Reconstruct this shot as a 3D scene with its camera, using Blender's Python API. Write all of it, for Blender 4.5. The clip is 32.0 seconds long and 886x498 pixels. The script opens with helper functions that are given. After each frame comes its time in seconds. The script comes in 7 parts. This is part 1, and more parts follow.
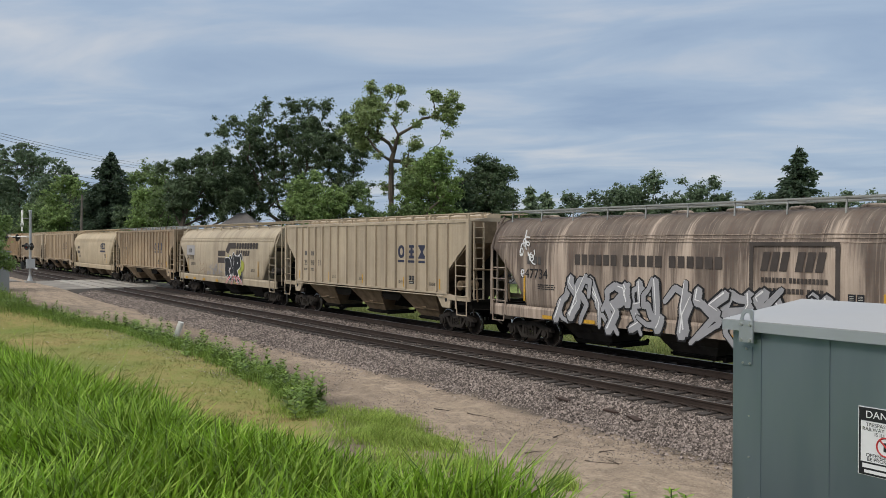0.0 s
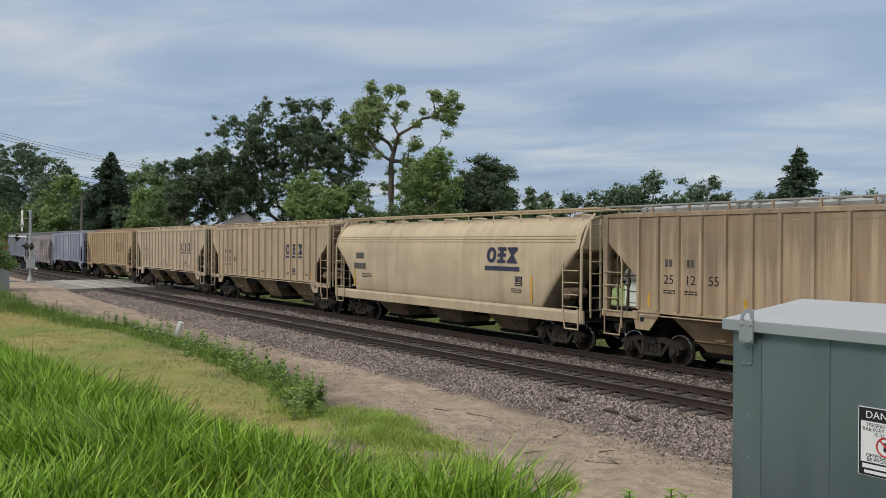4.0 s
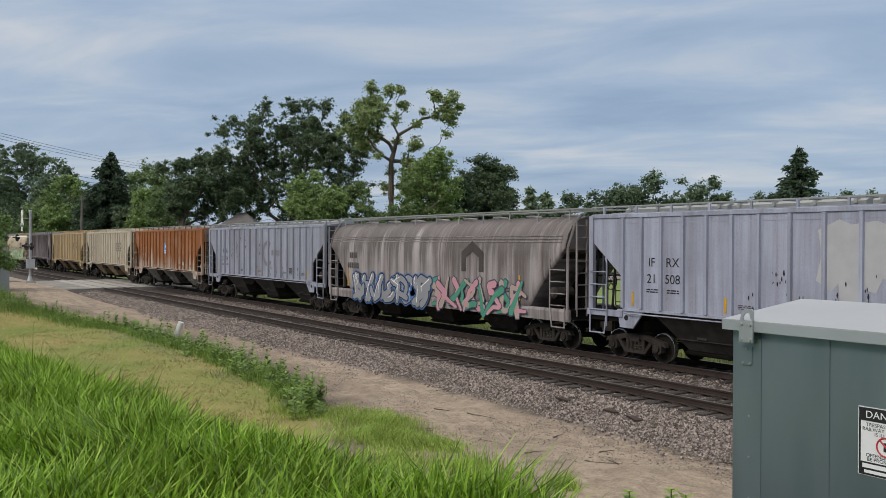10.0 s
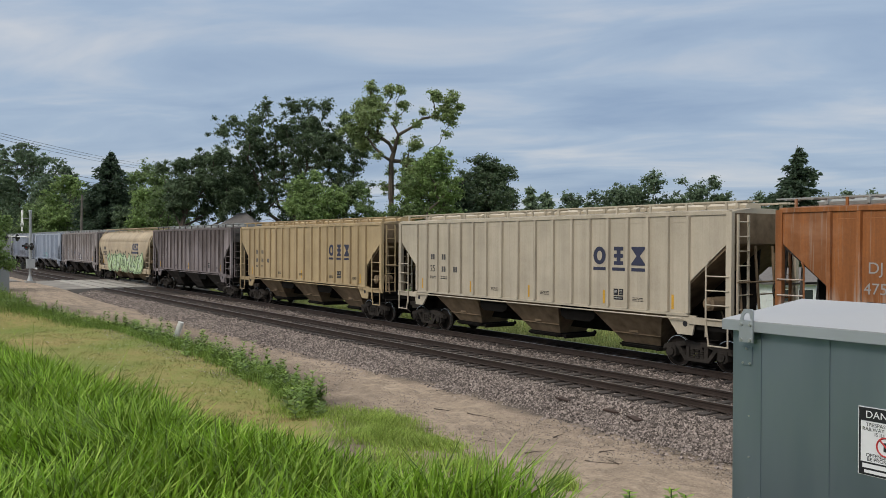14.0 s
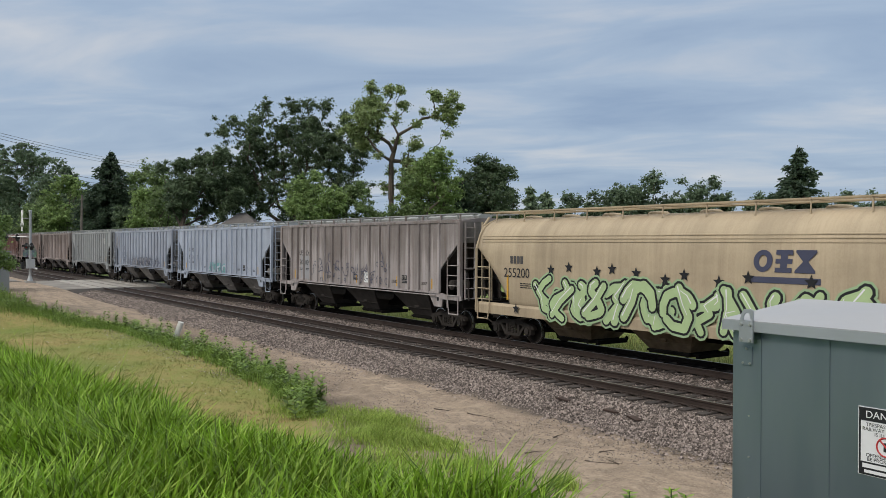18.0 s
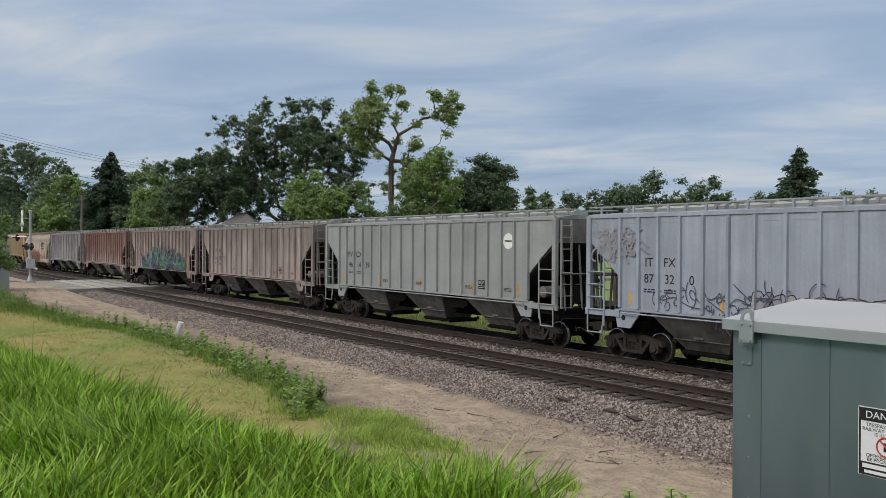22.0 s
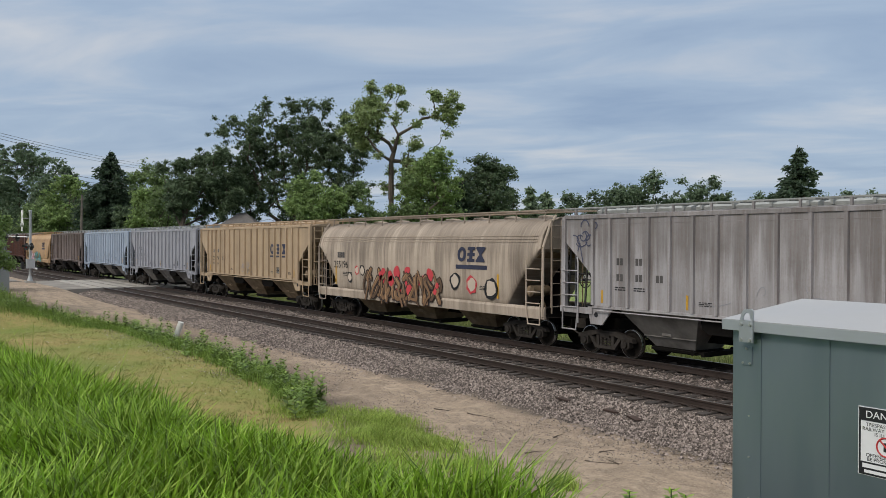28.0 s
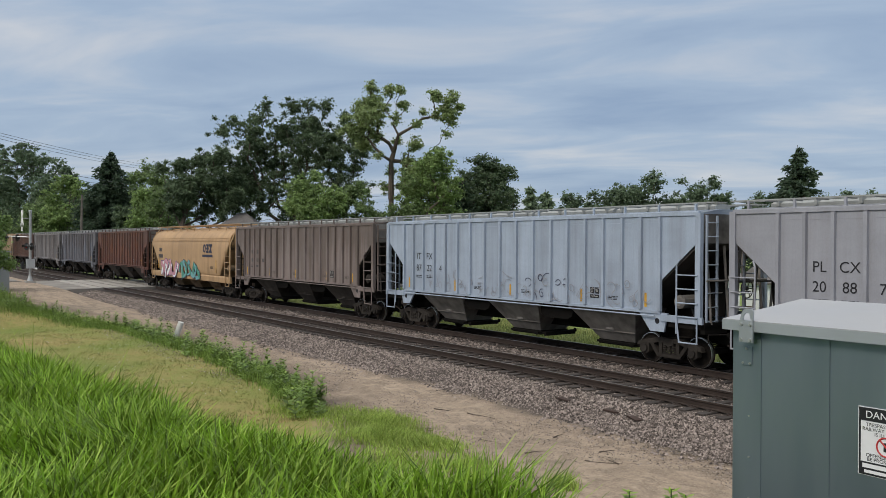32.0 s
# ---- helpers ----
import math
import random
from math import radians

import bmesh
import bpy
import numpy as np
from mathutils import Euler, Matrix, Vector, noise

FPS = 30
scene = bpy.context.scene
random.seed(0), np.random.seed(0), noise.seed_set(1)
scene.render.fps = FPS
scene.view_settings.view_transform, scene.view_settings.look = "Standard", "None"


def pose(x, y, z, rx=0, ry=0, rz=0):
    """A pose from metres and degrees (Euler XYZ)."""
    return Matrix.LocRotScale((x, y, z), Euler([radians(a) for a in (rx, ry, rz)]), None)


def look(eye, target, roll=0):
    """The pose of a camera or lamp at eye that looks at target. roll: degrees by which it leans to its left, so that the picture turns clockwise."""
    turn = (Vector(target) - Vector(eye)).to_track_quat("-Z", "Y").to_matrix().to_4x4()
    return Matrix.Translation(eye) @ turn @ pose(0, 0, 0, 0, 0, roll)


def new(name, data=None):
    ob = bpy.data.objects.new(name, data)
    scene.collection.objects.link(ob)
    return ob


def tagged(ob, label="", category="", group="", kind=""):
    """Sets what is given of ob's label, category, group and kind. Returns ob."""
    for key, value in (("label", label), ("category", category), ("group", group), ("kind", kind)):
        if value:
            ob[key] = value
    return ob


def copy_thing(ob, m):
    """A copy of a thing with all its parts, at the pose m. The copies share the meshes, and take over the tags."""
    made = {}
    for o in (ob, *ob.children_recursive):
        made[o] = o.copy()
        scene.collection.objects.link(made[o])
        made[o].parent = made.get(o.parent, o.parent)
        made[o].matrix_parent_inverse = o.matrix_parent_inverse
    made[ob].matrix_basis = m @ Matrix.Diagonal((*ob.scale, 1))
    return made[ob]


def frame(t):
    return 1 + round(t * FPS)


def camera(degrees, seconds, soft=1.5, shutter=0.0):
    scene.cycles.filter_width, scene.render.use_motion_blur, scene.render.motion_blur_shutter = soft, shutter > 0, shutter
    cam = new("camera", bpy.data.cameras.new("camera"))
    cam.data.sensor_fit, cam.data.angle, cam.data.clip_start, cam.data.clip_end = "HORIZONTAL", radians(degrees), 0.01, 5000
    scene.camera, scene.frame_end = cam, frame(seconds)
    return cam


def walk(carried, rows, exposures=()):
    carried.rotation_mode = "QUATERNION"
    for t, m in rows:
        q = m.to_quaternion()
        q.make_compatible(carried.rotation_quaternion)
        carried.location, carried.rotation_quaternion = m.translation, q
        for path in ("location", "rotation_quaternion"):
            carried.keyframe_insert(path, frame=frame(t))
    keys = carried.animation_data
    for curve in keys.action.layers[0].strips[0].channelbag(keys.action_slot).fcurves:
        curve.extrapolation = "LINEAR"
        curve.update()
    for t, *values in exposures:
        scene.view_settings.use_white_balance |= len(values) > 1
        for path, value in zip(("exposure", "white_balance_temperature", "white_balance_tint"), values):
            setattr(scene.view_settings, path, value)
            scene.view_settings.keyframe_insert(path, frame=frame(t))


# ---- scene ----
import colorsys

# ---------------------------------------------------------------- camera
cam = camera(55.7, 32.0, soft=0.5)
EYE = Vector((0.0, -20.951, 3.626))
YAW, PITCH, ROLL = radians(55.04), radians(-0.38), 0.254
AIM = EYE + Vector((-math.sin(YAW) * math.cos(PITCH), math.cos(YAW) * math.cos(PITCH), math.sin(PITCH)))
walk(cam, [(0.0, look(EYE, AIM, ROLL)), (32.0, look(EYE, AIM, ROLL))], exposures=[(0.0, 0.0), (32.0, 0.0)])

SPEED, SLOWING = 15.17, -0.0008


def ahead(t):
    """How far the train stands from its place at 16 s."""
    return SPEED * (t - 16.0) + SLOWING * (t - 16.0) ** 2


# ---------------------------------------------------------------- sky and sun
world = bpy.data.worlds.new("sky")
scene.world = world
world.use_nodes = True
wn, wl = world.node_tree.nodes, world.node_tree.links
wn.clear()
SUN_EL, SUN_AZ = radians(38), radians(200)
sky = wn.new("ShaderNodeTexSky")
sky.sky_type, sky.sun_disc, sky.sun_elevation, sky.sun_rotation = "NISHITA", False, SUN_EL, SUN_AZ
sky.air_density, sky.dust_density, sky.ozone_density = 1.0, 1.5, 2.0
geo = wn.new("ShaderNodeTexCoord")
sep = wn.new("ShaderNodeSeparateXYZ")
wl.new(geo.outputs["Generated"], sep.inputs[0])
height = wn.new("ShaderNodeMath")
height.operation = "MAXIMUM"
height.inputs[1].default_value = 0.0
wl.new(sep.outputs["Z"], height.inputs[0])
lift = wn.new("ShaderNodeMath")
lift.operation = "ADD"
lift.inputs[1].default_value = 0.10
wl.new(height.outputs[0], lift.inputs[0])
flat = wn.new("ShaderNodeVectorMath")
flat.operation = "DIVIDE"
wl.new(geo.outputs["Generated"], flat.inputs[0])
wl.new(lift.outputs[0], flat.inputs[1])
turn = wn.new("ShaderNodeMapping")
turn.inputs["Rotation"].default_value = (0, 0, radians(-40))
wl.new(flat.outputs[0], turn.inputs[0])
drawn = wn.new("ShaderNodeMapping")
drawn.inputs["Scale"].default_value = (0.55, 0.95, 0.0)
wl.new(turn.outputs[0], drawn.inputs[0])
cloud = wn.new("ShaderNodeTexNoise")
cloud.inputs["Scale"].default_value, cloud.inputs["Detail"].default_value = 1.5, 6.0
cloud.inputs["Roughness"].default_value, cloud.inputs["Distortion"].default_value = 0.53, 0.5
wl.new(drawn.outputs[0], cloud.inputs[0])
ramp = wn.new("ShaderNodeValToRGB")
ramp.color_ramp.elements[0].position, ramp.color_ramp.elements[0].color = 0.30, (0.35, 0.47, 0.665, 1)
ramp.color_ramp.elements[1].position, ramp.color_ramp.elements[1].color = 0.72, (0.73, 0.765, 0.825, 1)
mid = ramp.color_ramp.elements.new(0.5)
mid.color = (0.465, 0.585, 0.755, 1)
wl.new(cloud.outputs["Fac"], ramp.inputs[0])
mix = wn.new("ShaderNodeMix")
mix.data_type = "RGBA"
mix.inputs[0].default_value = 0.86
skyscale = wn.new("ShaderNodeVectorMath")
skyscale.operation = "SCALE"
skyscale.inputs["Scale"].default_value = 0.12
wl.new(sky.outputs[0], skyscale.inputs[0])
wl.new(skyscale.outputs[0], mix.inputs[6])
wl.new(ramp.outputs[0], mix.inputs[7])
# a thin overcast: brighter towards the zenith than over the horizon
zenith = wn.new("ShaderNodeMapRange")
zenith.interpolation_type = "SMOOTHSTEP"
zenith.inputs[1].default_value, zenith.inputs[2].default_value = 0.22, 0.95
zenith.inputs[3].default_value, zenith.inputs[4].default_value = 0.84, 2.3
wl.new(sep.outputs["Z"], zenith.inputs[0])
bright = wn.new("ShaderNodeMapRange")
bright.inputs[1].default_value, bright.inputs[2].default_value = 0.30, 0.75
wl.new(sep.outputs["Z"], bright.inputs[0])
veil = wn.new("ShaderNodeMix")
veil.data_type = "RGBA"
wl.new(bright.outputs[0], veil.inputs[0])
wl.new(mix.outputs[2], veil.inputs[6])
veil.inputs[7].default_value = (0.53, 0.535, 0.53, 1)
bg = wn.new("ShaderNodeBackground")
wl.new(zenith.outputs[0], bg.inputs[1])
wl.new(veil.outputs[2], bg.inputs[0])
wo = wn.new("ShaderNodeOutputWorld")
wl.new(bg.outputs[0], wo.inputs[0])

sun_lamp = bpy.data.lights.new("sun", "SUN")
sun_lamp.energy, sun_lamp.angle, sun_lamp.color = 1.85, radians(18), (1.0, 0.92, 0.82)
sun = new("sun", sun_lamp)
sun.matrix_world = look((-20, -60, 50), (-30, 0, 0))

# ---------------------------------------------------------------- materials


def srgb(r, g, b):
    f = lambda c: (c / 255 / 12.92) if c / 255 < 0.04045 else ((c / 255 + 0.055) / 1.055) ** 2.4
    return (f(r), f(g), f(b), 1.0)


class Nodes:
    """A small helper round a material's node tree."""

    def __init__(self, name, rough=0.6, metal=0.0, spec=0.4):
        self.m = bpy.data.materials.new(name)
        self.m.use_nodes = True
        self.n, self.l = self.m.node_tree.nodes, self.m.node_tree.links
        self.b = self.n["Principled BSDF"]
        self.b.inputs["Roughness"].default_value = rough
        self.b.inputs["Metallic"].default_value = metal
        self.b.inputs["Specular IOR Level"].default_value = spec
        self.tc = self.n.new("ShaderNodeTexCoord")
        self.oi = self.n.new("ShaderNodeObjectInfo")

    def coords(self, scale=(1, 1, 1), shift=True, kind="Object"):
        mp = self.n.new("ShaderNodeMapping")
        mp.inputs["Scale"].default_value = scale
        self.l.new(self.tc.outputs[kind], mp.inputs[0])
        if shift:
            mul = self.n.new("ShaderNodeMath")
            mul.operation = "MULTIPLY"
            mul.inputs[1].default_value = 37.0
            self.l.new(self.oi.outputs["Random"], mul.inputs[0])
            self.l.new(mul.outputs[0], mp.inputs["Location"])
        return mp.outputs[0]

    def noise(self, vec, scale, detail=4, rough=0.55, distort=0.0):
        t = self.n.new("ShaderNodeTexNoise")
        t.inputs["Scale"].default_value, t.inputs["Detail"].default_value = scale, detail
        t.inputs["Roughness"].default_value, t.inputs["Distortion"].default_value = rough, distort
        self.l.new(vec, t.inputs[0])
        return t.outputs["Fac"]

    def ramp(self, fac, lo, hi, a=0.0, b=1.0):
        t = self.n.new("ShaderNodeMapRange")
        t.inputs[1].default_value, t.inputs[2].default_value = lo, hi
        t.inputs[3].default_value, t.inputs[4].default_value = a, b
        self.l.new(fac, t.inputs[0])
        return t.outputs[0]

    def mix(self, fac, a, b, blend="MIX"):
        t = self.n.new("ShaderNodeMix")
        t.data_type, t.blend_type = "RGBA", blend
        for k, v in ((0, fac), (6, a), (7, b)):
            if isinstance(v, (tuple, float, int)):
                t.inputs[k].default_value = v
            else:
                self.l.new(v, t.inputs[k])
        return t.outputs[2]

    def math(self, op, a, b):
        t = self.n.new("ShaderNodeMath")
        t.operation = op
        for k, v in ((0, a), (1, b)):
            if isinstance(v, (float, int)):
                t.inputs[k].default_value = v
            else:
                self.l.new(v, t.inputs[k])
        return t.outputs[0]

    def color(self, c):
        if isinstance(c, tuple):
            self.b.inputs["Base Color"].default_value = c
        else:
            self.l.new(c, self.b.inputs["Base Color"])

    def rough(self, r):
        self.l.new(r, self.b.inputs["Roughness"])

    def bump(self, h, strength=0.3, dist=0.02):
        t = self.n.new("ShaderNodeBump")
        t.inputs["Strength"].default_value, t.inputs["Distance"].default_value = strength, dist
        self.l.new(h, t.inputs["Height"])
        self.l.new(t.outputs[0], self.b.inputs["Normal"])


def scaled(c, k):
    return (c[0] * k, c[1] * k, c[2] * k, 1.0)


def car_paint(name, rgb, rust=0.15, dirt=0.4, rust_rgb=(0.17, 0.062, 0.026, 1), dirt_rgb=(0.075, 0.06, 0.048, 1), sheets=False):
    """Weathered freight-car paint: faded patches, dirt that ran down the sides, rust spots and runs."""
    k = Nodes(name, 0.62, 0.0, 0.3)
    streak = k.noise(k.coords((2.6, 0.25, 0.14)), 1.7, 5, 0.65)
    thin = k.noise(k.coords((9.0, 0.4, 0.22)), 1.6, 4, 0.7)
    cloud_ = k.noise(k.coords((0.45, 0.45, 0.7)), 1.1, 4, 0.6)
    fine = k.noise(k.coords((6, 6, 4)), 4.0, 5, 0.7)
    col = k.mix(k.ramp(cloud_, 0.3, 0.72), scaled(rgb, 0.84), scaled(rgb, 1.1))
    col = k.mix(k.math("MULTIPLY", k.ramp(fine, 0.42, 0.68), 0.10), col, scaled(rgb, 0.55))
    col = k.mix(k.math("MULTIPLY", k.ramp(streak, 0.43, 0.64), dirt ** 1.5), col, dirt_rgb)
    col = k.mix(k.math("MULTIPLY", k.ramp(thin, 0.52, 0.66), 0.3 * dirt), col, dirt_rgb)
    if sheets:
        # each sheet between two ribs has weathered in its own way
        xyz = k.n.new("ShaderNodeSeparateXYZ")
        k.l.new(k.tc.outputs["Object"], xyz.inputs[0])
        which = k.n.new("ShaderNodeTexWhiteNoise")
        which.noise_dimensions = "1D"
        cube = k.math("MULTIPLY", k.math("MULTIPLY", xyz.outputs["X"], xyz.outputs["X"]), xyz.outputs["X"])
        nth = k.math("ADD", k.math("MULTIPLY", xyz.outputs["X"], 1.08), k.math("MULTIPLY", cube, 0.0026))
        k.l.new(k.math("ADD", k.math("FLOOR", k.math("ADD", nth, 8.5), 0.0), k.math("MULTIPLY", k.oi.outputs["Random"], 91.0)), which.inputs["W"])
        col = k.mix(k.math("MULTIPLY", which.outputs["Value"], 0.10 + 0.4 * dirt), col, k.mix(0.4, scaled(rgb, 0.62), dirt_rgb))
    broad = k.noise(k.coords((0.95, 0.12, 0.06)), 1.5, 4, 0.6)
    col = k.mix(k.math("MULTIPLY", k.ramp(broad, 0.50, 0.66), min(0.85, dirt * 0.9)), col, k.mix(0.35, dirt_rgb, scaled(rgb, 0.5)))
    col = k.mix(k.math("MULTIPLY", k.ramp(broad, 0.46, 0.34), min(0.7, dirt * 0.7)), col, scaled(rgb, 1.25))
    high = k.n.new("ShaderNodeSeparateXYZ")
    k.l.new(k.tc.outputs["Object"], high.inputs[0])
    drip = k.math("ADD", k.math("MULTIPLY", k.math("SUBTRACT", broad, 0.5), 5.0), k.math("ADD", k.math("MULTIPLY", k.math("SUBTRACT", streak, 0.5), 2.6), k.math("MULTIPLY", k.math("SUBTRACT", thin, 0.5), 1.2)))
    drip = k.math("ADD", high.outputs["Z"], drip)
    if dirt >= 0.4:
        # grime from the roof that ran down the sides in tongues of uneven length
        soot = k.mix(k.ramp(cloud_, 0.35, 0.65), scaled(dirt_rgb, 1.0), k.mix(0.45, scaled(dirt_rgb, 1.1), scaled(rgb, 0.5)))
        col = k.mix(k.math("MULTIPLY", k.ramp(drip, 2.7, 3.6), min(0.9, dirt * 0.95)), col, soot)
        col = k.mix(k.math("MULTIPLY", k.ramp(thin, 0.44, 0.34), 0.5 * dirt), col, scaled(rgb, 1.15))
    spots = k.math("MULTIPLY", k.ramp(streak, 0.38, 0.66), k.ramp(fine, 0.46, 0.58))
    runs = k.math("MULTIPLY", k.ramp(thin, 0.56, 0.68), k.ramp(cloud_, 0.42, 0.6))
    wide = k.math("MULTIPLY", k.ramp(cloud_, 0.62 - 0.36 * rust, 0.78 - 0.28 * rust), min(1.0, rust * 1.3))
    if rust > 0.5:
        # the rust starts under the roof and runs out in streaks towards the sill
        wide = k.math("MULTIPLY", k.ramp(drip, 1.3, 2.5), k.ramp(thin, 0.34, 0.44, 0.72, 1.0))
    both = k.math("MAXIMUM", k.math("MULTIPLY", spots, min(1.0, rust * 1.3)), k.math("MULTIPLY", wide, k.ramp(streak, 0.22, 0.56) if rust < 0.5 else min(1.0, rust * 1.05)))
    both = k.math("MAXIMUM", both, k.math("MULTIPLY", runs, min(1.0, rust * 1.6)))
    fleck = k.mix(k.math("ADD", k.math("MULTIPLY", fine, 0.5), k.math("MULTIPLY", thin, 0.5)), scaled(rust_rgb, 0.25), scaled(rust_rgb, 2.0))
    if rust > 0.5:
        fleck = k.mix(k.math("MULTIPLY", k.ramp(broad, 0.45, 0.6), 0.5), fleck, scaled(rust_rgb, 0.42))
        fleck = k.mix(k.math("MULTIPLY", k.ramp(cloud_, 0.5, 0.68), 0.5), fleck, k.mix(0.35, scaled(rust_rgb, 1.7), scaled(rgb, 0.6)))
    k.color(k.mix(both, col, fleck))
    k.rough(k.ramp(fine, 0.2, 0.8, 0.5, 0.8))
    k.bump(k.math("ADD", fine, k.math("MULTIPLY", cloud_, 2.0)), 0.15, 0.012)
    return k.m


def plain(name, rgb, rough=0.6, metal=0.0, vary=0.25, scale=8.0, bump=0.15, spec=0.4):
    k = Nodes(name, rough, metal, spec)
    a = k.noise(k.coords((1, 1, 1)), scale, 4)
    b = k.noise(k.coords((1, 1, 1)), scale * 0.13, 3)
    f = k.math("ADD", k.math("MULTIPLY", a, 0.5), k.math("MULTIPLY", b, 0.5))
    k.color(k.mix(k.ramp(f, 0.3, 0.7), scaled(rgb, 1 - vary), scaled(rgb, 1 + vary)))
    k.rough(k.ramp(a, 0.2, 0.8, max(0.05, rough - 0.1), min(1.0, rough + 0.12)))
    if bump:
        k.bump(a, bump, 0.01)
    return k.m


# Near-black: grime, plus the shade below the cars put into the colour.
M_UNDER = plain("grimy_shaded_underframe", (0.010, 0.009, 0.008, 1), 0.85, 0.0, 0.45, 5, 0.15, 0.08)
M_BOGIE = plain("brown_black_cast_steel", (0.040, 0.035, 0.031, 1), 0.8, 0.1, 0.5, 9, 0.15, 0.08)
M_WHEEL = plain("dark_wheel_steel", (0.018, 0.015, 0.013, 1), 0.8, 0.0, 0.4, 9, 0.15, 0.06)
M_TREAD = plain("polished_wheel_rim", (0.55, 0.55, 0.55, 1), 0.28, 1.0, 0.1, 6)
M_BLACK = plain("black_paint", (0.012, 0.012, 0.015, 1), 0.6, 0.0, 0.3, 10)
M_NAVY = plain("faded_navy_paint", (0.028, 0.032, 0.06, 1), 0.65, 0.0, 0.3, 10)
M_WHITE = plain("white_paint", (0.72, 0.72, 0.7, 1), 0.6, 0.0, 0.12, 10)
M_YELLOW = plain("yellow_reflector_tape", (0.50, 0.28, 0.03, 1), 0.6, 0.0, 0.35, 10)
M_GALV = plain("galvanised_walkway", (0.29, 0.30, 0.29, 1), 0.6, 0.2, 0.25, 4)

# ---------------------------------------------------------------- mesh helpers


def box(bm, x0, x1, y0, y1, z0, z1):
    v = [bm.verts.new((x, y, z)) for x in (x0, x1) for y in (y0, y1) for z in (z0, z1)]
    for q in ((0, 1, 3, 2), (4, 6, 7, 5), (0, 4, 5, 1), (2, 3, 7, 6), (0, 2, 6, 4), (1, 5, 7, 3)):
        bm.faces.new([v[i] for i in q])


def prism(bm, pts, a, b, axis="y"):
    """A polygon (its two coordinates in order) drawn out along an axis from a to b."""
    put = {"y": lambda p, d: (p[0], d, p[1]), "x": lambda p, d: (d, p[0], p[1]), "z": lambda p, d: (p[0], p[1], d)}[axis]
    lo, hi = [bm.verts.new(put(p, a)) for p in pts], [bm.verts.new(put(p, b)) for p in pts]
    n = len(pts)
    bm.faces.new(lo)
    bm.faces.new(hi[::-1])
    for i in range(n):
        bm.faces.new((lo[i], hi[i], hi[(i + 1) % n], lo[(i + 1) % n]))


def tube(bm, p, q, r, n=6, r2=None):
    p, q = Vector(p), Vector(q)
    m = (q - p).to_track_quat("Z", "Y").to_matrix()
    r2 = r if r2 is None else r2
    lo = [bm.verts.new(p + m @ Vector((r * math.cos(a), r * math.sin(a), 0))) for a in (2 * math.pi * i / n for i in range(n))]
    hi = [bm.verts.new(q + m @ Vector((r2 * math.cos(a), r2 * math.sin(a), 0))) for a in (2 * math.pi * i / n for i in range(n))]
    bm.faces.new(lo[::-1])
    bm.faces.new(hi)
    for i in range(n):
        bm.faces.new((lo[i], lo[(i + 1) % n], hi[(i + 1) % n], hi[i]))


def lathe(bm, prof, n=24, axis="y"):
    """Turns a profile of (radius, along) round an axis through the origin."""
    rings = []
    for r, a in prof:
        ring = []
        for i in range(n):
            c, s = r * math.cos(2 * math.pi * i / n), r * math.sin(2 * math.pi * i / n)
            ring.append(bm.verts.new((c, a, s) if axis == "y" else (c, s, a)))
        rings.append(ring)
    for a, b in zip(rings, rings[1:]):
        for i in range(n):
            bm.faces.new((a[i], a[(i + 1) % n], b[(i + 1) % n], b[i]))
    bm.faces.new(rings[0][::-1])
    bm.faces.new(rings[-1])


def mesh(name, build, *mats, smooth=False):
    bm = bmesh.new()
    build(bm)
    bmesh.ops.recalc_face_normals(bm, faces=bm.faces)
    me = bpy.data.meshes.new(name)
    bm.to_mesh(me)
    bm.free()
    for m in mats:
        me.materials.append(m)
    if smooth:
        me.polygons.foreach_set("use_smooth", [True] * len(me.polygons))
    return me


def put(name, me, parent=None, at=None, mat=None, label=""):
    """Links a mesh as one object under a thing or a part; mat: paint of its own on a shared mesh."""
    ob = new(name, me)
    ob.parent = parent
    if at is not None:
        ob.matrix_basis = at if isinstance(at, Matrix) else Matrix.Translation(at)
    if mat is not None:
        ob.material_slots[0].link = "OBJECT"
        ob.material_slots[0].material = mat
    if label:
        ob["label"] = label
    return ob


def part(name, build, material, parent, label="", smooth=False):
    return put(name, mesh(name, build, material, smooth=smooth), parent, None, None, label)


def thing(name, label, category, group="", kind="", at=(0, 0, 0)):
    ob = new(name)
    ob.location = at
    ob.empty_display_size = 0.2
    return tagged(ob, label, category, group, kind)


def raw(name, verts, faces, material, parent=None, label=""):
    me = bpy.data.meshes.new(name)
    me.from_pydata(verts, [], faces)
    me.materials.append(material)
    return put(name, me, parent, None, None, label)


def quads(name, pts, material, parent=None):
    """Many loose four-cornered leaves at once; pts: an array of shape (n, 4, 3)."""
    n = len(pts)
    me = bpy.data.meshes.new(name)
    me.vertices.add(n * 4)
    me.vertices.foreach_set("co", np.ascontiguousarray(pts, dtype=np.float32).ravel())
    me.loops.add(n * 4)
    me.loops.foreach_set("vertex_index", np.arange(n * 4, dtype=np.int32))
    me.polygons.add(n)
    me.polygons.foreach_set("loop_start", np.arange(0, n * 4, 4, dtype=np.int32))
    me.update(calc_edges=True)
    me.materials.append(material)
    return put(name, me, parent)


rng = np.random.default_rng(7)

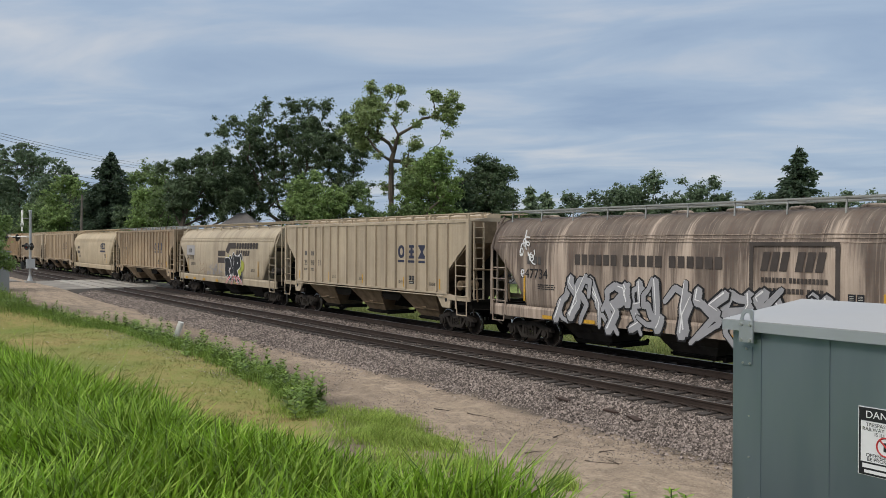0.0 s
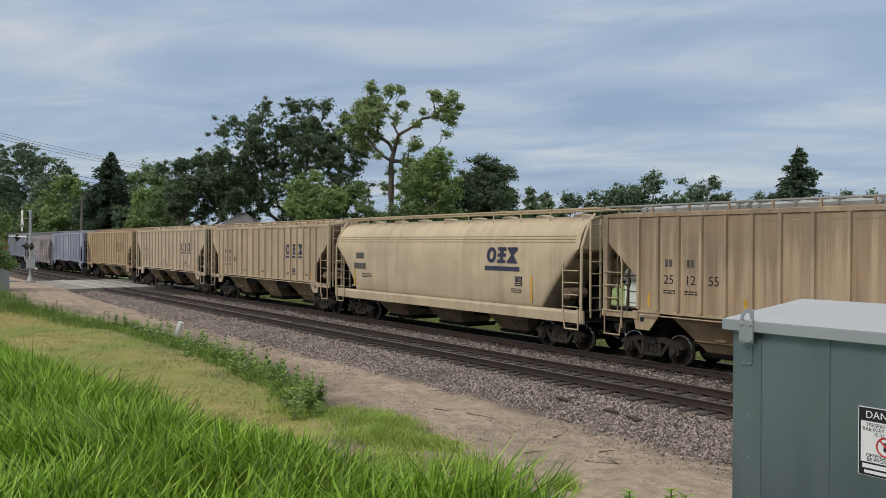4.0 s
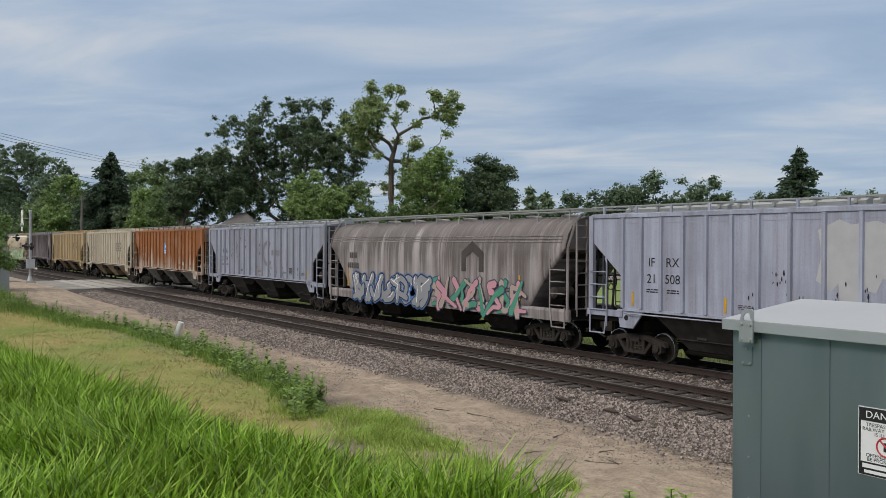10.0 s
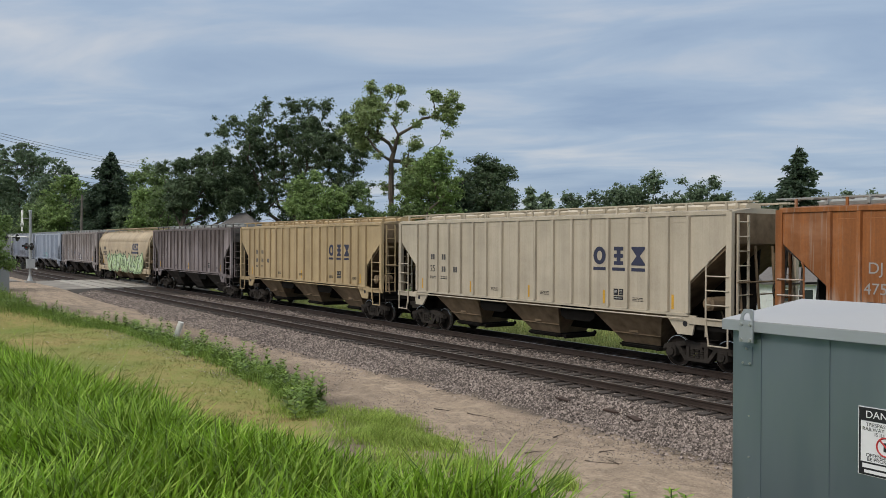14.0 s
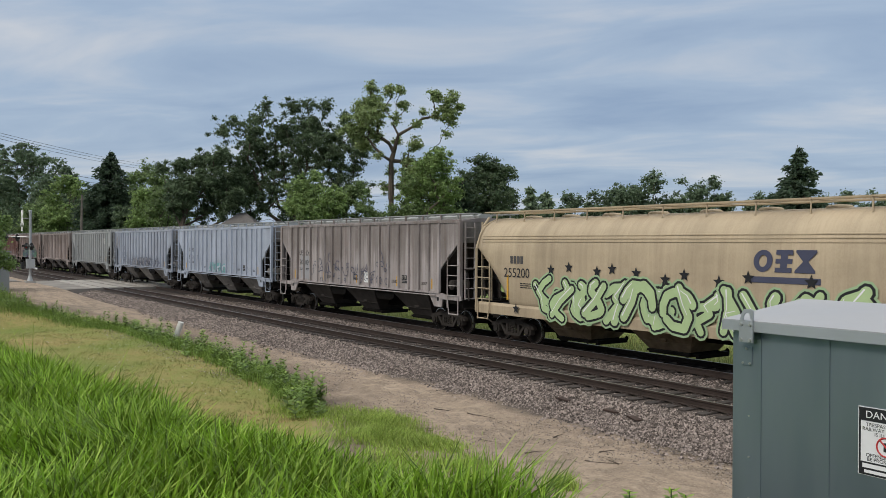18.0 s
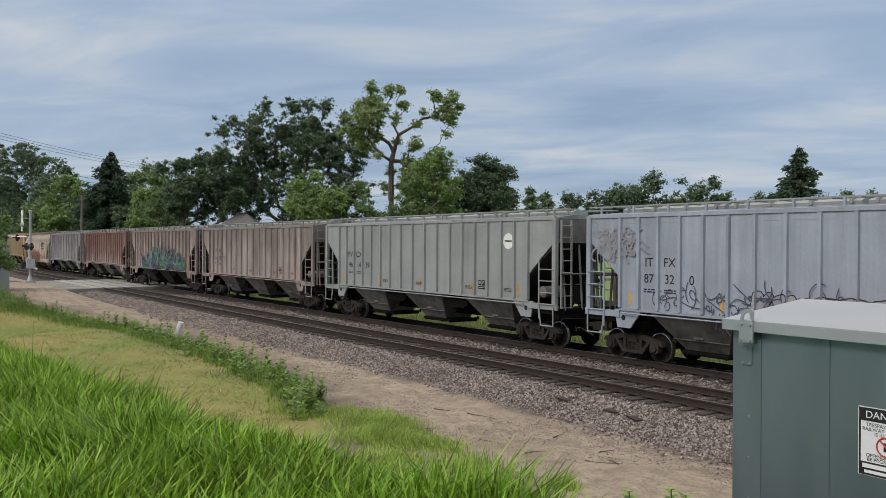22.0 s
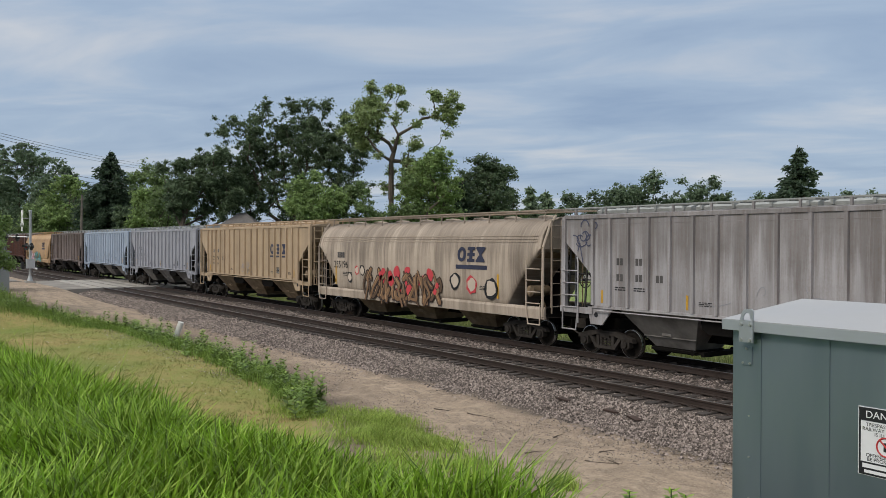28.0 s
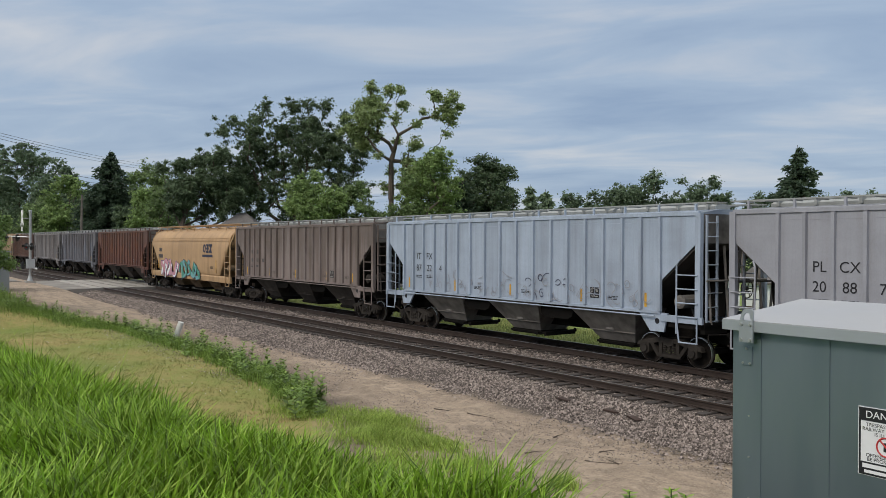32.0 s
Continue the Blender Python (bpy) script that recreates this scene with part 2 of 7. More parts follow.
# ---------------------------------------------------------------- ground
NEAR_Y = -4.05
PROFILE = ((-400, 2.6), (-60, 2.3), (-19.6, 1.95), (-18.9, 1.86), (-18.4, 1.55), (-16.4, -0.38), (-15.6, -0.52), (-13.0, -0.56), (-11.0, -0.58),
           (-10.0, -0.62), (-7.6, -0.58), (-7.0, -0.50), (-5.9, -0.24), (-5.0, -0.22), (0.0, -0.22), (2.1, -0.24), (3.6, -0.66),
           (5.0, -0.75), (60, -0.7), (600, 0.2), (2500, 6.0))


def skew(x):
    """The bank's brow draws back from the track towards the crossing."""
    return 0.8 - 0.11 * min(12.0, max(0.0, -3.0 - x)) if x < -2.4 else 0.8 - 3.0 * min(1.0, (x + 2.4) / 1.2)


def level(x, y):
    u = y - skew(x) if y < -14 else y
    if -16.5 < y < -14:
        u = y - skew(x) * (-14 - y) / 2.5
    for (a, za), (b, zb) in zip(PROFILE, PROFILE[1:]):
        if a <= u <= b:
            z = za + (zb - za) * (u - a) / (b - a)
            break
    else:
        z = PROFILE[0][1] if u < 0 else PROFILE[-1][1]
    if y < -16.0 and x > -9:
        z += 0.2 * min(1.0, (x + 9) / 5.0) * min(1.0, (-16.0 - y) / 2.0)
    if -17.0 < y < -7.0 and x < -44:
        up = min(1.0, (-44 - x) / 15.0)
        z += up * max(0.0, min(1.0, (-7.0 - y) / 3.0)) * 1.2 * (1 if y > -14 else max(0, (y + 17) / 3))
    return z


def rough_ground(x, y):
    k = 0.0
    if y < -6.2 or y > 3:
        k = 0.05 if -20 < y < -6 else 0.09
    return k * (noise.noise((x * 0.45, y * 0.45, 0)) + 0.4 * noise.noise((x * 1.7, y * 1.7, 3)))


def build_ground():
    xs = [-2500, -1200, -600, -380, -260, -200] + [-170 + 4 * i for i in range(24)] + [-74 + 1.0 * i for i in range(90)] + [18, 24, 34, 60, 120, 260, 600, 1400, 2500]
    ys = [-2500, -1000, -400, -150, -70, -45, -34, -28, -25, -23] + [-22 + 0.35 * i for i in range(46)] + [-5.6, -5.0, -3, -1, 0.6, 1.6, 2.1, 2.7, 3.2, 3.6, 4.2, 5, 6, 8, 11, 15, 20, 27, 36, 48, 60, 80, 110, 160, 240, 400, 600, 1000, 2500]
    verts = [(x, y, level(x, y) + rough_ground(x, y)) for x in xs for y in ys]
    w = len(ys)
    faces = [(i * w + j, (i + 1) * w + j, (i + 1) * w + j + 1, i * w + j + 1) for i in range(len(xs) - 1) for j in range(w - 1)]
    k = Nodes("ground_soil_and_turf", 0.95, 0.0, 0.15)
    pos = k.coords((1, 1, 1), False)
    xyz = k.n.new("ShaderNodeSeparateXYZ")
    k.l.new(pos, xyz.inputs[0])
    wob = k.noise(pos, 0.55, 4, 0.6)
    big = k.noise(pos, 0.16, 3)
    fine = k.noise(pos, 9.0, 5, 0.7)
    grit = k.noise(pos, 34.0, 3, 0.7)
    track = k.noise(k.coords((0.12, 1.6, 1), False), 1.4, 4)
    y = k.math("ADD", xyz.outputs["Y"], k.math("MULTIPLY", k.math("SUBTRACT", wob, 0.5), 1.8))
    turf = k.mix(k.ramp(big, 0.38, 0.62), (0.15, 0.20, 0.048, 1), (0.33, 0.25, 0.11, 1))
    turf = k.mix(k.math("MULTIPLY", k.ramp(k.noise(pos, 2.6, 4, 0.65), 0.42, 0.62), 0.7), turf, (0.17, 0.22, 0.05, 1))
    turf = k.mix(k.math("MULTIPLY", k.ramp(fine, 0.35, 0.7), 0.5), turf, (0.25, 0.23, 0.085, 1))
    dirt = k.mix(k.ramp(fine, 0.3, 0.7), (0.255, 0.196, 0.145, 1), (0.40, 0.315, 0.238, 1))
    dirt = k.mix(k.math("MULTIPLY", k.ramp(track, 0.46, 0.62), 0.4), dirt, (0.21, 0.16, 0.12, 1))
    mott = k.noise(pos, 1.3, 6, 0.72, 0.6)
    dirt = k.mix(k.math("MULTIPLY", k.ramp(mott, 0.47, 0.60), 0.65), dirt, (0.17, 0.135, 0.105, 1))
    dirt = k.mix(k.math("MULTIPLY", k.ramp(mott, 0.44, 0.34), 0.6), dirt, (0.44, 0.355, 0.27, 1))
    litter = k.noise(k.coords((0.9, 1.3, 1), False), 3.0, 6, 0.75)
    dirt = k.mix(k.math("MULTIPLY", k.ramp(litter, 0.53, 0.64), 0.7), dirt, (0.15, 0.118, 0.092, 1))
    dirt = k.mix(k.math("MULTIPLY", k.ramp(grit, 0.5, 0.72), 0.7), dirt, (0.50, 0.42, 0.33, 1))
    # Ballast bed, blackened to paint the shade in gaps between the stones.
    stone = k.mix(k.ramp(grit, 0.35, 0.65), (0.025, 0.021, 0.019, 1), (0.13, 0.108, 0.095, 1))
    field = k.mix(k.ramp(fine, 0.3, 0.7), (0.12, 0.175, 0.055, 1), (0.23, 0.275, 0.10, 1))
    # Green ground of the bank, darkened to stand for shade between the blades.
    lush_shade = k.mix(k.ramp(fine, 0.3, 0.7), (0.022, 0.045, 0.009, 1), (0.05, 0.095, 0.016, 1))
    c = k.mix(k.ramp(y, -16.6, -16.0), lush_shade, turf)
    edge = k.n.new("ShaderNodeFloatCurve")
    pts_ = edge.mapping.curves[0].points
    pts_[0].location, pts_[1].location = (0.0, 0.10), (1.0, 0.10)
    for a_, b_ in ((0.30, 0.22), (0.40, 0.52), (0.47, 0.78), (0.62, 0.74), (0.70, 0.66), (0.75, 0.58), (0.81, 0.36), (0.85, 0.12)):
        pts_.new(a_, b_)
    edge.mapping.update()
    k.l.new(k.ramp(xyz.outputs["X"], -80.0, 0.0), edge.inputs["Value"])
    rel = k.math("SUBTRACT", y, k.ramp(edge.outputs[0], 0.0, 1.0, -16.0, -8.0))
    damp = k.math("MULTIPLY", k.math("MULTIPLY", k.ramp(rel, 0.1, 0.5), k.ramp(rel, 2.4, 1.3)), k.ramp(wob, 0.32, 0.55))
    dirt = k.mix(k.math("MULTIPLY", damp, 0.75), dirt, (0.135, 0.105, 0.082, 1))
    c = k.mix(k.ramp(rel, -0.35, 0.35), c, dirt)
    c = k.mix(k.ramp(y, -7.5, -7.0), c, stone)
    c = k.mix(k.ramp(y, 2.8, 4.0), c, field)
    k.color(c)
    k.bump(k.math("ADD", k.math("MULTIPLY", fine, 1.0), grit), 0.6, 0.04)
    g = raw("ground", verts, faces, k.m)
    g.data.polygons.foreach_set("use_smooth", [True] * len(g.data.polygons))
    tagged(g, "lawn, dirt track and ballast beside a railway", "ground", kind="structure")


build_ground()

# ---------------------------------------------------------------- railway tracks
M_RAILSIDE = plain("rusty_rail_web", (0.040, 0.028, 0.023, 1), 0.85, 0.2, 0.35, 14)
M_RAILTOP = plain("worn_rail_head", (0.30, 0.28, 0.27, 1), 0.35, 0.9, 0.2, 5)
M_TIE = plain("weathered_creosote_timber", (0.043, 0.035, 0.031, 1), 0.9, 0.0, 0.5, 18, 0.5)
RAIL = ((-0.076, -0.172), (0.076, -0.172), (0.076, -0.158), (0.012, -0.14), (0.012, -0.05), (0.037, -0.038), (0.037, -0.006), (0.03, 0.0),
        (-0.03, 0.0), (-0.037, -0.006), (-0.037, -0.038), (-0.012, -0.05), (-0.012, -0.14), (-0.076, -0.158))


def build_tracks():
    me_rail = mesh("rail", lambda bm: prism(bm, RAIL, -320, 320, "x"), M_RAILSIDE)
    me_head = mesh("rail_head", lambda bm: box(bm, -320, 320, -0.030, 0.030, -0.003, 0.003), M_RAILTOP)

    def tie(bm):
        box(bm, -0.115, 0.115, -1.3, 1.3, -0.36, -0.178)
        bmesh.ops.bevel(bm, geom=bm.edges[:], offset=0.012, segments=1, affect="EDGES")

    me_tie = mesh("tie", tie, M_TIE)

    def plate(bm):
        box(bm, -0.1, 0.1, -0.19, 0.19, -0.178, -0.166)
        for dx in (-0.05, 0.05):
            for dy in (-0.1, 0.1):
                box(bm, dx - 0.015, dx + 0.015, dy - 0.02, dy + 0.02, -0.166, -0.14)

    me_plate = mesh("tie_plate", plate, M_RAILSIDE)
    for name, y0, lo, hi in (("near_railway_track", NEAR_Y, -112, -4), ("train_railway_track", 0.0, -78, -4)):
        tr = thing(name, "standard-gauge railway track with rusty rails on timber ties", "railway track", "railway tracks", "structure", (0, y0, 0))
        for s in (-1, 1):
            r = put("rail", me_rail, tr, (0, 0.7525 * s, 0))
            put("rail_head", me_head, r, (0, 0, 0), None, "worn shiny running surface")
        x, i = lo, 0
        while x < hi:
            j = random.uniform(-0.05, 0.05)
            t = put("tie", me_tie, tr, pose(x + j, random.uniform(-0.05, 0.05), random.uniform(-0.012, 0.004), 0, 0, random.uniform(-1.2, 1.2)))
            if x > -40:
                for s in (-1, 1):
                    put("tie_plate", me_plate, t, (0, 0.7525 * s, 0))
            x += 0.52
            i += 1


TEXTS = {}


def lettering(text, size, parent, x, y, z, material, face=0.0, name="lettering", squeeze=1.0):
    """Raised-paint lettering in the built-in font, upright on a side that faces -y."""
    key = (text, material.name)
    if key not in TEXTS:
        cu = bpy.data.curves.new("lettering", "FONT")
        cu.body, cu.size, cu.align_x, cu.align_y = text, 1.0, "CENTER", "CENTER"
        tmp = bpy.data.objects.new("lettering", cu)
        scene.collection.objects.link(tmp)
        me = bpy.data.meshes.new_from_object(tmp)
        bpy.data.objects.remove(tmp)
        me.materials.clear()
        me.materials.append(material)
        TEXTS[key] = me
    m = Matrix.Translation((x, y, z)) @ Matrix.Rotation(math.pi / 2, 4, "X") @ Matrix.Diagonal((size * 1.4 * squeeze, size * 1.4, 1, 1))
    return put(name, TEXTS[key], parent, m)



# ---------------------------------------------------------------- freight cars: shared meshes
HALF = 8.40      # body half length
LOW, TOP = 1.65, 4.5
# the ribs stand closer towards the ends
PITCHES = (0.74, 0.75, 0.80, 0.80, 0.83, 0.82, 0.91, 0.92, 0.93, 0.92, 0.91, 0.82, 0.83, 0.80, 0.80, 0.75, 0.74)
RIBS = [-7.035 + sum(PITCHES[:i]) for i in range(18)]


def side_sheet(bm):
    pts = [(-HALF, TOP), (HALF, TOP), (HALF, 3.73), (7.06, 2.57), (7.06, LOW), (-7.06, LOW), (-7.06, 2.57), (-HALF, 3.73)]
    prism(bm, pts, -0.02, 0.02)


def hull(bm):
    prism(bm, [(-HALF + 0.02, TOP - 0.01), (HALF - 0.02, TOP - 0.01), (HALF - 0.02, 3.62), (5.95, 1.6), (-5.95, 1.6), (-HALF + 0.02, 3.62)], -1.46, 1.46)


def rib(bm):
    prism(bm, [(-0.055, 0.0), (0.055, 0.0), (0.045, -0.092), (-0.045, -0.092)], LOW + 0.02, TOP - 0.06, "z")


def top_chord(bm):
    prism(bm, [(-0.03, TOP - 0.05), (-0.03, TOP + 0.06), (0.1, TOP + 0.08), (0.1, TOP + 0.02), (0.02, TOP - 0.05)], -HALF, HALF, "x")


def side_sill(bm):
    box(bm, -7.06, 7.06, -0.035, 0.03, LOW - 0.07, LOW + 0.012)
    for s in (-1, 1):
        box(bm, min(7.06 * s, 8.55 * s), max(7.06 * s, 8.55 * s), -0.04, 0.03, LOW - 0.28, LOW - 0.08)


def roof(bm):
    prism(bm, [(-1.5, TOP), (-1.5, TOP + 0.02), (-0.5, TOP + 0.15), (0.5, TOP + 0.15), (1.5, TOP + 0.02), (1.5, TOP)], -HALF, HALF, "x")


def hatch(bm):
    prism(bm, [(-0.34, 0.0), (-0.36, 0.1), (-0.2, 0.17), (0.2, 0.17), (0.36, 0.1), (0.34, 0.0)], -1.95, 1.95, "x")
    for x in (-1.7, -0.6, 0.6, 1.7):
        box(bm, x - 0.04, x + 0.04, -0.42, 0.42, 0.03, 0.19)


def running_board(bm):
    for y in (-0.26, -0.13, 0.0, 0.13, 0.26):
        box(bm, -8.7, 8.7, y - 0.03, y + 0.03, 4.80, 4.835)
    for i in range(24):
        x = -8.4 + i * 16.8 / 23
        box(bm, x - 0.025, x + 0.025, -0.3, 0.3, 4.775, 4.80)


def far_board(bm):
    """The walkway on the far side of the roof, with its own posts."""
    running_board(bm)
    for i in range(13):
        x = -8.1 + i * 1.35
        box(bm, x - 0.03, x + 0.03, -0.36, -0.3, TOP + 0.05, 4.80)


def upper_weld(bm):
    """The weld bead below the top chord, broken at the ribs."""
    for a, b in zip(RIBS, RIBS[1:]):
        box(bm, a + 0.1, b - 0.1, -0.006, 0.0, 4.262, 4.276)


def jacking_hole(bm):
    # A raised black disc paints the dark of the open hole.
    tube(bm, (0, -0.034, 1.36), (0, -0.029, 1.36), 0.085, 12)


def stanchion(bm):
    box(bm, -0.03, 0.03, -0.06, 0.0, TOP + 0.05, 4.80)


def corner_post(bm):
    box(bm, -0.09, 0.09, -0.05, 0.09, 1.40, TOP + 0.02)
    for i in range(7):
        tube(bm, (0.0, -0.06, 4.4 - i * 0.09), (0.0, -0.045, 4.4 - i * 0.09), 0.018, 5)


def side_ladder(bm):
    """The outer stile of the grab-iron ladder, bent in at its top."""
    tube(bm, (-0.72, 0.0, 1.05), (-0.72, 0.0, 3.05), 0.026)
    tube(bm, (-0.72, 0.0, 3.03), (-0.64, 0.04, 3.2), 0.026)


def grab_iron(bm):
    tube(bm, (-0.74, 0.0, 0), (0.02, 0.0, 0), 0.02)


def stirrup(bm):
    tube(bm, (0.0, 0.0, 1.5), (0.0, 0.0, 0.80), 0.024)
    tube(bm, (-0.72, 0.0, 1.5), (-0.62, 0.0, 0.80), 0.024)
    tube(bm, (-0.64, 0.0, 0.82), (0.02, 0.0, 0.82), 0.024)


def ladder(car, m, paint):
    lad = put("side_ladder", SH["side_ladder"], car, m, paint)
    for z in (1.55, 1.95, 2.35, 2.75):
        put("grab_iron", SH["grab_iron"], lad, (0, 0, z), paint)
    put("stirrup_step", SH["stirrup"], lad, (0, 0, 0), paint)


def end_ladder(bm):
    for y in (-0.23, 0.23):
        box(bm, -0.03, 0.03, y - 0.025, y + 0.025, 1.2, 4.45)
    for i in range(8):
        z = 1.45 + i * 0.4
        tube(bm, (0.03, -0.25, z), (0.03, 0.25, z), 0.019)


def end_platform(bm):
    box(bm, -0.55, 0.75, -1.5, 1.5, 1.22, 1.36)
    box(bm, 0.6, 0.75, -1.5, 1.5, 1.1, 1.42)


def end_brace(bm):
    for y in (-1.2, -0.4, 0.4, 1.2):
        tube(bm, (0.28, y, 1.36), (0.1, y, 3.6), 0.04)
    tube(bm, (0.28, -1.4, 2.6), (0.28, 1.4, 2.6), 0.03)


def shear_plate(bm):
    prism(bm, [(-0.55, LOW - 0.04), (0.55, LOW - 0.04), (0.42, 1.05), (-0.1, 1.05)], -0.03, 0.03)


def hopper(bm):
    """One of the pyramid hoppers below the car, narrowing to its outlet."""
    t = [(-1.52, -1.47), (1.52, -1.47), (1.52, 1.47), (-1.52, 1.47)]
    b = [(-0.74, -0.6), (0.74, -0.6), (0.74, 0.6), (-0.74, 0.6)]
    lo = [bm.verts.new((x, y, 0.47)) for x, y in b]
    hi = [bm.verts.new((x, y, LOW - 0.02)) for x, y in t]
    bm.faces.new(lo)
    bm.faces.new(hi)
    for i in range(4):
        bm.faces.new((lo[i], lo[(i + 1) % 4], hi[(i + 1) % 4], hi[i]))
    # weld flange round the lower third, and two vibrator brackets
    for y in (-1.0, 1.0):
        box(bm, -0.98, 0.98, y * 0.86 - 0.03, y * 0.86 + 0.03, 0.80, 0.83)
        box(bm, -0.22, 0.12, y * 0.90 - 0.05, y * 0.90 + 0.05, 0.86, 1.0)


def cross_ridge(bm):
    """Sheets that close the space between two hoppers, near-black for the recess's shade."""
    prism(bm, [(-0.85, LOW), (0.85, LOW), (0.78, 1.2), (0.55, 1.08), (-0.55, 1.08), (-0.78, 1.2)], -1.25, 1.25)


def air_tank(bm):
    tube(bm, (0, -0.55, 0), (0, 0.25, 0), 0.2, 14)
    tube(bm, (0, -0.60, 0), (0, -0.55, 0), 0.12, 12, 0.2)
    tube(bm, (0.0, 0.0, -0.2), (0.1, 0.1, -0.6), 0.03, 5)


def brake_rod(bm):
    tube(bm, (0, 0, 1.3), (0, 0, 3.4), 0.022, 5)
    tube(bm, (-0.5, -0.5, 2.2), (0, 0.4, 2.25), 0.02, 5)


def end_sheet(bm):
    box(bm, -0.03, 0.03, -1.44, 1.44, 3.66, TOP)


def end_web(bm):
    """The upright web below an end's slope sheet, with a lightening hole's cut at its foot."""
    # Added near-black plate that darkens the see-through end.
    prism(bm, [(5.9, 1.16), (7.5, 1.16), (7.75, 1.5), (8.15, 1.5), (8.3, 3.5), (5.9, 1.62)], -0.025, 0.025)


def gate(bm):
    box(bm, -0.8, 0.8, -0.66, 0.66, 0.34, 0.49)
    for y in (-0.7, 0.64):
        box(bm, -0.85, 1.12, y, y + 0.06, 0.38, 0.45)
    box(bm, 1.04, 1.14, -0.72, 0.72, 0.33, 0.47)
    tube(bm, (0.9, -0.95, 0.44), (0.9, 0.95, 0.44), 0.03, 6)
    for y in (-0.95, 0.93):
        tube(bm, (0.9, y, 0.44), (0.9, y + 0.02, 0.44), 0.08, 8)


def centre_sill(bm):
    box(bm, -8.6, 8.6, -0.26, 0.26, 0.72, 1.16)


def coupler(bm):
    box(bm, 0.0, 0.62, -0.11, 0.11, 0.78, 0.98)
    box(bm, 0.45, 0.78, -0.2, 0.2, 0.70, 1.06)
    tube(bm, (0.1, -0.4, 0.72), (0.7, -0.42, 0.52), 0.03)


def uncoupling_lever(bm):
    tube(bm, (0.62, -1.5, 1.1), (0.62, -0.3, 1.05), 0.016)
    tube(bm, (0.62, -1.5, 1.1), (0.62, -1.5, 0.85), 0.016)


def brake_wheel(bm):
    for i in range(18):
        a, b = 2 * math.pi * i / 18, 2 * math.pi * (i + 1) / 18
        tube(bm, (0, 0.28 * math.cos(a), 0.28 * math.sin(a)), (0, 0.28 * math.cos(b), 0.28 * math.sin(b)), 0.018, 5)
    for i in range(6):
        a = math.pi * i / 3
        tube(bm, (0, 0, 0), (0, 0.28 * math.cos(a), 0.28 * math.sin(a)), 0.013, 4)
    tube(bm, (-0.12, 0, 0), (0.03, 0, 0), 0.05, 8)


def side_pipe(bm):
    tube(bm, (-6.9, -0.1, LOW - 0.14), (6.9, -0.1, LOW - 0.14), 0.022)


def side_frame(bm):
    prism(bm, [(-1.22, 0.52), (-1.16, 0.66), (-0.9, 0.72), (-0.45, 0.82), (0.45, 0.82), (0.9, 0.72), (1.16, 0.66), (1.22, 0.52), (0.98, 0.56), (0.6, 0.62), (0.4, 0.68),
               (-0.4, 0.68), (-0.6, 0.62), (-0.98, 0.56)], -0.09, 0.09)
    prism(bm, [(-0.72, 0.62), (-0.42, 0.24), (0.42, 0.24), (0.72, 0.62), (0.58, 0.62), (0.36, 0.34), (-0.36, 0.34), (-0.58, 0.62)], -0.08, 0.08)
    for s in (-1, 1):
        box(bm, min(0.26 * s, 0.38 * s), max(0.26 * s, 0.38 * s), -0.07, 0.07, 0.32, 0.7)
        prism(bm, [(s * 0.72, 0.36), (s * 0.74, 0.64), (s * 1.06, 0.64), (s * 1.08, 0.36), (s * 0.98, 0.30), (s * 0.82, 0.30)], -0.11, 0.09)
        tube(bm, (s * 0.89, -0.17, 0.46), (s * 0.89, -0.1, 0.46), 0.12, 10)
    for x in (-0.17, 0.0, 0.17):
        for i in range(4):
            z = 0.35 + i * 0.065
            tube(bm, (x, -0.02, z), (x, -0.02, z + 0.045), 0.075, 8)


def bolster(bm):
    box(bm, -0.2, 0.2, -1.1, 1.1, 0.6, 0.82)
    box(bm, -0.75, -0.65, -0.95, 0.95, 0.4, 0.52)
    box(bm, 0.65, 0.75, -0.95, 0.95, 0.4, 0.52)


def wheelset(bm):
    for s in (-1, 1):
        prof = [(0.10, 0.83), (0.17, 0.81), (0.36, 0.765), (0.40, 0.80), (0.438, 0.803), (0.452, 0.80), (0.457, 0.72), (0.482, 0.70), (0.482, 0.675), (0.40, 0.67), (0.36, 0.70), (0.15, 0.70), (0.1, 0.68)]
        lathe(bm, [(r, a * s) for r, a in prof], 28)
        for i in range(5):
            a = 2 * math.pi * i / 5
            tube(bm, (0.27 * math.cos(a), 0.77 * s, 0.27 * math.sin(a)), (0.27 * math.cos(a), 0.80 * s, 0.27 * math.sin(a)), 0.028, 6)
    tube(bm, (0, -1.08, 0), (0, 1.08, 0), 0.085, 10)
    for f in bm.faces:
        if all(0.43 < math.hypot(v.co.x, v.co.z) < 0.47 for v in f.verts):
            f.material_index = 1


# the rounded-side cars
OVAL = [(1.50, 1.30), (1.57, 1.55), (1.60, 2.0), (1.60, 3.2), (1.56, 3.62), (1.46, 3.95), (1.28, 4.22), (1.02, 4.42), (0.66, 4.55), (0.0, 4.60)]
OVAL = [(-y, z) for y, z in OVAL] + [(y, z) for y, z in OVAL[-2::-1]]


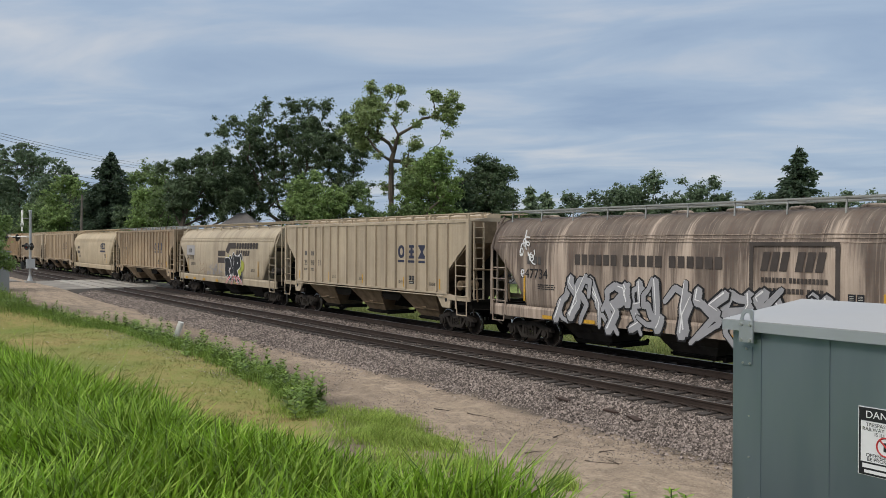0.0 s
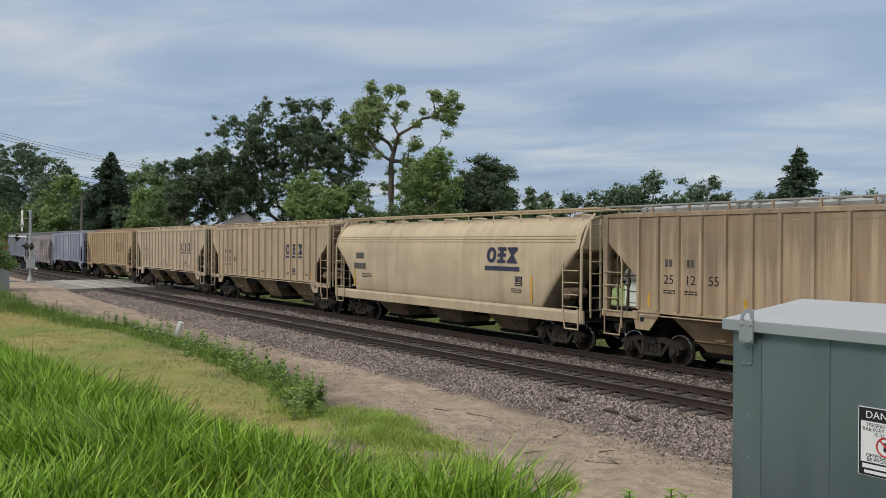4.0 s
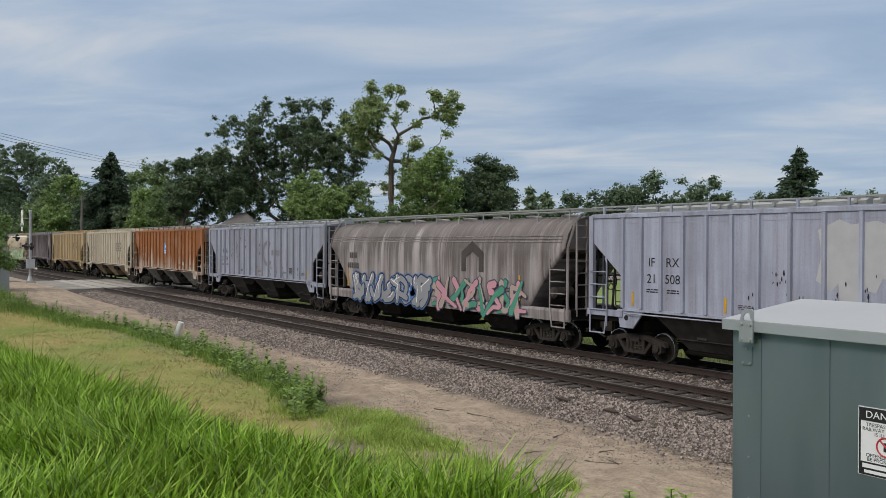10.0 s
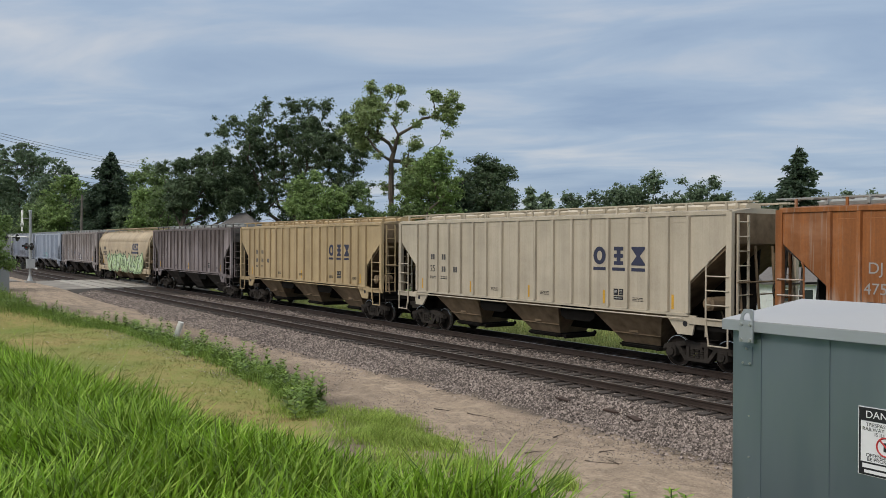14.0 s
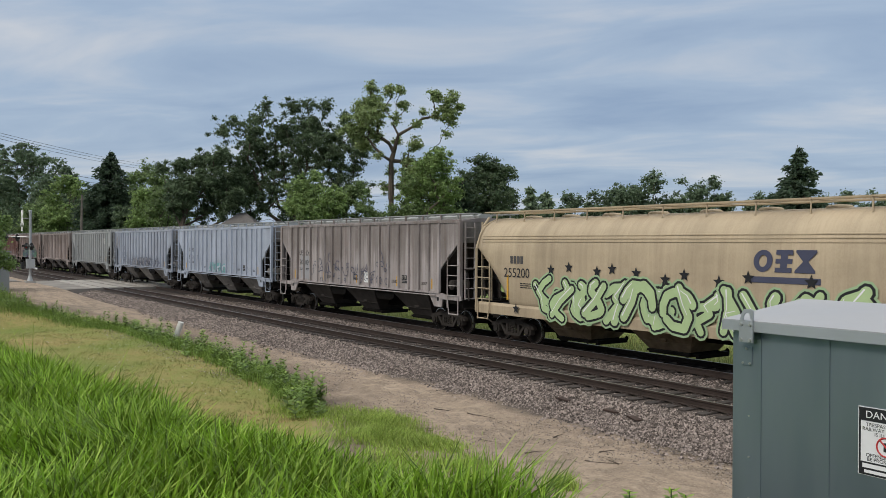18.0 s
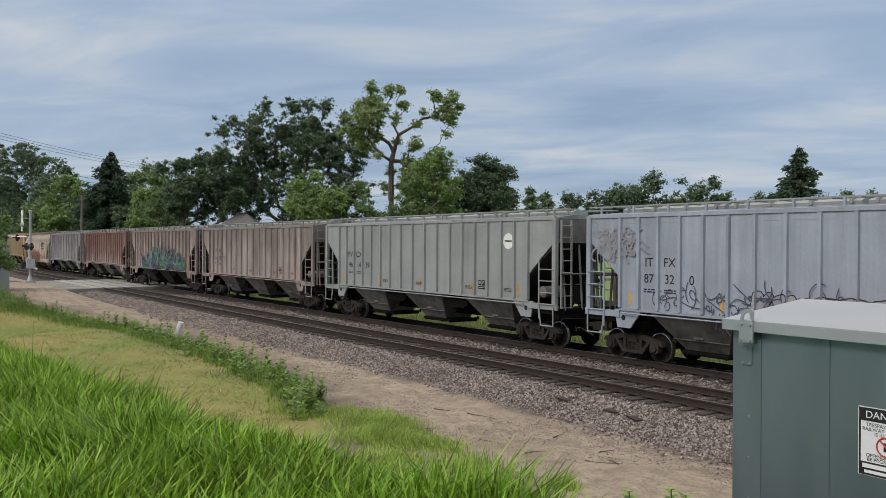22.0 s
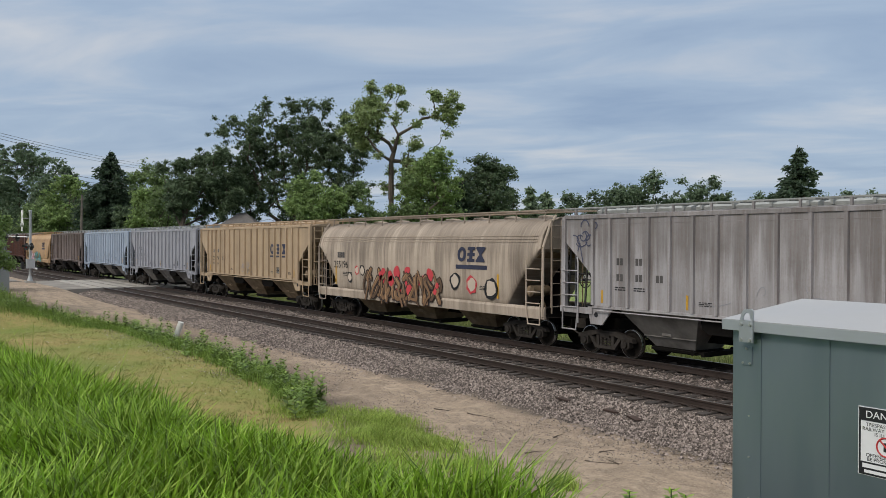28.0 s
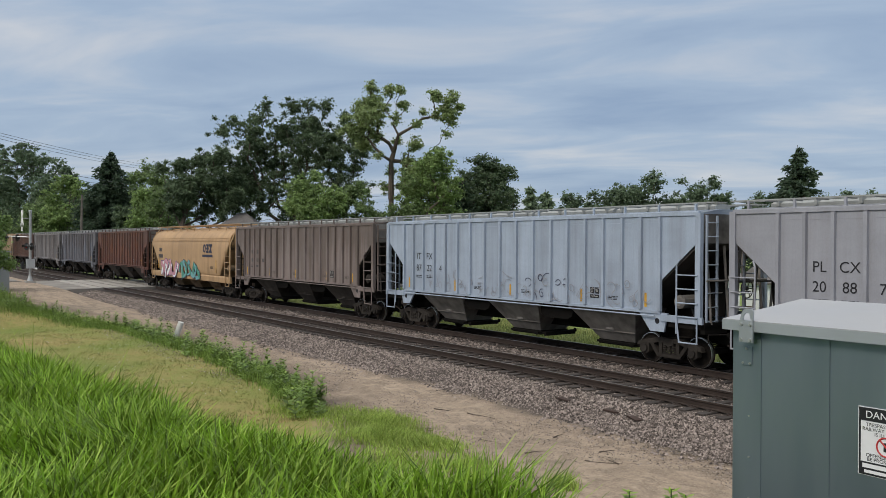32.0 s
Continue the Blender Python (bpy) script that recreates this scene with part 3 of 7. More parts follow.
def oval_shell(bm):
    """Rounded body: full section in the middle, its lower edge rising in a curve to the ends."""
    xs = [-HALF, -8.2, -7.8, -7.4, -7.0, -6.7, -6.5, 0.0, 6.5, 6.7, 7.0, 7.4, 7.8, 8.2, HALF]
    cut = [3.45, 3.25, 2.86, 2.46, 2.0, 1.6, 1.30, 1.30, 1.30, 1.6, 2.0, 2.46, 2.86, 3.25, 3.45]
    n = len(OVAL)
    rings = []
    for x, c in zip(xs, cut):
        ring = []
        for y, z in OVAL:
            if z < 3.5:
                z = c + (z - 1.30) * (3.5 - c) / 2.2
            ring.append(bm.verts.new((x, y, z)))
        rings.append(ring)
    for a, b in zip(rings, rings[1:]):
        for i in range(n - 1):
            bm.faces.new((a[i], a[i + 1], b[i + 1], b[i]))
        bm.faces.new((a[0], b[0], b[n - 1], a[n - 1]))
    bm.faces.new(rings[0])
    bm.faces.new(rings[-1][::-1])


def oval_rim(bm):
    pts = [(HALF + 0.02, y * 1.012, max(z, 3.45)) for y, z in OVAL]
    for a, b in zip(pts, pts[1:]):
        if (Vector(a) - Vector(b)).length > 0.12:
            tube(bm, a, b, 0.035, 6)


def oval_sill(bm):
    prism(bm, [(-0.03, 1.02), (-0.05, 1.34), (0.0, 1.44), (0.06, 1.40), (0.06, 1.02)], -8.6, 8.6, "x")


def oval_seam(bm):
    box(bm, -8.2, 8.2, -0.012, 0.02, -0.012, 0.012)


def oval_end(bm):
    prism(bm, [(0.0, 3.5), (0.0, 3.3), (-2.6, 1.3), (-3.2, 1.3)], -1.45, 1.45)


def oval_board(bm):
    for y in (-0.3, -0.15, 0.0, 0.15, 0.3):
        box(bm, -8.7, 8.7, y - 0.035, y + 0.035, 4.80, 4.84)


def oval_stanchion(bm):
    tube(bm, (0.0, -1.02, 4.42), (0.0, -0.98, 4.80), 0.026, 5)
    tube(bm, (0.0, -0.98, 4.80), (0.0, 0.98, 4.80), 0.022, 5)


def oval_hatch(bm):
    lathe(bm, [(0.34, -0.05), (0.34, 0.05), (0.28, 0.09), (0.06, 0.11)], 16, "z")


def oval_post(bm):
    tube(bm, (0, 0, 1.1), (0, 0.02, 3.5), 0.05, 6)
    tube(bm, (0, 0.02, 3.5), (0, 0.35, 4.3), 0.05, 6)
    tube(bm, (0, 0.35, 4.3), (0, 0.62, 4.62), 0.05, 6)


SH = {}
for nm, fn, mat in (("side_sheet", side_sheet, M_WHITE), ("hull", hull, M_UNDER), ("rib", rib, M_WHITE), ("top_chord", top_chord, M_WHITE),
                    ("side_sill", side_sill, M_WHITE), ("roof", roof, M_WHITE), ("hatch", hatch, M_GALV), ("running_board", running_board, M_GALV),
                    ("stanchion", stanchion, M_WHITE), ("far_board", far_board, M_GALV), ("upper_weld", upper_weld, M_WHITE), ("jacking_hole", jacking_hole, M_BLACK), ("corner_post", corner_post, M_WHITE), ("side_ladder", side_ladder, M_WHITE), ("grab_iron", grab_iron, M_WHITE), ("stirrup", stirrup, M_WHITE), ("end_ladder", end_ladder, M_WHITE),
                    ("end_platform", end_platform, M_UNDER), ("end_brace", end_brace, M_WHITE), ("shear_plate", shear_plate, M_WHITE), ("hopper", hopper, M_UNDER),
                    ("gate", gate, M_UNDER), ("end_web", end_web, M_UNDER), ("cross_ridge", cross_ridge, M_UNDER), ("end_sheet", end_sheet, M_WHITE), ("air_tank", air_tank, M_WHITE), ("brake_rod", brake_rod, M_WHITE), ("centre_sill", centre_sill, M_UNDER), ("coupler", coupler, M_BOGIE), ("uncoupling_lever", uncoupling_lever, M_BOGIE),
                    ("brake_wheel", brake_wheel, M_BLACK), ("side_pipe", side_pipe, M_WHITE), ("side_frame", side_frame, M_BOGIE), ("bolster", bolster, M_BOGIE),
                    ("wheelset", wheelset, M_WHEEL), ("oval_shell", oval_shell, M_WHITE), ("oval_rim", oval_rim, M_WHITE),
                    ("oval_sill", oval_sill, M_WHITE), ("oval_seam", oval_seam, M_WHITE), ("oval_end", oval_end, M_UNDER), ("oval_board", oval_board, M_GALV),
                    ("oval_stanchion", oval_stanchion, M_WHITE), ("oval_hatch", oval_hatch, M_WHITE), ("oval_post", oval_post, M_WHITE)):
    SH[nm] = mesh(nm, fn, mat, smooth=nm == "oval_hatch")
SH["wheelset"].materials.append(M_TREAD)
for p_ in SH["oval_shell"].polygons:
    p_.use_smooth = abs(p_.normal.x) < 0.6

FLIP = Matrix.Rotation(math.pi, 4, "Z")
WHEELS = []      # (wheelset, where it stands along its car, car number)
CARS = []        # (car, place along the train at 16 s)


def bogie(car, x, place):
    b = put("bogie", SH["bolster"], car, (x, 0, 0))
    for s in (-1, 1):
        put("side_frame", SH["side_frame"], b, Matrix.Translation((0, 1.0 * s, 0)) @ (FLIP if s > 0 else Matrix()))
        w = put("wheelset", SH["wheelset"], b, (0.89 * s, 0, 0.457))
        WHEELS.append((w, 0.89 * s, place + x))


def running_gear(car, place, paint):
    put("centre_sill", SH["centre_sill"], car)
    for s in (-1, 1):
        bogie(car, 6.97 * s, place)
        m = Matrix() if s > 0 else FLIP
        put("coupler", SH["coupler"], car, m @ Matrix.Translation((8.45, 0, 0)))
        put("uncoupling_lever", SH["uncoupling_lever"], car, m @ Matrix.Translation((8.1, 0, 0)))
        put("end_web", SH["end_web"], car, m)
        put("end_platform", SH["end_platform"], car, m @ Matrix.Translation((7.85, 0, 0)))


def ribbed_car(label, place, paint, under, walkway, group="covered hopper cars"):
    car = thing("covered_hopper_car", label, "freight car", group)
    running_gear(car, place, paint)
    # Slope sheets go near-black unless tan: the recess's shade put into the colour.
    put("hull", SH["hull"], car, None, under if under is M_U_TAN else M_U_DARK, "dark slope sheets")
    put("roof", SH["roof"], car, None, paint)
    for s in (-1, 1):
        m = Matrix() if s < 0 else FLIP
        side = put("side_sheet", SH["side_sheet"], car, m @ Matrix.Translation((0, -1.5, 0)), paint)
        for x in RIBS:
            put("rib", SH["rib"], side, (x, -0.02, 0), paint)
        put("top_chord", SH["top_chord"], car, m @ Matrix.Translation((0, -1.53, 0)), paint)
        put("side_sill", SH["side_sill"], car, m @ Matrix.Translation((0, -1.53, 0)), paint)
        put("side_pipe", SH["side_pipe"], car, m @ Matrix.Translation((0, -1.53, 0)), paint)
        rb = put("running_board", SH["running_board" if s < 0 else "far_board"], car, m @ Matrix.Translation((0, -0.95, 0)), walkway)
        for i in range(13 if s < 0 else 0):
            put("stanchion", SH["stanchion"], rb, (-8.1 + i * 1.35, -0.3, 0), paint)
        if s < 0:
            put("upper_weld", SH["upper_weld"], side, (0, -0.02, 0), paint)
        for e in (-1, 1):
            put("corner_post", SH["corner_post"], car, m @ Matrix.Translation((e * HALF, -1.53, 0)), paint)
            ladder(car, m @ Matrix.Translation((e * HALF, -1.6, 0)) @ (Matrix() if e > 0 else Matrix.Diagonal((-1, 1, 1, 1))), paint)
            sp = put("shear_plate", SH["shear_plate"], car, m @ Matrix.Translation((e * 6.75, -1.5, 0)) @ (Matrix() if e > 0 else Matrix.Diagonal((-1, 1, 1, 1))), paint)
            if s < 0:
                put("jacking_hole", SH["jacking_hole"], sp, (0.17, 0, 0), None, "black disc standing for a round jacking hole")
    for s in (-1, 1):
        m = Matrix() if s > 0 else FLIP
        put("end_ladder", SH["end_ladder"], car, m @ Matrix.Translation((HALF + 0.12, -1.1 * s, 0)), paint)
        # Braces and end sheet take the darker copy: grime plus the gap's shade.
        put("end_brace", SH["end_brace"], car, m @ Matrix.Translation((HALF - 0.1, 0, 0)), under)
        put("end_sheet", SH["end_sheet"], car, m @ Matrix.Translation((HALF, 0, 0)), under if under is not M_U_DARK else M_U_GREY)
    put("brake_wheel", SH["brake_wheel"], car, (HALF + 0.25, 0.35, 2.35))
    # Tank and rod share that darkened copy.
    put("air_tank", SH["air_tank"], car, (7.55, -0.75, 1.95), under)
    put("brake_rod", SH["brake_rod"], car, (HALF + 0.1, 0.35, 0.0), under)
    for i in range(4):
        put("roof_hatch", SH["hatch"], car, (-6.1 + i * 4.07, 0, TOP + 0.15), walkway)
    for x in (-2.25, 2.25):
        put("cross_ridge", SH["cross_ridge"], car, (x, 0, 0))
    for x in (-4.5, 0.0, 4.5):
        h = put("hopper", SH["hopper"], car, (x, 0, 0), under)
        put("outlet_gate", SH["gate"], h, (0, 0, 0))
    CARS.append((car, place))
    return car


def rounded_car(label, place, paint, under, walkway, group="covered hopper cars"):
    car = thing("covered_hopper_car", label, "freight car", group)
    running_gear(car, place, paint)
    put("shell", SH["oval_shell"], car, None, paint)
    put("end_hoop", SH["oval_rim"], car, None, paint)
    put("end_hoop", SH["oval_rim"], car, FLIP, paint)
    for s in (-1, 1):
        m = Matrix() if s < 0 else FLIP
        put("side_sill", SH["oval_sill"], car, m @ Matrix.Translation((0, -1.53, 0)), paint)
        for z, y in ((3.70, 1.545), (3.80, 1.515), (3.90, 1.48)):
            put("seam", SH["oval_seam"], car, m @ Matrix.Translation((0, -y - 0.004, z)), paint)
        for i in range(11):
            put("stanchion", SH["oval_stanchion"], car, m @ Matrix.Translation((-8.0 + i * 1.6, 0, 0)), walkway) if s < 0 else None
        put("running_board", SH["oval_board"], car, m @ Matrix.Translation((0, -0.72, 0)), walkway)
        for e in (-1, 1):
            put("corner_post", SH["oval_post"], car, m @ Matrix.Translation((e * (HALF + 0.12), -1.58, 0)), paint)
            ladder(car, m @ Matrix.Translation((e * HALF, -1.6, 0)) @ (Matrix() if e > 0 else Matrix.Diagonal((-1, 1, 1, 1))), paint)
        # The end sheet is darkened too, for grime and shade between the cars.
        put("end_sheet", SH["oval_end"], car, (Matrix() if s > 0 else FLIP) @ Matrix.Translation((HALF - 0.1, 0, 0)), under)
        put("end_ladder", SH["end_ladder"], car, (Matrix() if s > 0 else FLIP) @ Matrix.Translation((HALF + 0.2, -1.0 * s, 0)), paint)
    put("brake_wheel", SH["brake_wheel"], car, (HALF + 0.25, 0.35, 2.35))
    # Darkened tank and rod, as on the ribbed cars.
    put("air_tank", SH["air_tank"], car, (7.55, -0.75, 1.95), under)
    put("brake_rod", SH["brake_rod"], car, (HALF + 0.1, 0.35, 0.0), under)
    for i in range(8):
        put("roof_hatch", SH["oval_hatch"], car, (-7.0 + 2.0 * i, 0, 4.58), paint)
    for x in (-2.05, 2.05):
        put("cross_ridge", SH["cross_ridge"], car, (x, 0, -0.05))
    for x in (-4.1, 0.0, 4.1):
        h = put("hopper", SH["hopper"], car, (x, 0, -0.15), under)
        put("outlet_gate", SH["gate"], h, (0, 0, 0.08))
    CARS.append((car, place))
    return car

# ---------------------------------------------------------------- the train, from its front backwards
TAN, CREAM, OCHRE = srgb(196, 172, 124), srgb(214, 200, 164), srgb(190, 150, 96)
GREY, PALE, BLUE, UMBER = srgb(150, 152, 160), srgb(186, 190, 192), srgb(170, 190, 206), srgb(112, 98, 90)
GAPS = [236.7, 218.5, 200.0, 182.0, 163.2, 145.0, 127.4, 109.3, 90.2, 71.5, 54.0, 36.0, 17.5, -0.8, -19.0, -37.9, -56.1, -73.9, -91.8, -110.2, -129.3, -147.9, -166.1,
        -184.8, -202.7, -220.7, -238.8, -256.6, -274.9, -293.0, -310.8, -329.0, -347.1, -365.2, -383.4, -401.6, -419.8]
# Darkened copies of the car colours: dust and grime, with underside shade mixed in.
M_U_TAN = plain("dusty_shaded_tan_steel", (0.19, 0.14, 0.092, 1), 0.9, 0.0, 0.6, 2.5, 0.15, 0.08)
M_U_GREY = plain("grimy_shaded_grey_steel", (0.17, 0.158, 0.146, 1), 0.9, 0.0, 0.65, 2.0, 0.15, 0.08)
M_U_DARK = plain("black_grimy_shaded_steel", (0.052, 0.046, 0.042, 1), 0.9, 0.0, 0.5, 2.5, 0.15, 0.08)
# kind, label, paint (colour, rust, dirt), underside
TRAIN = [
    ("o", "grime-streaked brown rounded covered hopper with silver graffiti", (srgb(200, 182, 158), 0.12, 0.85, (0.17, 0.062, 0.026, 1), (0.062, 0.048, 0.042, 1)), M_U_DARK),
    ("r", "cream ribbed covered hopper with navy lettering blocks", (srgb(208, 192, 158), 0.06, 0.25), M_U_TAN),
    ("o", "cream rounded covered hopper with black and purple graffiti", (srgb(204, 190, 156), 0.08, 0.3), M_U_DARK),
    ("r", "ochre ribbed covered hopper with rust runs", (srgb(206, 184, 142), 0.26, 0.4, (0.26, 0.12, 0.05, 1)), M_U_TAN),
    ("o", "clean cream rounded covered hopper", (srgb(212, 194, 152), 0.05, 0.2), M_U_TAN),
    ("r", "tan ribbed covered hopper with navy lettering blocks", (srgb(208, 186, 146), 0.05, 0.22), M_U_TAN),
    ("r", "cream ribbed covered hopper with navy lettering blocks", (srgb(214, 196, 160), 0.06, 0.22), M_U_TAN),
    ("r", "tan ribbed covered hopper with a dusty underside", (srgb(206, 178, 130), 0.06, 0.22), M_U_TAN),
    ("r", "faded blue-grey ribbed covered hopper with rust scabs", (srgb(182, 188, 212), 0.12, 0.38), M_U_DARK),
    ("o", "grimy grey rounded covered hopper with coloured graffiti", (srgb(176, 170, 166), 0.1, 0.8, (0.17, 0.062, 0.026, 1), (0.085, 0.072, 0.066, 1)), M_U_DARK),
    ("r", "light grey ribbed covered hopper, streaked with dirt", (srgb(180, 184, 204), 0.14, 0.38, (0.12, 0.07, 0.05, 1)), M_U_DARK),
    ("r", "badly rusted orange-brown ribbed covered hopper", (srgb(214, 205, 184), 0.98, 0.25, (0.25, 0.092, 0.028, 1)), M_U_GREY),
    ("r", "cream ribbed covered hopper with navy lettering blocks", (srgb(214, 204, 174), 0.05, 0.2), M_U_TAN),
    ("r", "yellowish tan ribbed covered hopper", (srgb(206, 182, 128), 0.08, 0.25), M_U_TAN),
    ("r", "dark brown weathered ribbed covered hopper", (srgb(156, 148, 146), 0.10, 0.8, (0.17, 0.062, 0.026, 1), (0.072, 0.058, 0.052, 1)), M_U_DARK),
    ("o", "cream rounded covered hopper with green star graffiti", (srgb(206, 188, 148), 0.06, 0.22), M_U_TAN),
    ("r", "dirty grey ribbed covered hopper with rust stains", (srgb(194, 188, 182), 0.14, 0.5), M_U_DARK),
    ("r", "pale blue ribbed covered hopper with teal graffiti", (srgb(186, 197, 216), 0.05, 0.22), M_U_GREY),
    ("r", "pale blue ribbed covered hopper with scrawled graffiti", (srgb(178, 187, 204), 0.06, 0.24), M_U_GREY),
    ("r", "pale grey ribbed covered hopper, clean sides", (srgb(172, 175, 175), 0.04, 0.16), M_U_GREY),
    ("r", "beige-grey ribbed covered hopper, dusty", (srgb(188, 176, 166), 0.12, 0.45), M_U_GREY),
    ("r", "weathered brown ribbed covered hopper with blue and green graffiti", (srgb(196, 178, 166), 0.22, 0.55, (0.15, 0.075, 0.045, 1)), M_U_DARK),
    ("r", "pinkish ribbed covered hopper with heavy rust streaks", (srgb(196, 184, 176), 0.72, 0.4, (0.14, 0.05, 0.032, 1)), M_U_GREY),
    ("r", "light grey ribbed covered hopper with dirt streaks", (srgb(190, 190, 188), 0.12, 0.45), M_U_GREY),
    ("o", "cream rounded covered hopper with red graffiti", (srgb(206, 190, 164), 0.1, 0.42), M_U_TAN),
    ("r", "tan ribbed covered hopper with navy lettering blocks", (srgb(208, 182, 140), 0.06, 0.22), M_U_TAN),
    ("r", "plain light grey ribbed covered hopper", (srgb(176, 177, 187), 0.03, 0.15), M_U_GREY),
    ("r", "pale blue ribbed covered hopper with small graffiti tags", (srgb(182, 198, 220), 0.05, 0.22), M_U_GREY),
    ("r", "brownish grey ribbed covered hopper", (srgb(150, 138, 130), 0.12, 0.5), M_U_DARK),
    ("o", "tan rounded covered hopper with pink and teal graffiti", (srgb(206, 168, 112), 0.06, 0.25), M_U_TAN),
    ("r", "red-brown rusty ribbed covered hopper", (srgb(112, 72, 62), 0.4, 0.45), M_U_DARK),
    ("r", "grey-blue ribbed covered hopper", (srgb(134, 138, 150), 0.12, 0.5), M_U_DARK),
    ("r", "grey ribbed covered hopper", (srgb(160, 160, 158), 0.1, 0.4), M_U_DARK),
    ("r", "brown ribbed covered hopper", (srgb(120, 92, 80), 0.3, 0.5), M_U_DARK),
    ("r", "tan ribbed covered hopper", (srgb(208, 182, 140), 0.06, 0.22), M_U_TAN),
    ("r", "grey ribbed covered hopper", (srgb(150, 150, 152), 0.1, 0.4), M_U_DARK),
]


def faded(c):
    """Sun-bleached: a little greyer and darker than the fresh paint."""
    m = (c[0] + c[1] + c[2]) / 3
    return tuple(0.745 * w * (0.82 * v + 0.18 * m) for v, w in zip(c[:3], (1.01, 0.975, 1.01) if c[0] >= c[2] else (0.985, 1.0, 1.0))) + (1.0,)


GAPS = [q - 0.8 for q in GAPS]      # read at the leading edge of each following car


# slack in the couplings: how far a car rides ahead of the middle between its gaps
SLACK = {0: 0.1, 4: 0.5, 5: 0.55, 6: 0.15, 7: 0.35, 9: 0.1, 10: 0.2, 11: 0.1, 12: 0.2, 15: 0.5, 16: 0.42, 18: -0.3, 20: 0.42, 21: 0.5, 22: 0.4, 23: 0.35, 24: 0.35, 25: 0.3, 26: 0.3, 27: 0.42, 28: 0.45, 29: 0.4}


def build_train():
    for i, (kind, label, (rgb, rust, dirt, *tint), under) in enumerate(TRAIN):
        paint = car_paint("car_paint", faded(rgb), rust, dirt, *(tint or [(0.17, 0.062, 0.026, 1)]), sheets=kind == "r")
        walkway = paint if rust < 0.11 and rgb[2] < rgb[0] * 0.82 and i else M_GALV
        place = (GAPS[i] + GAPS[i + 1]) / 2 + SLACK.get(i, 0.0)
        (rounded_car if kind == "o" else ribbed_car)(label, place, paint, under, walkway)


build_train()

# ---------------------------------------------------------------- trackside equipment case
def build_case():
    k = Nodes("galvanised_sheet_steel", 0.4, 0.7, 0.5)
    a = k.noise(k.coords((1.4, 1.4, 0.25)), 2.2, 3)
    k.color(k.mix(k.ramp(a, 0.3, 0.7), (0.222, 0.274, 0.312, 1), (0.288, 0.338, 0.374, 1)))
    k.rough(k.ramp(a, 0.3, 0.7, 0.28, 0.38))
    k.bump(a, 0.12, 0.03)
    sheet = k.m
    lid_m = plain("white_painted_lid", (0.37, 0.37, 0.375, 1), 0.45, 0.2, 0.06, 3, 0.03)
    fascia_m = plain("galvanised_lid_edge", (0.38, 0.405, 0.42, 1), 0.42, 0.5, 0.08, 4, 0.0)
    bolt_m = plain("zinc_bolt", (0.5, 0.5, 0.48, 1), 0.35, 0.8, 0.1, 8, 0.0)
    X0, Y0, Z0 = -2.712, -17.2, 0.55
    L, D, h = 2.4, 1.34, 3.20 - 0.55
    case = thing("equipment_case", "galvanised steel trackside equipment case with a pale lid", "equipment case", at=(X0, Y0, Z0))
    part("cabinet_body", lambda bm: box(bm, 0, L, 0, D, 0, h), sheet, case)
    part("corner_fold", lambda bm: box(bm, 0.0, 0.165, -0.005, 0.0, 0, h - 0.012), sheet, case)
    for x in (0.515, 1.03, 1.55, 2.06):
        part("panel_seam", lambda bm: box(bm, x - 0.014, x + 0.014, -0.006, 0.0, 0, h - 0.012), sheet, case)
    part("lid", lambda bm: prism(bm, [(-0.05, h - 0.012), (-0.05, h + 0.042), (D / 2, h + 0.12), (D + 0.05, h + 0.042), (D + 0.05, h - 0.012)], -0.032, L + 0.05, "x"), lid_m, case, "pale ridged lid")
    part("lid_fascia", lambda bm: box(bm, -0.034, L + 0.052, -0.053, -0.0505, h - 0.013, h + 0.038), fascia_m, case, "folded galvanised edge of the lid")
    part("lid_fascia", lambda bm: box(bm, -0.0345, -0.0325, -0.053, D + 0.05, h - 0.013, h + 0.038), fascia_m, case)

    def lug(bm):
        box(bm, 0.075, 0.155, -0.064, -0.0535, h - 0.068, h + 0.044)
        # the eye above it: a flat arch with a slot
        arch = [(0.078, h + 0.04), (0.088, h + 0.078), (0.104, h + 0.1), (0.146, h + 0.102), (0.158, h + 0.092), (0.155, h + 0.04), (0.14, h + 0.052), (0.134, h + 0.08), (0.112, h + 0.08), (0.1, h + 0.064), (0.096, h + 0.04)]
        prism(bm, arch, -0.062, -0.054)

    lg = part("lifting_lug", lug, fascia_m, case, "bolted lifting lug")
    for x in (0.09, 0.14):
        for z in (h - 0.055, h + 0.022):
            part("bolt", lambda bm: tube(bm, (x, -0.064, z), (x, -0.071, z), 0.008, 8), bolt_m, lg)
    pl = part("lock_plate", lambda bm: box(bm, 0.055, 0.115, -0.012, -0.005, h - 0.19, h - 0.095), sheet, case)
    for x, z in ((0.065, h - 0.18), (0.105, h - 0.18), (0.085, h - 0.105)):
        part("bolt", lambda bm: tube(bm, (x, -0.012, z), (x, -0.018, z), 0.006, 8), bolt_m, pl)
    for z in (h - 0.45, h - 0.66, h - 0.87, h - 1.08, h - 1.3):
        part("bolt", lambda bm: tube(bm, (0.098, -0.005, z), (0.098, -0.011, z), 0.005, 8), bolt_m, case)
    # warning sign
    sx, sz, w, hh = 0.668, 2.585 - Z0, 0.255, 0.31
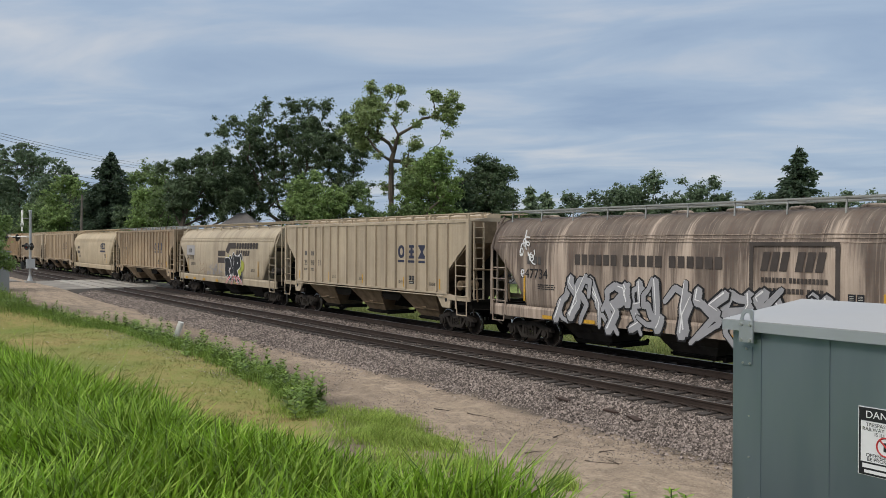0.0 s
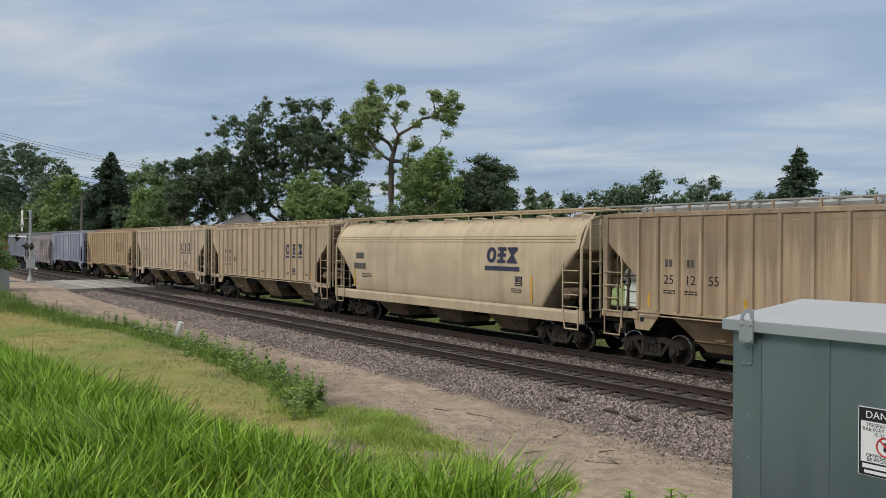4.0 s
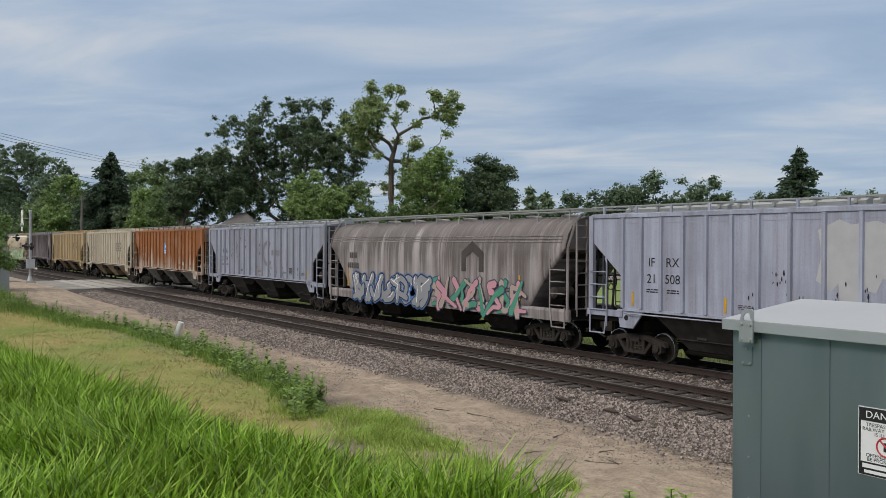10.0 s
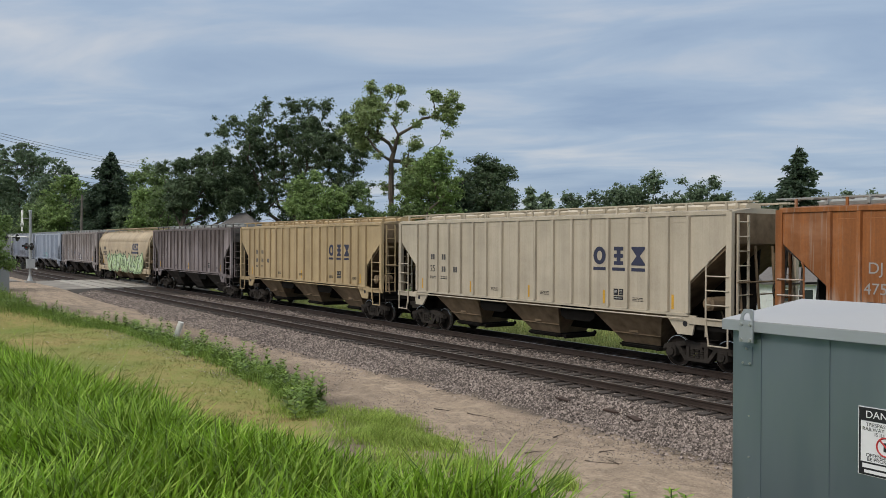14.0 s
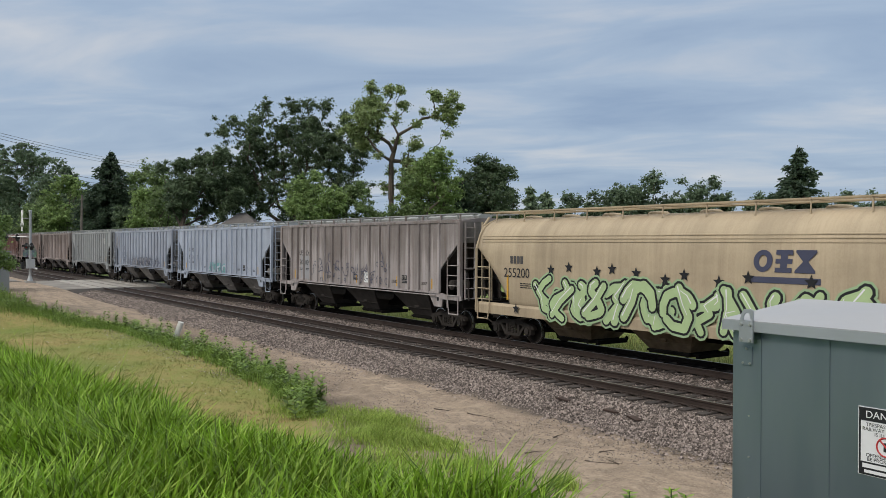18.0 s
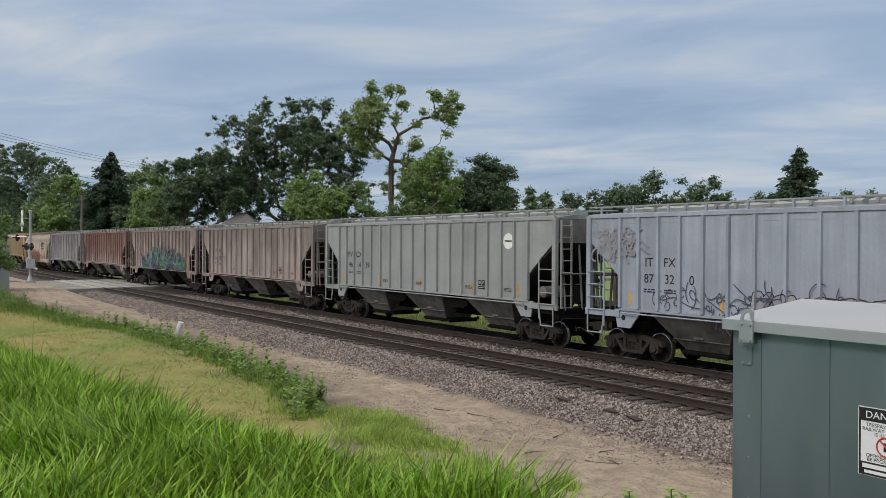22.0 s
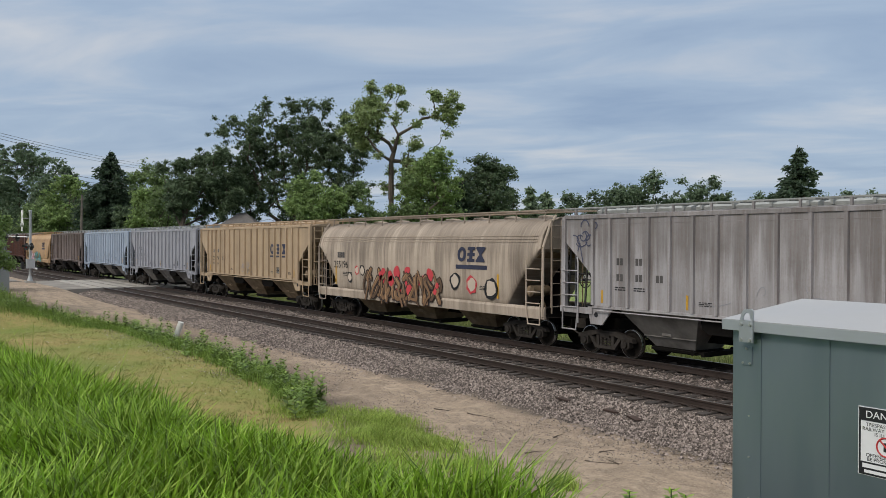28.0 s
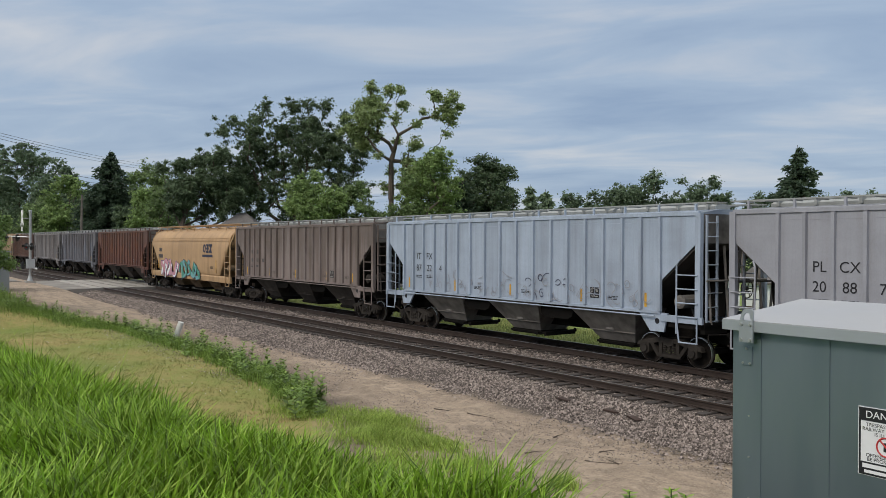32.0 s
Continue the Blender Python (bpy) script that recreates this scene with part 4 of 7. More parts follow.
    white, black, red = plain("sign_white", (0.72, 0.72, 0.72, 1), 0.4, 0, 0.05, 5, 0), plain("sign_black", (0.02, 0.02, 0.022, 1), 0.4, 0, 0.05, 5, 0), plain("sign_red", (0.45, 0.03, 0.03, 1), 0.4, 0, 0.05, 5, 0)
    sign = part("warning_sign", lambda bm: box(bm, sx, sx + w, -0.004, 0, sz, sz + hh), white, case, "white and black danger sign")
    part("sign_border", lambda bm: [box(bm, sx + 0.004, sx + w - 0.004, -0.006, -0.004, sz + a_ * hh, sz + b_ * hh) for a_, b_ in ((0.01, 0.20), (0.80, 0.99))], black, sign)
    for x0, x1 in ((0.004, 0.012), (w - 0.012, w - 0.004)):
        part("sign_border", lambda bm: box(bm, sx + x0, sx + x1, -0.006, -0.004, sz + 0.2 * hh, sz + 0.8 * hh), black, sign)
    lettering("DANGER", 0.033, sign, sx + w / 2, -0.0072, sz + 0.89 * hh, white)
    for i, row in enumerate(("TRESPASSING ON", "RAILWAY PROPERTY", "IS ILLEGAL")):
        lettering(row, 0.0165, sign, sx + w / 2, -0.0056, sz + (0.745 - 0.065 * i) * hh, black)
    for i, row in enumerate(("OFFENDERS WILL", "BE PROSECUTED")):
        lettering(row, 0.0165, sign, sx + w / 2, -0.0056, sz + (0.30 - 0.06 * i) * hh, black)
    part("police_bar", lambda bm: box(bm, sx + 0.022, sx + w - 0.02, -0.0075, -0.006, sz + 0.115 * hh, sz + 0.175 * hh), white, sign)
    part("phone_bar", lambda bm: box(bm, sx + 0.03, sx + w - 0.03, -0.0075, -0.006, sz + 0.04 * hh, sz + 0.085 * hh), white, sign)

    def ban(bm):
        c = (sx + w / 2, sz + 0.455 * hh)
        for i in range(24):
            a_, b_ = 2 * math.pi * i / 24, 2 * math.pi * (i + 1) / 24
            tube(bm, (c[0] + 0.042 * math.cos(a_), -0.0055, c[1] + 0.042 * math.sin(a_)), (c[0] + 0.042 * math.cos(b_), -0.0055, c[1] + 0.042 * math.sin(b_)), 0.004, 4)
        tube(bm, (c[0] - 0.03, -0.0055, c[1] + 0.03), (c[0] + 0.03, -0.0055, c[1] - 0.03), 0.004, 4)

    part("ban_ring", ban, red, sign)
    part("ban_mark", lambda bm: box(bm, sx + w / 2 - 0.012, sx + w / 2 + 0.012, -0.0048, -0.004, sz + 0.39 * hh, sz + 0.52 * hh), black, sign)


build_case()


# ---------------------------------------------------------------- trees
def leaf_mat(name, rgb):
    """Leaves that vary one from the next and let some light through."""
    k = Nodes(name, 0.55, 0.0, 0.3)
    g = k.n.new("ShaderNodeNewGeometry")
    c = k.mix(g.outputs["Random Per Island"], scaled(rgb, 0.6), scaled(rgb, 1.45))
    k.color(c)
    tl = k.n.new("ShaderNodeBsdfTranslucent")
    k.l.new(c, tl.inputs[0])
    ms = k.n.new("ShaderNodeMixShader")
    ms.inputs[0].default_value = 0.38
    k.l.new(k.b.outputs[0], ms.inputs[1])
    k.l.new(tl.outputs[0], ms.inputs[2])
    k.l.new(ms.outputs[0], k.n["Material Output"].inputs[0])
    return k.m


M_BARK = plain("grey_brown_bark", (0.085, 0.068, 0.052, 1), 0.95, 0.0, 0.5, 12, 0.6)
L_OAK = leaf_mat("dark_oak_leaves", (0.105, 0.150, 0.080, 1))
L_MID = leaf_mat("green_leaves", (0.155, 0.220, 0.088, 1))
L_LIGHT = leaf_mat("light_green_leaves", (0.200, 0.285, 0.098, 1))
L_SPRUCE = leaf_mat("dark_spruce_needles", (0.055, 0.085, 0.050, 1))
L_THIN = leaf_mat("yellow_green_sparse_leaves", (0.235, 0.300, 0.125, 1))
# Bluer than the near leaves: distance haze put into the leaf colour.
L_FAR = leaf_mat("hazy_distant_leaves", (0.118, 0.168, 0.098, 1))
L_GREY = leaf_mat("grey_green_leaves", (0.19, 0.25, 0.155, 1))


def leaves_at(centres, radii, per, size, seed, flat=0.75):
    """Leaf quads strewn in the clumps, turned mostly up and outwards."""
    g = np.random.default_rng(seed)
    n = len(centres) * per
    d = g.normal(size=(n, 3))
    d /= np.linalg.norm(d, axis=1)[:, None]
    r = np.repeat(radii, per) * np.minimum(np.abs(g.normal(0.0, 0.62, n)), 0.95 + 0.5 * g.uniform(size=n))
    c = np.repeat(centres, per, axis=0) + d * r[:, None] * np.array([1, 1, flat])
    face = d * 0.6 + np.array([0, 0, 0.55]) + g.normal(size=(n, 3)) * 0.55
    face /= np.linalg.norm(face, axis=1)[:, None] + 1e-9
    u = np.cross(face, g.normal(size=(n, 3)))
    u /= np.linalg.norm(u, axis=1)[:, None] + 1e-9
    w = np.cross(face, u)
    s = size * g.uniform(0.6, 1.4, n)[:, None]
    return np.stack([c - u * s, c - w * s * 0.55, c + u * s, c + w * s * 0.55], 1)


def crown_points(g, lobes, n, shell=0.5):
    """Places for the leaf clumps: in the outer shells of overlapping lobes (x, y, z, radius)."""
    lobes = np.array(lobes, float)
    pick = g.choice(len(lobes), n * 3, p=lobes[:, 3] ** 2 / np.sum(lobes[:, 3] ** 2))
    d = g.normal(size=(n * 3, 3))
    d /= np.linalg.norm(d, axis=1)[:, None]
    p = lobes[pick, :3] + d * (lobes[pick, 3] * g.uniform(shell, 1.0, n * 3))[:, None]
    deep = np.min(np.linalg.norm(p[:, None] - lobes[None, :, :3], axis=2) / lobes[None, :, 3], axis=1) < shell
    return p[~deep | (g.uniform(size=n * 3) < 0.25)][:n]


def branches(bm, g, nodes, foot, fork, trunk_r, tip=0.0125, reach=0.35):
    """Each clump hangs on the nearest wood that leads to the trunk; a limb is as thick as what it carries asks for."""
    stem = [np.array([foot[0] + (fork[0] - foot[0]) * f, foot[1] + (fork[1] - foot[1]) * f, foot[2] + (fork[2] - foot[2]) * f]) for f in (0.0, 0.35, 0.7, 1.0)]
    order = np.argsort(np.linalg.norm(nodes - stem[-1], axis=1))
    pts, up, way = [np.array(q) for q in stem], [-1, 0, 1, 2], [0.0, 0.0, 0.0, 0.0]
    for i in order:
        q = nodes[i]
        have = np.array(pts[1:])
        gap = np.linalg.norm(have - q, axis=1) + np.maximum(0.0, have[:, 2] - q[2]) * 0.6
        k = int(np.argmin(gap + reach * np.array(way[1:]))) + 1
        if gap[k - 1] > 2.0:
            # a bent knee half way along a long limb
            mid = (pts[k] + q) / 2 + g.normal(size=3) * 0.13 * gap[k - 1] + np.array([0, 0, 0.06 * gap[k - 1]])
            pts.append(mid)
            up.append(k)
            way.append(way[k] + gap[k - 1] / 2)
            k = len(pts) - 1
        pts.append(q)
        up.append(k)
        way.append(way[k] + float(np.linalg.norm(pts[k] - q)))
    load = np.ones(len(pts))
    for i in range(len(pts) - 1, 0, -1):
        load[up[i]] += load[i]
    rad = np.minimum(trunk_r, tip * load ** 0.5)
    rad[:4] = (trunk_r * 1.15, trunk_r, trunk_r * 0.92, trunk_r * 0.85)
    for i in range(1, len(pts)):
        r = rad[i]
        tube(bm, pts[up[i]], pts[i], min(rad[up[i]], r * 1.35), 7 if r > 0.1 else 5 if r > 0.05 else 4, r * 0.8)


def broad_tree(label, x, y, z, h, spread, leaf, seed, clumps=120, per=150, size=0.14, low=0.2, lobes=None, trunk_r=0.3, name="tree", clump=0.6, shell=0.5, stem=0.0):
    """A tapered trunk, limbs that fork and fork again to the clumps, and loose leaves."""
    g = np.random.default_rng(seed)
    t = thing(name, label, "tree", at=(x, y, z))
    if lobes is None:
        lobes = [(0, 0, h * (0.5 + low * 0.4), min(spread * 0.7, h * (1 - low) * 0.42))]
        while len(lobes) < 20:
            a, e = g.uniform(0, 2 * math.pi), g.uniform(-0.8, 1.0)
            r = min(spread, h * (1 - low) / 2) * g.uniform(0.32, 0.5)
            q = (spread - r) * math.sqrt(max(0.05, 1 - e * e * 0.8))
            zc = h * (1 + low) / 2 + e * (h * (1 - low) / 2 - r)
            lobes.append((q * math.cos(a), q * math.sin(a), min(zc, h - r), r))
        top_r = 0.3 * min(spread, h * 0.4)
        lobes.append((g.normal() * 0.2, g.normal() * 0.2, h - top_r, top_r))
    cs = crown_points(g, lobes, clumps, shell)
    cs[:, 2] = np.minimum(cs[:, 2], h - clump * 0.35)
    cs = cs[cs[:, 2] > 0.3]
    rs = clump * g.uniform(0.65, 1.3, len(cs))
    fork = (g.normal() * 0.2, g.normal() * 0.2, h * (stem or max(0.22, low + 0.08)))
    part("trunk", lambda bm: branches(bm, g, cs, (0, 0, -0.3), fork, trunk_r), M_BARK, t)
    quads("crown", leaves_at(cs, rs, per, size, seed + 1, 0.62), leaf, t)
    return t


def spruce(label, x, y, z, h, spread, seed, leaf=None, gaps=0.0, tiers=26):
    g = np.random.default_rng(seed)
    t = thing("spruce_tree", label, "tree", at=(x, y, z))
    tips = []

    def wood(bm):
        tube(bm, (0, 0, -0.3), (0, 0, h), 0.28, 7, 0.02)
        for i in range(tiers):
            f = i / tiers
            zz = h * (0.08 + 0.9 * f)
            n = 9 if f < 0.7 else 6
            for j in range(n):
                a = 2 * math.pi * (j + g.uniform(-0.3, 0.3)) / n + i * 0.7
                r = spread * (1 - f) ** 0.85 * g.uniform(0.6, 1.12) + 0.15
                if g.uniform() < gaps:
                    r *= 0.5
                zb = zz + g.uniform(-0.6, 0.6) * h / tiers
                q = (r * math.cos(a), r * math.sin(a), zb - g.uniform(0.05, 0.30) * r + 0.14 * r * r / spread)
                tube(bm, (0, 0, zb), q, 0.04, 4, 0.01)
                tips.append((zb, q, r))

    part("trunk", wood, M_BARK, t)
    pts = []
    for zz, q, r in tips:
        m = int(14 + r * 34)
        f = g.uniform(0.12, 1.05, m)
        c = np.array([0, 0, zz]) * (1 - f[:, None]) + np.array(q) * f[:, None] + g.normal(size=(m, 3)) * np.array([0.16, 0.16, 0.15]) * (0.7 + 0.3 * r)
        d = np.array([q[0], q[1], 0.0]) / (r + 1e-6) + g.normal(size=(m, 3)) * 0.55 + np.array([0, 0, -0.25])
        d /= np.linalg.norm(d, axis=1)[:, None]
        w = np.cross(d, g.normal(size=(m, 3)))
        w /= np.linalg.norm(w, axis=1)[:, None] + 1e-9
        s = 0.30 * g.uniform(0.6, 1.4, m)[:, None]
        pts.append(np.stack([c - d * s, c - w * s * 0.35, c + d * s, c + w * s * 0.35], 1))
    quads("crown", np.concatenate(pts), leaf or L_SPRUCE, t)
    return t


FWD, SIDE = Vector((-math.sin(YAW), math.cos(YAW), 0)), Vector((math.cos(YAW), math.sin(YAW), 0))


def spot(px, depth):
    """A place on the ground so many metres out along the view, sideways by px/1484 of that."""
    p = Vector((EYE.x, EYE.y, 0)) + FWD * depth + SIDE * ((px - 784) / 1484 * depth)
    return p.x, p.y, -0.7


def top_z(py, depth):
    """The height above the field of a treetop seen so far above the horizon."""
    return EYE.z + 0.7 + (431 - py) / 1484 * depth


def lobes_at(px0, depth, spread, rows, seed):
    """Lobes of a crown by bearing, height and size, strewn in depth as far as a round crown goes there."""
    g = np.random.default_rng(seed)
    w = depth / 1484
    out = []
    for px, py, r in rows:
        across = (px - px0) * w
        room = math.sqrt(max(0.04, 1 - min(1.0, abs(across) / spread) ** 2)) * spread * 0.55
        o = SIDE * across + FWD * (g.uniform(-1, 1) * room)
        out.append((o.x, o.y, EYE.z + 0.7 + (431 - py) * w, r * w))
    return out


def build_trees():
    x, y, z = spot(500, 92)
    oak = [(400, 240, 24), (420, 226, 18), (440, 250, 26), (455, 214, 24), (482, 198, 22), (515, 190, 20), (545, 194, 20), (580, 200, 20), (605, 205, 20), (632, 232, 24), (644, 268, 22),
           (590, 245, 28), (545, 235, 30), (500, 232, 30), (462, 270, 28), (520, 280, 30), (570, 290, 28), (625, 300, 24), (440, 310, 28), (490, 335, 28), (545, 345, 30), (415, 350, 26), (640, 335, 22), (470, 370, 30), (430, 380, 26), (505, 385, 26), (400, 280, 18), (385, 228, 12), (648, 245, 18),
           (480, 285, 55), (540, 265, 58), (590, 280, 48), (440, 335, 42), (520, 340, 58), (600, 325, 40), (500, 240, 45), (565, 230, 40), (430, 272, 38), (408, 300, 34), (458, 242, 36), (420, 345, 40), (620, 265, 36)]
    broad_tree("broad dark green oak with a dense spreading crown", x, y, z, top_z(168, 92), 8.4, L_OAK, 11, 1300, 80, 0.13, 0.16, lobes_at(500, 92, 8.4, oak, 3), 0.5, "oak_tree", 0.60, 0.05)
    x, y, z = spot(345, 88)
    side = [(345, 282, 22), (320, 298, 20), (370, 288, 22), (395, 278, 16), (330, 330, 26), (375, 330, 28), (410, 318, 22), (425, 350, 22), (300, 335, 20), (310, 368, 26), (355, 372, 30), (400, 370, 26), (290, 300, 12), (350, 320, 45), (390, 340, 45), (330, 350, 40)]
    broad_tree("dark green tree with a rounded crown", x, y, z, top_z(258, 88), 5.4, L_OAK, 12, 640, 95, 0.13, 0.1, lobes_at(345, 88, 5.0, side, 4), 0.3, "tree", 0.62, 0.1)
    x, y, z = spot(693, 84)
    tall = [(652, 152, 14), (655, 175, 20), (640, 192, 18), (688, 165, 12), (708, 168, 10), (712, 190, 12), (680, 195, 16), (650, 215, 20), (622, 240, 18), (640, 255, 20), (665, 240, 14), (700, 215, 14),
            (770, 172, 12), (800, 172, 14), (812, 190, 12), (785, 188, 14), (795, 212, 14), (788, 238, 8), (770, 205, 10), (735, 262, 16), (718, 285, 14), (668, 278, 10), (715, 325, 16), (745, 300, 20), (700, 250, 10), (760, 285, 16), (735, 225, 8), (690, 300, 12), (680, 330, 14), (735, 345, 18), (748, 195, 6), (615, 215, 8), (660, 205, 30), (790, 195, 24), (735, 310, 34), (640, 230, 26)]
    broad_tree("tall sparse tree with bare branch ends", x, y, z, top_z(138, 84), 6.6, L_THIN, 13, 800, 56, 0.12, 0.42, lobes_at(693, 84, 5.0, tall, 5), 0.34, "tree", 0.55, 0.0, 0.6)
    x, y, z = spot(560, 74)
    broad_tree("light green bushy tree", x, y, z, top_z(300, 74), 3.5, L_LIGHT, 14, 480, 95, 0.105, 0.04, None, 0.16, "tree", 0.52, 0.2)
    x, y, z = spot(632, 76)
    broad_tree("green bushy tree beside the rails", x, y, z, top_z(318, 76), 3.0, L_MID, 15, 400, 95, 0.105, 0.04, None, 0.16, "tree", 0.50, 0.2)
    x, y, z = spot(762, 80)
    broad_tree("green leafy tree behind the track", x, y, z, top_z(258, 80), 3.5, L_LIGHT, 16, 460, 90, 0.115, 0.08, None, 0.2, "tree", 0.58, 0.2)
    x, y, z = spot(722, 79)
    broad_tree("slender green tree with several leaning stems", x, y, z, top_z(296, 79), 2.2, L_MID, 52, 160, 90, 0.115, 0.1, None, 0.16, "tree", 0.65)
    x, y, z = spot(850, 90)
    broad_tree("dark green round-headed tree", x, y, z, top_z(272, 90), 5.0, L_OAK, 17, 850, 90, 0.13, 0.06, None, 0.3, "tree", 0.62, 0.3)
    x, y, z = spot(818, 86)
    spruce("dark drooping conifer behind the track", x, y, z, top_z(318, 86), 3.6, 53, L_SPRUCE, 0.1, 18)
    x, y, z = spot(903, 98)
    broad_tree("low green tree behind the track", x, y, z, top_z(340, 98), 2.8, L_MID, 51, 240, 70, 0.13, 0.02, None, 0.15, "tree", 0.6, 0.2)
    for i, (px, py, dp) in enumerate(((938, 326, 105), (965, 334, 107))):
        x, y, z = spot(px, dp)
        spruce("small grey-green conifer behind the track", x, y, z, top_z(py, dp), 4.2, 18 + i, L_GREY, 0.25, 16)
    for i, (px, py, dp, sp) in enumerate(((1005, 340, 120, 3.0), (1045, 331, 121, 3.6), (1095, 319, 120, 4.4), (1155, 297, 120, 4.8), (1212, 304, 120, 4.4), (1262, 309, 122, 3.2), (1125, 322, 126, 4.4))):
        x, y, z = spot(px, dp)
        broad_tree("distant green tree behind the train", x, y, z, top_z(py, dp), sp, L_FAR, 20 + i, 420, 46, 0.185, 0.02, None, 0.2, "tree", 0.85, 0.1)
    x, y, z = spot(1410, 96)
    spruce("ragged dark spruce standing above the train", x, y, z, top_z(254, 96), 7.2, 30, L_SPRUCE, 0.38, 20)
    for i, (px, py, dp, sp) in enumerate(((1338, 336, 125, 2.4), (1365, 344, 125, 2.6), (1460, 340, 125, 2.8), (1500, 334, 125, 2.8), (1545, 332, 125, 3.0))):
        x, y, z = spot(px, dp)
        broad_tree("distant green tree behind the train", x, y, z, top_z(py, dp), sp, L_FAR, 33 + i, 260, 46, 0.185, 0.02, None, 0.2, "tree", 0.85, 0.1)
    x, y, z = spot(195, 138)
    spruce("dark full spruce behind the crossing", x, y, z, top_z(268, 138), 8.6, 40, None, 0.0, 34)
    for i, (px, py, dp, sp, lf, wide) in enumerate(((45, 250, 215, 10.0, L_FAR, 1.5), (100, 284, 200, 6.6, L_FAR, 1.3), (118, 310, 152, 5.0, L_LIGHT, 1.0), (262, 280, 160, 6.4, L_MID, 1.1), (-30, 262, 275, 13.0, L_FAR, 1.8),
                                                    (268, 330, 124, 3.8, L_LIGHT, 0.8), (297, 322, 110, 3.2, L_MID, 0.75), (15, 318, 245, 10.0, L_OAK, 1.6), (80, 342, 175, 6.0, L_MID, 1.2), (-10, 345, 255, 9.0, L_MID, 1.5), (235, 362, 126, 3.6, L_OAK, 0.8), (160, 330, 172, 6.0, L_OAK, 1.2))):
        x, y, z = spot(px, dp)
        broad_tree("leafy green tree beyond the crossing", x, y, z, top_z(py, dp), sp, lf, 61 + i, 480, 42, 0.00145 * dp, 0.02, None, 0.25, "tree", 0.9 * wide, 0.2)


build_trees()
build_tracks()


# ---------------------------------------------------------------- grass, weeds, stones
def blades(name, xy, length, width, lean, material, seed, label, category="grass", bend=0.5, near=1.0):
    """Tapering, bending blades of grass, two quads each, on the ground."""
    g = np.random.default_rng(seed)
    n = len(xy)
    base = np.array([(x, y, level(x, y) + rough_ground(x, y) - 0.03) for x, y in xy])
    ln = length * g.uniform(0.55, 1.25, n)[:, None]
    a = g.uniform(0, 2 * math.pi, n)
    swirl = np.array([(noise.noise((x * 1.3, y * 1.3, 5.0)), noise.noise((x * 1.3, y * 1.3, 9.0)), noise.noise((x * 0.9, y * 0.9, 2.0))) for x, y in xy])
    ln = ln * (1.0 + 0.7 * swirl[:, 2:3]) * np.interp(base[:, 0], (-8, -4), (1.0, near))[:, None]
    out = np.stack([np.cos(a), np.sin(a), np.zeros(n)], 1) * g.uniform(0.05, bend, n)[:, None] + np.array(lean)
    out[:, :2] += swirl[:, :2] * bend * 0.8
    side = np.stack([-np.sin(a + g.normal(size=n) * 0.8), np.cos(a), np.zeros(n)], 1)
    side /= np.linalg.norm(side, axis=1)[:, None] + 1e-9
    w = width * g.uniform(0.6, 1.4, n)[:, None]
    up = np.array([0, 0, 1.0])
    m = base + ln * (up * 0.55 + out * 0.30)
    tip = base + ln * (up * 0.88 + out * 0.95)
    q1 = np.stack([base - side * w, base + side * w, m + side * w * 0.8, m - side * w * 0.8], 1)
    q2 = np.stack([m - side * w * 0.8, m + side * w * 0.8, tip + side * w * 0.1, tip - side * w * 0.1], 1)
    pts = np.concatenate([q1[:, None], q2[:, None]], 1).reshape(-1, 4, 3)
    return tagged(quads(name, pts, material), label, category, kind="stuff")


def blade_mat(name, rgb, dry=0.0, patchy=None, lo=0.38):
    k = Nodes(name, 0.5, 0.0, 0.3)
    g = k.n.new("ShaderNodeNewGeometry")
    patch = k.noise(k.coords((1, 1, 1), False), 1.1, 3)
    c = k.mix(g.outputs["Random Per Island"], scaled(rgb, lo), scaled(rgb, 1.98 - lo))
    if patchy:
        c = k.mix(k.ramp(k.noise(k.coords((1, 1, 1), False), 0.16, 3), 0.38, 0.62), c, k.mix(g.outputs["Random Per Island"], scaled(patchy, 0.75), scaled(patchy, 1.25)))
    c = k.mix(k.ramp(patch, 0.35, 0.65), c, k.mix(0.6, c, scaled(rgb, 0.48)))
    if dry:
        c = k.mix(k.math("MULTIPLY", k.ramp(g.outputs["Random Per Island"], 0.8, 0.9), dry), c, (0.42, 0.36, 0.16, 1))
    k.color(c)
    tl = k.n.new("ShaderNodeBsdfTranslucent")
    k.l.new(c, tl.inputs[0])
    ms = k.n.new("ShaderNodeMixShader")
    ms.inputs[0].default_value = 0.28
    k.l.new(k.b.outputs[0], ms.inputs[1])
    k.l.new(tl.outputs[0], ms.inputs[2])
    k.l.new(ms.outputs[0], k.n["Material Output"].inputs[0])
    return k.m


M_BLADE = blade_mat("fresh_grass_blades", (0.215, 0.375, 0.03, 1), 0.3, None, 0.1)
M_TURF = blade_mat("mown_turf_blades", (0.24, 0.30, 0.075, 1), 0.25, (0.29, 0.235, 0.095, 1), 0.84)
M_WEED = blade_mat("weed_leaves", (0.205, 0.315, 0.065, 1), 0.15)
M_FIELD = blade_mat("field_grass_blades", (0.36, 0.41, 0.14, 1), 0.7)


def verge(x):
    """The line of the weedy belt between the lawn and the dirt track."""
    return float(np.interp(x, (-75, -60, -56, -50, -46, -42, -32, -27, -22, -19.6, -15), (-15.2, -14.9, -14.6, -13.6, -12.0, -10.4, -10.1, -10.3, -10.9, -11.5, -13.1)))


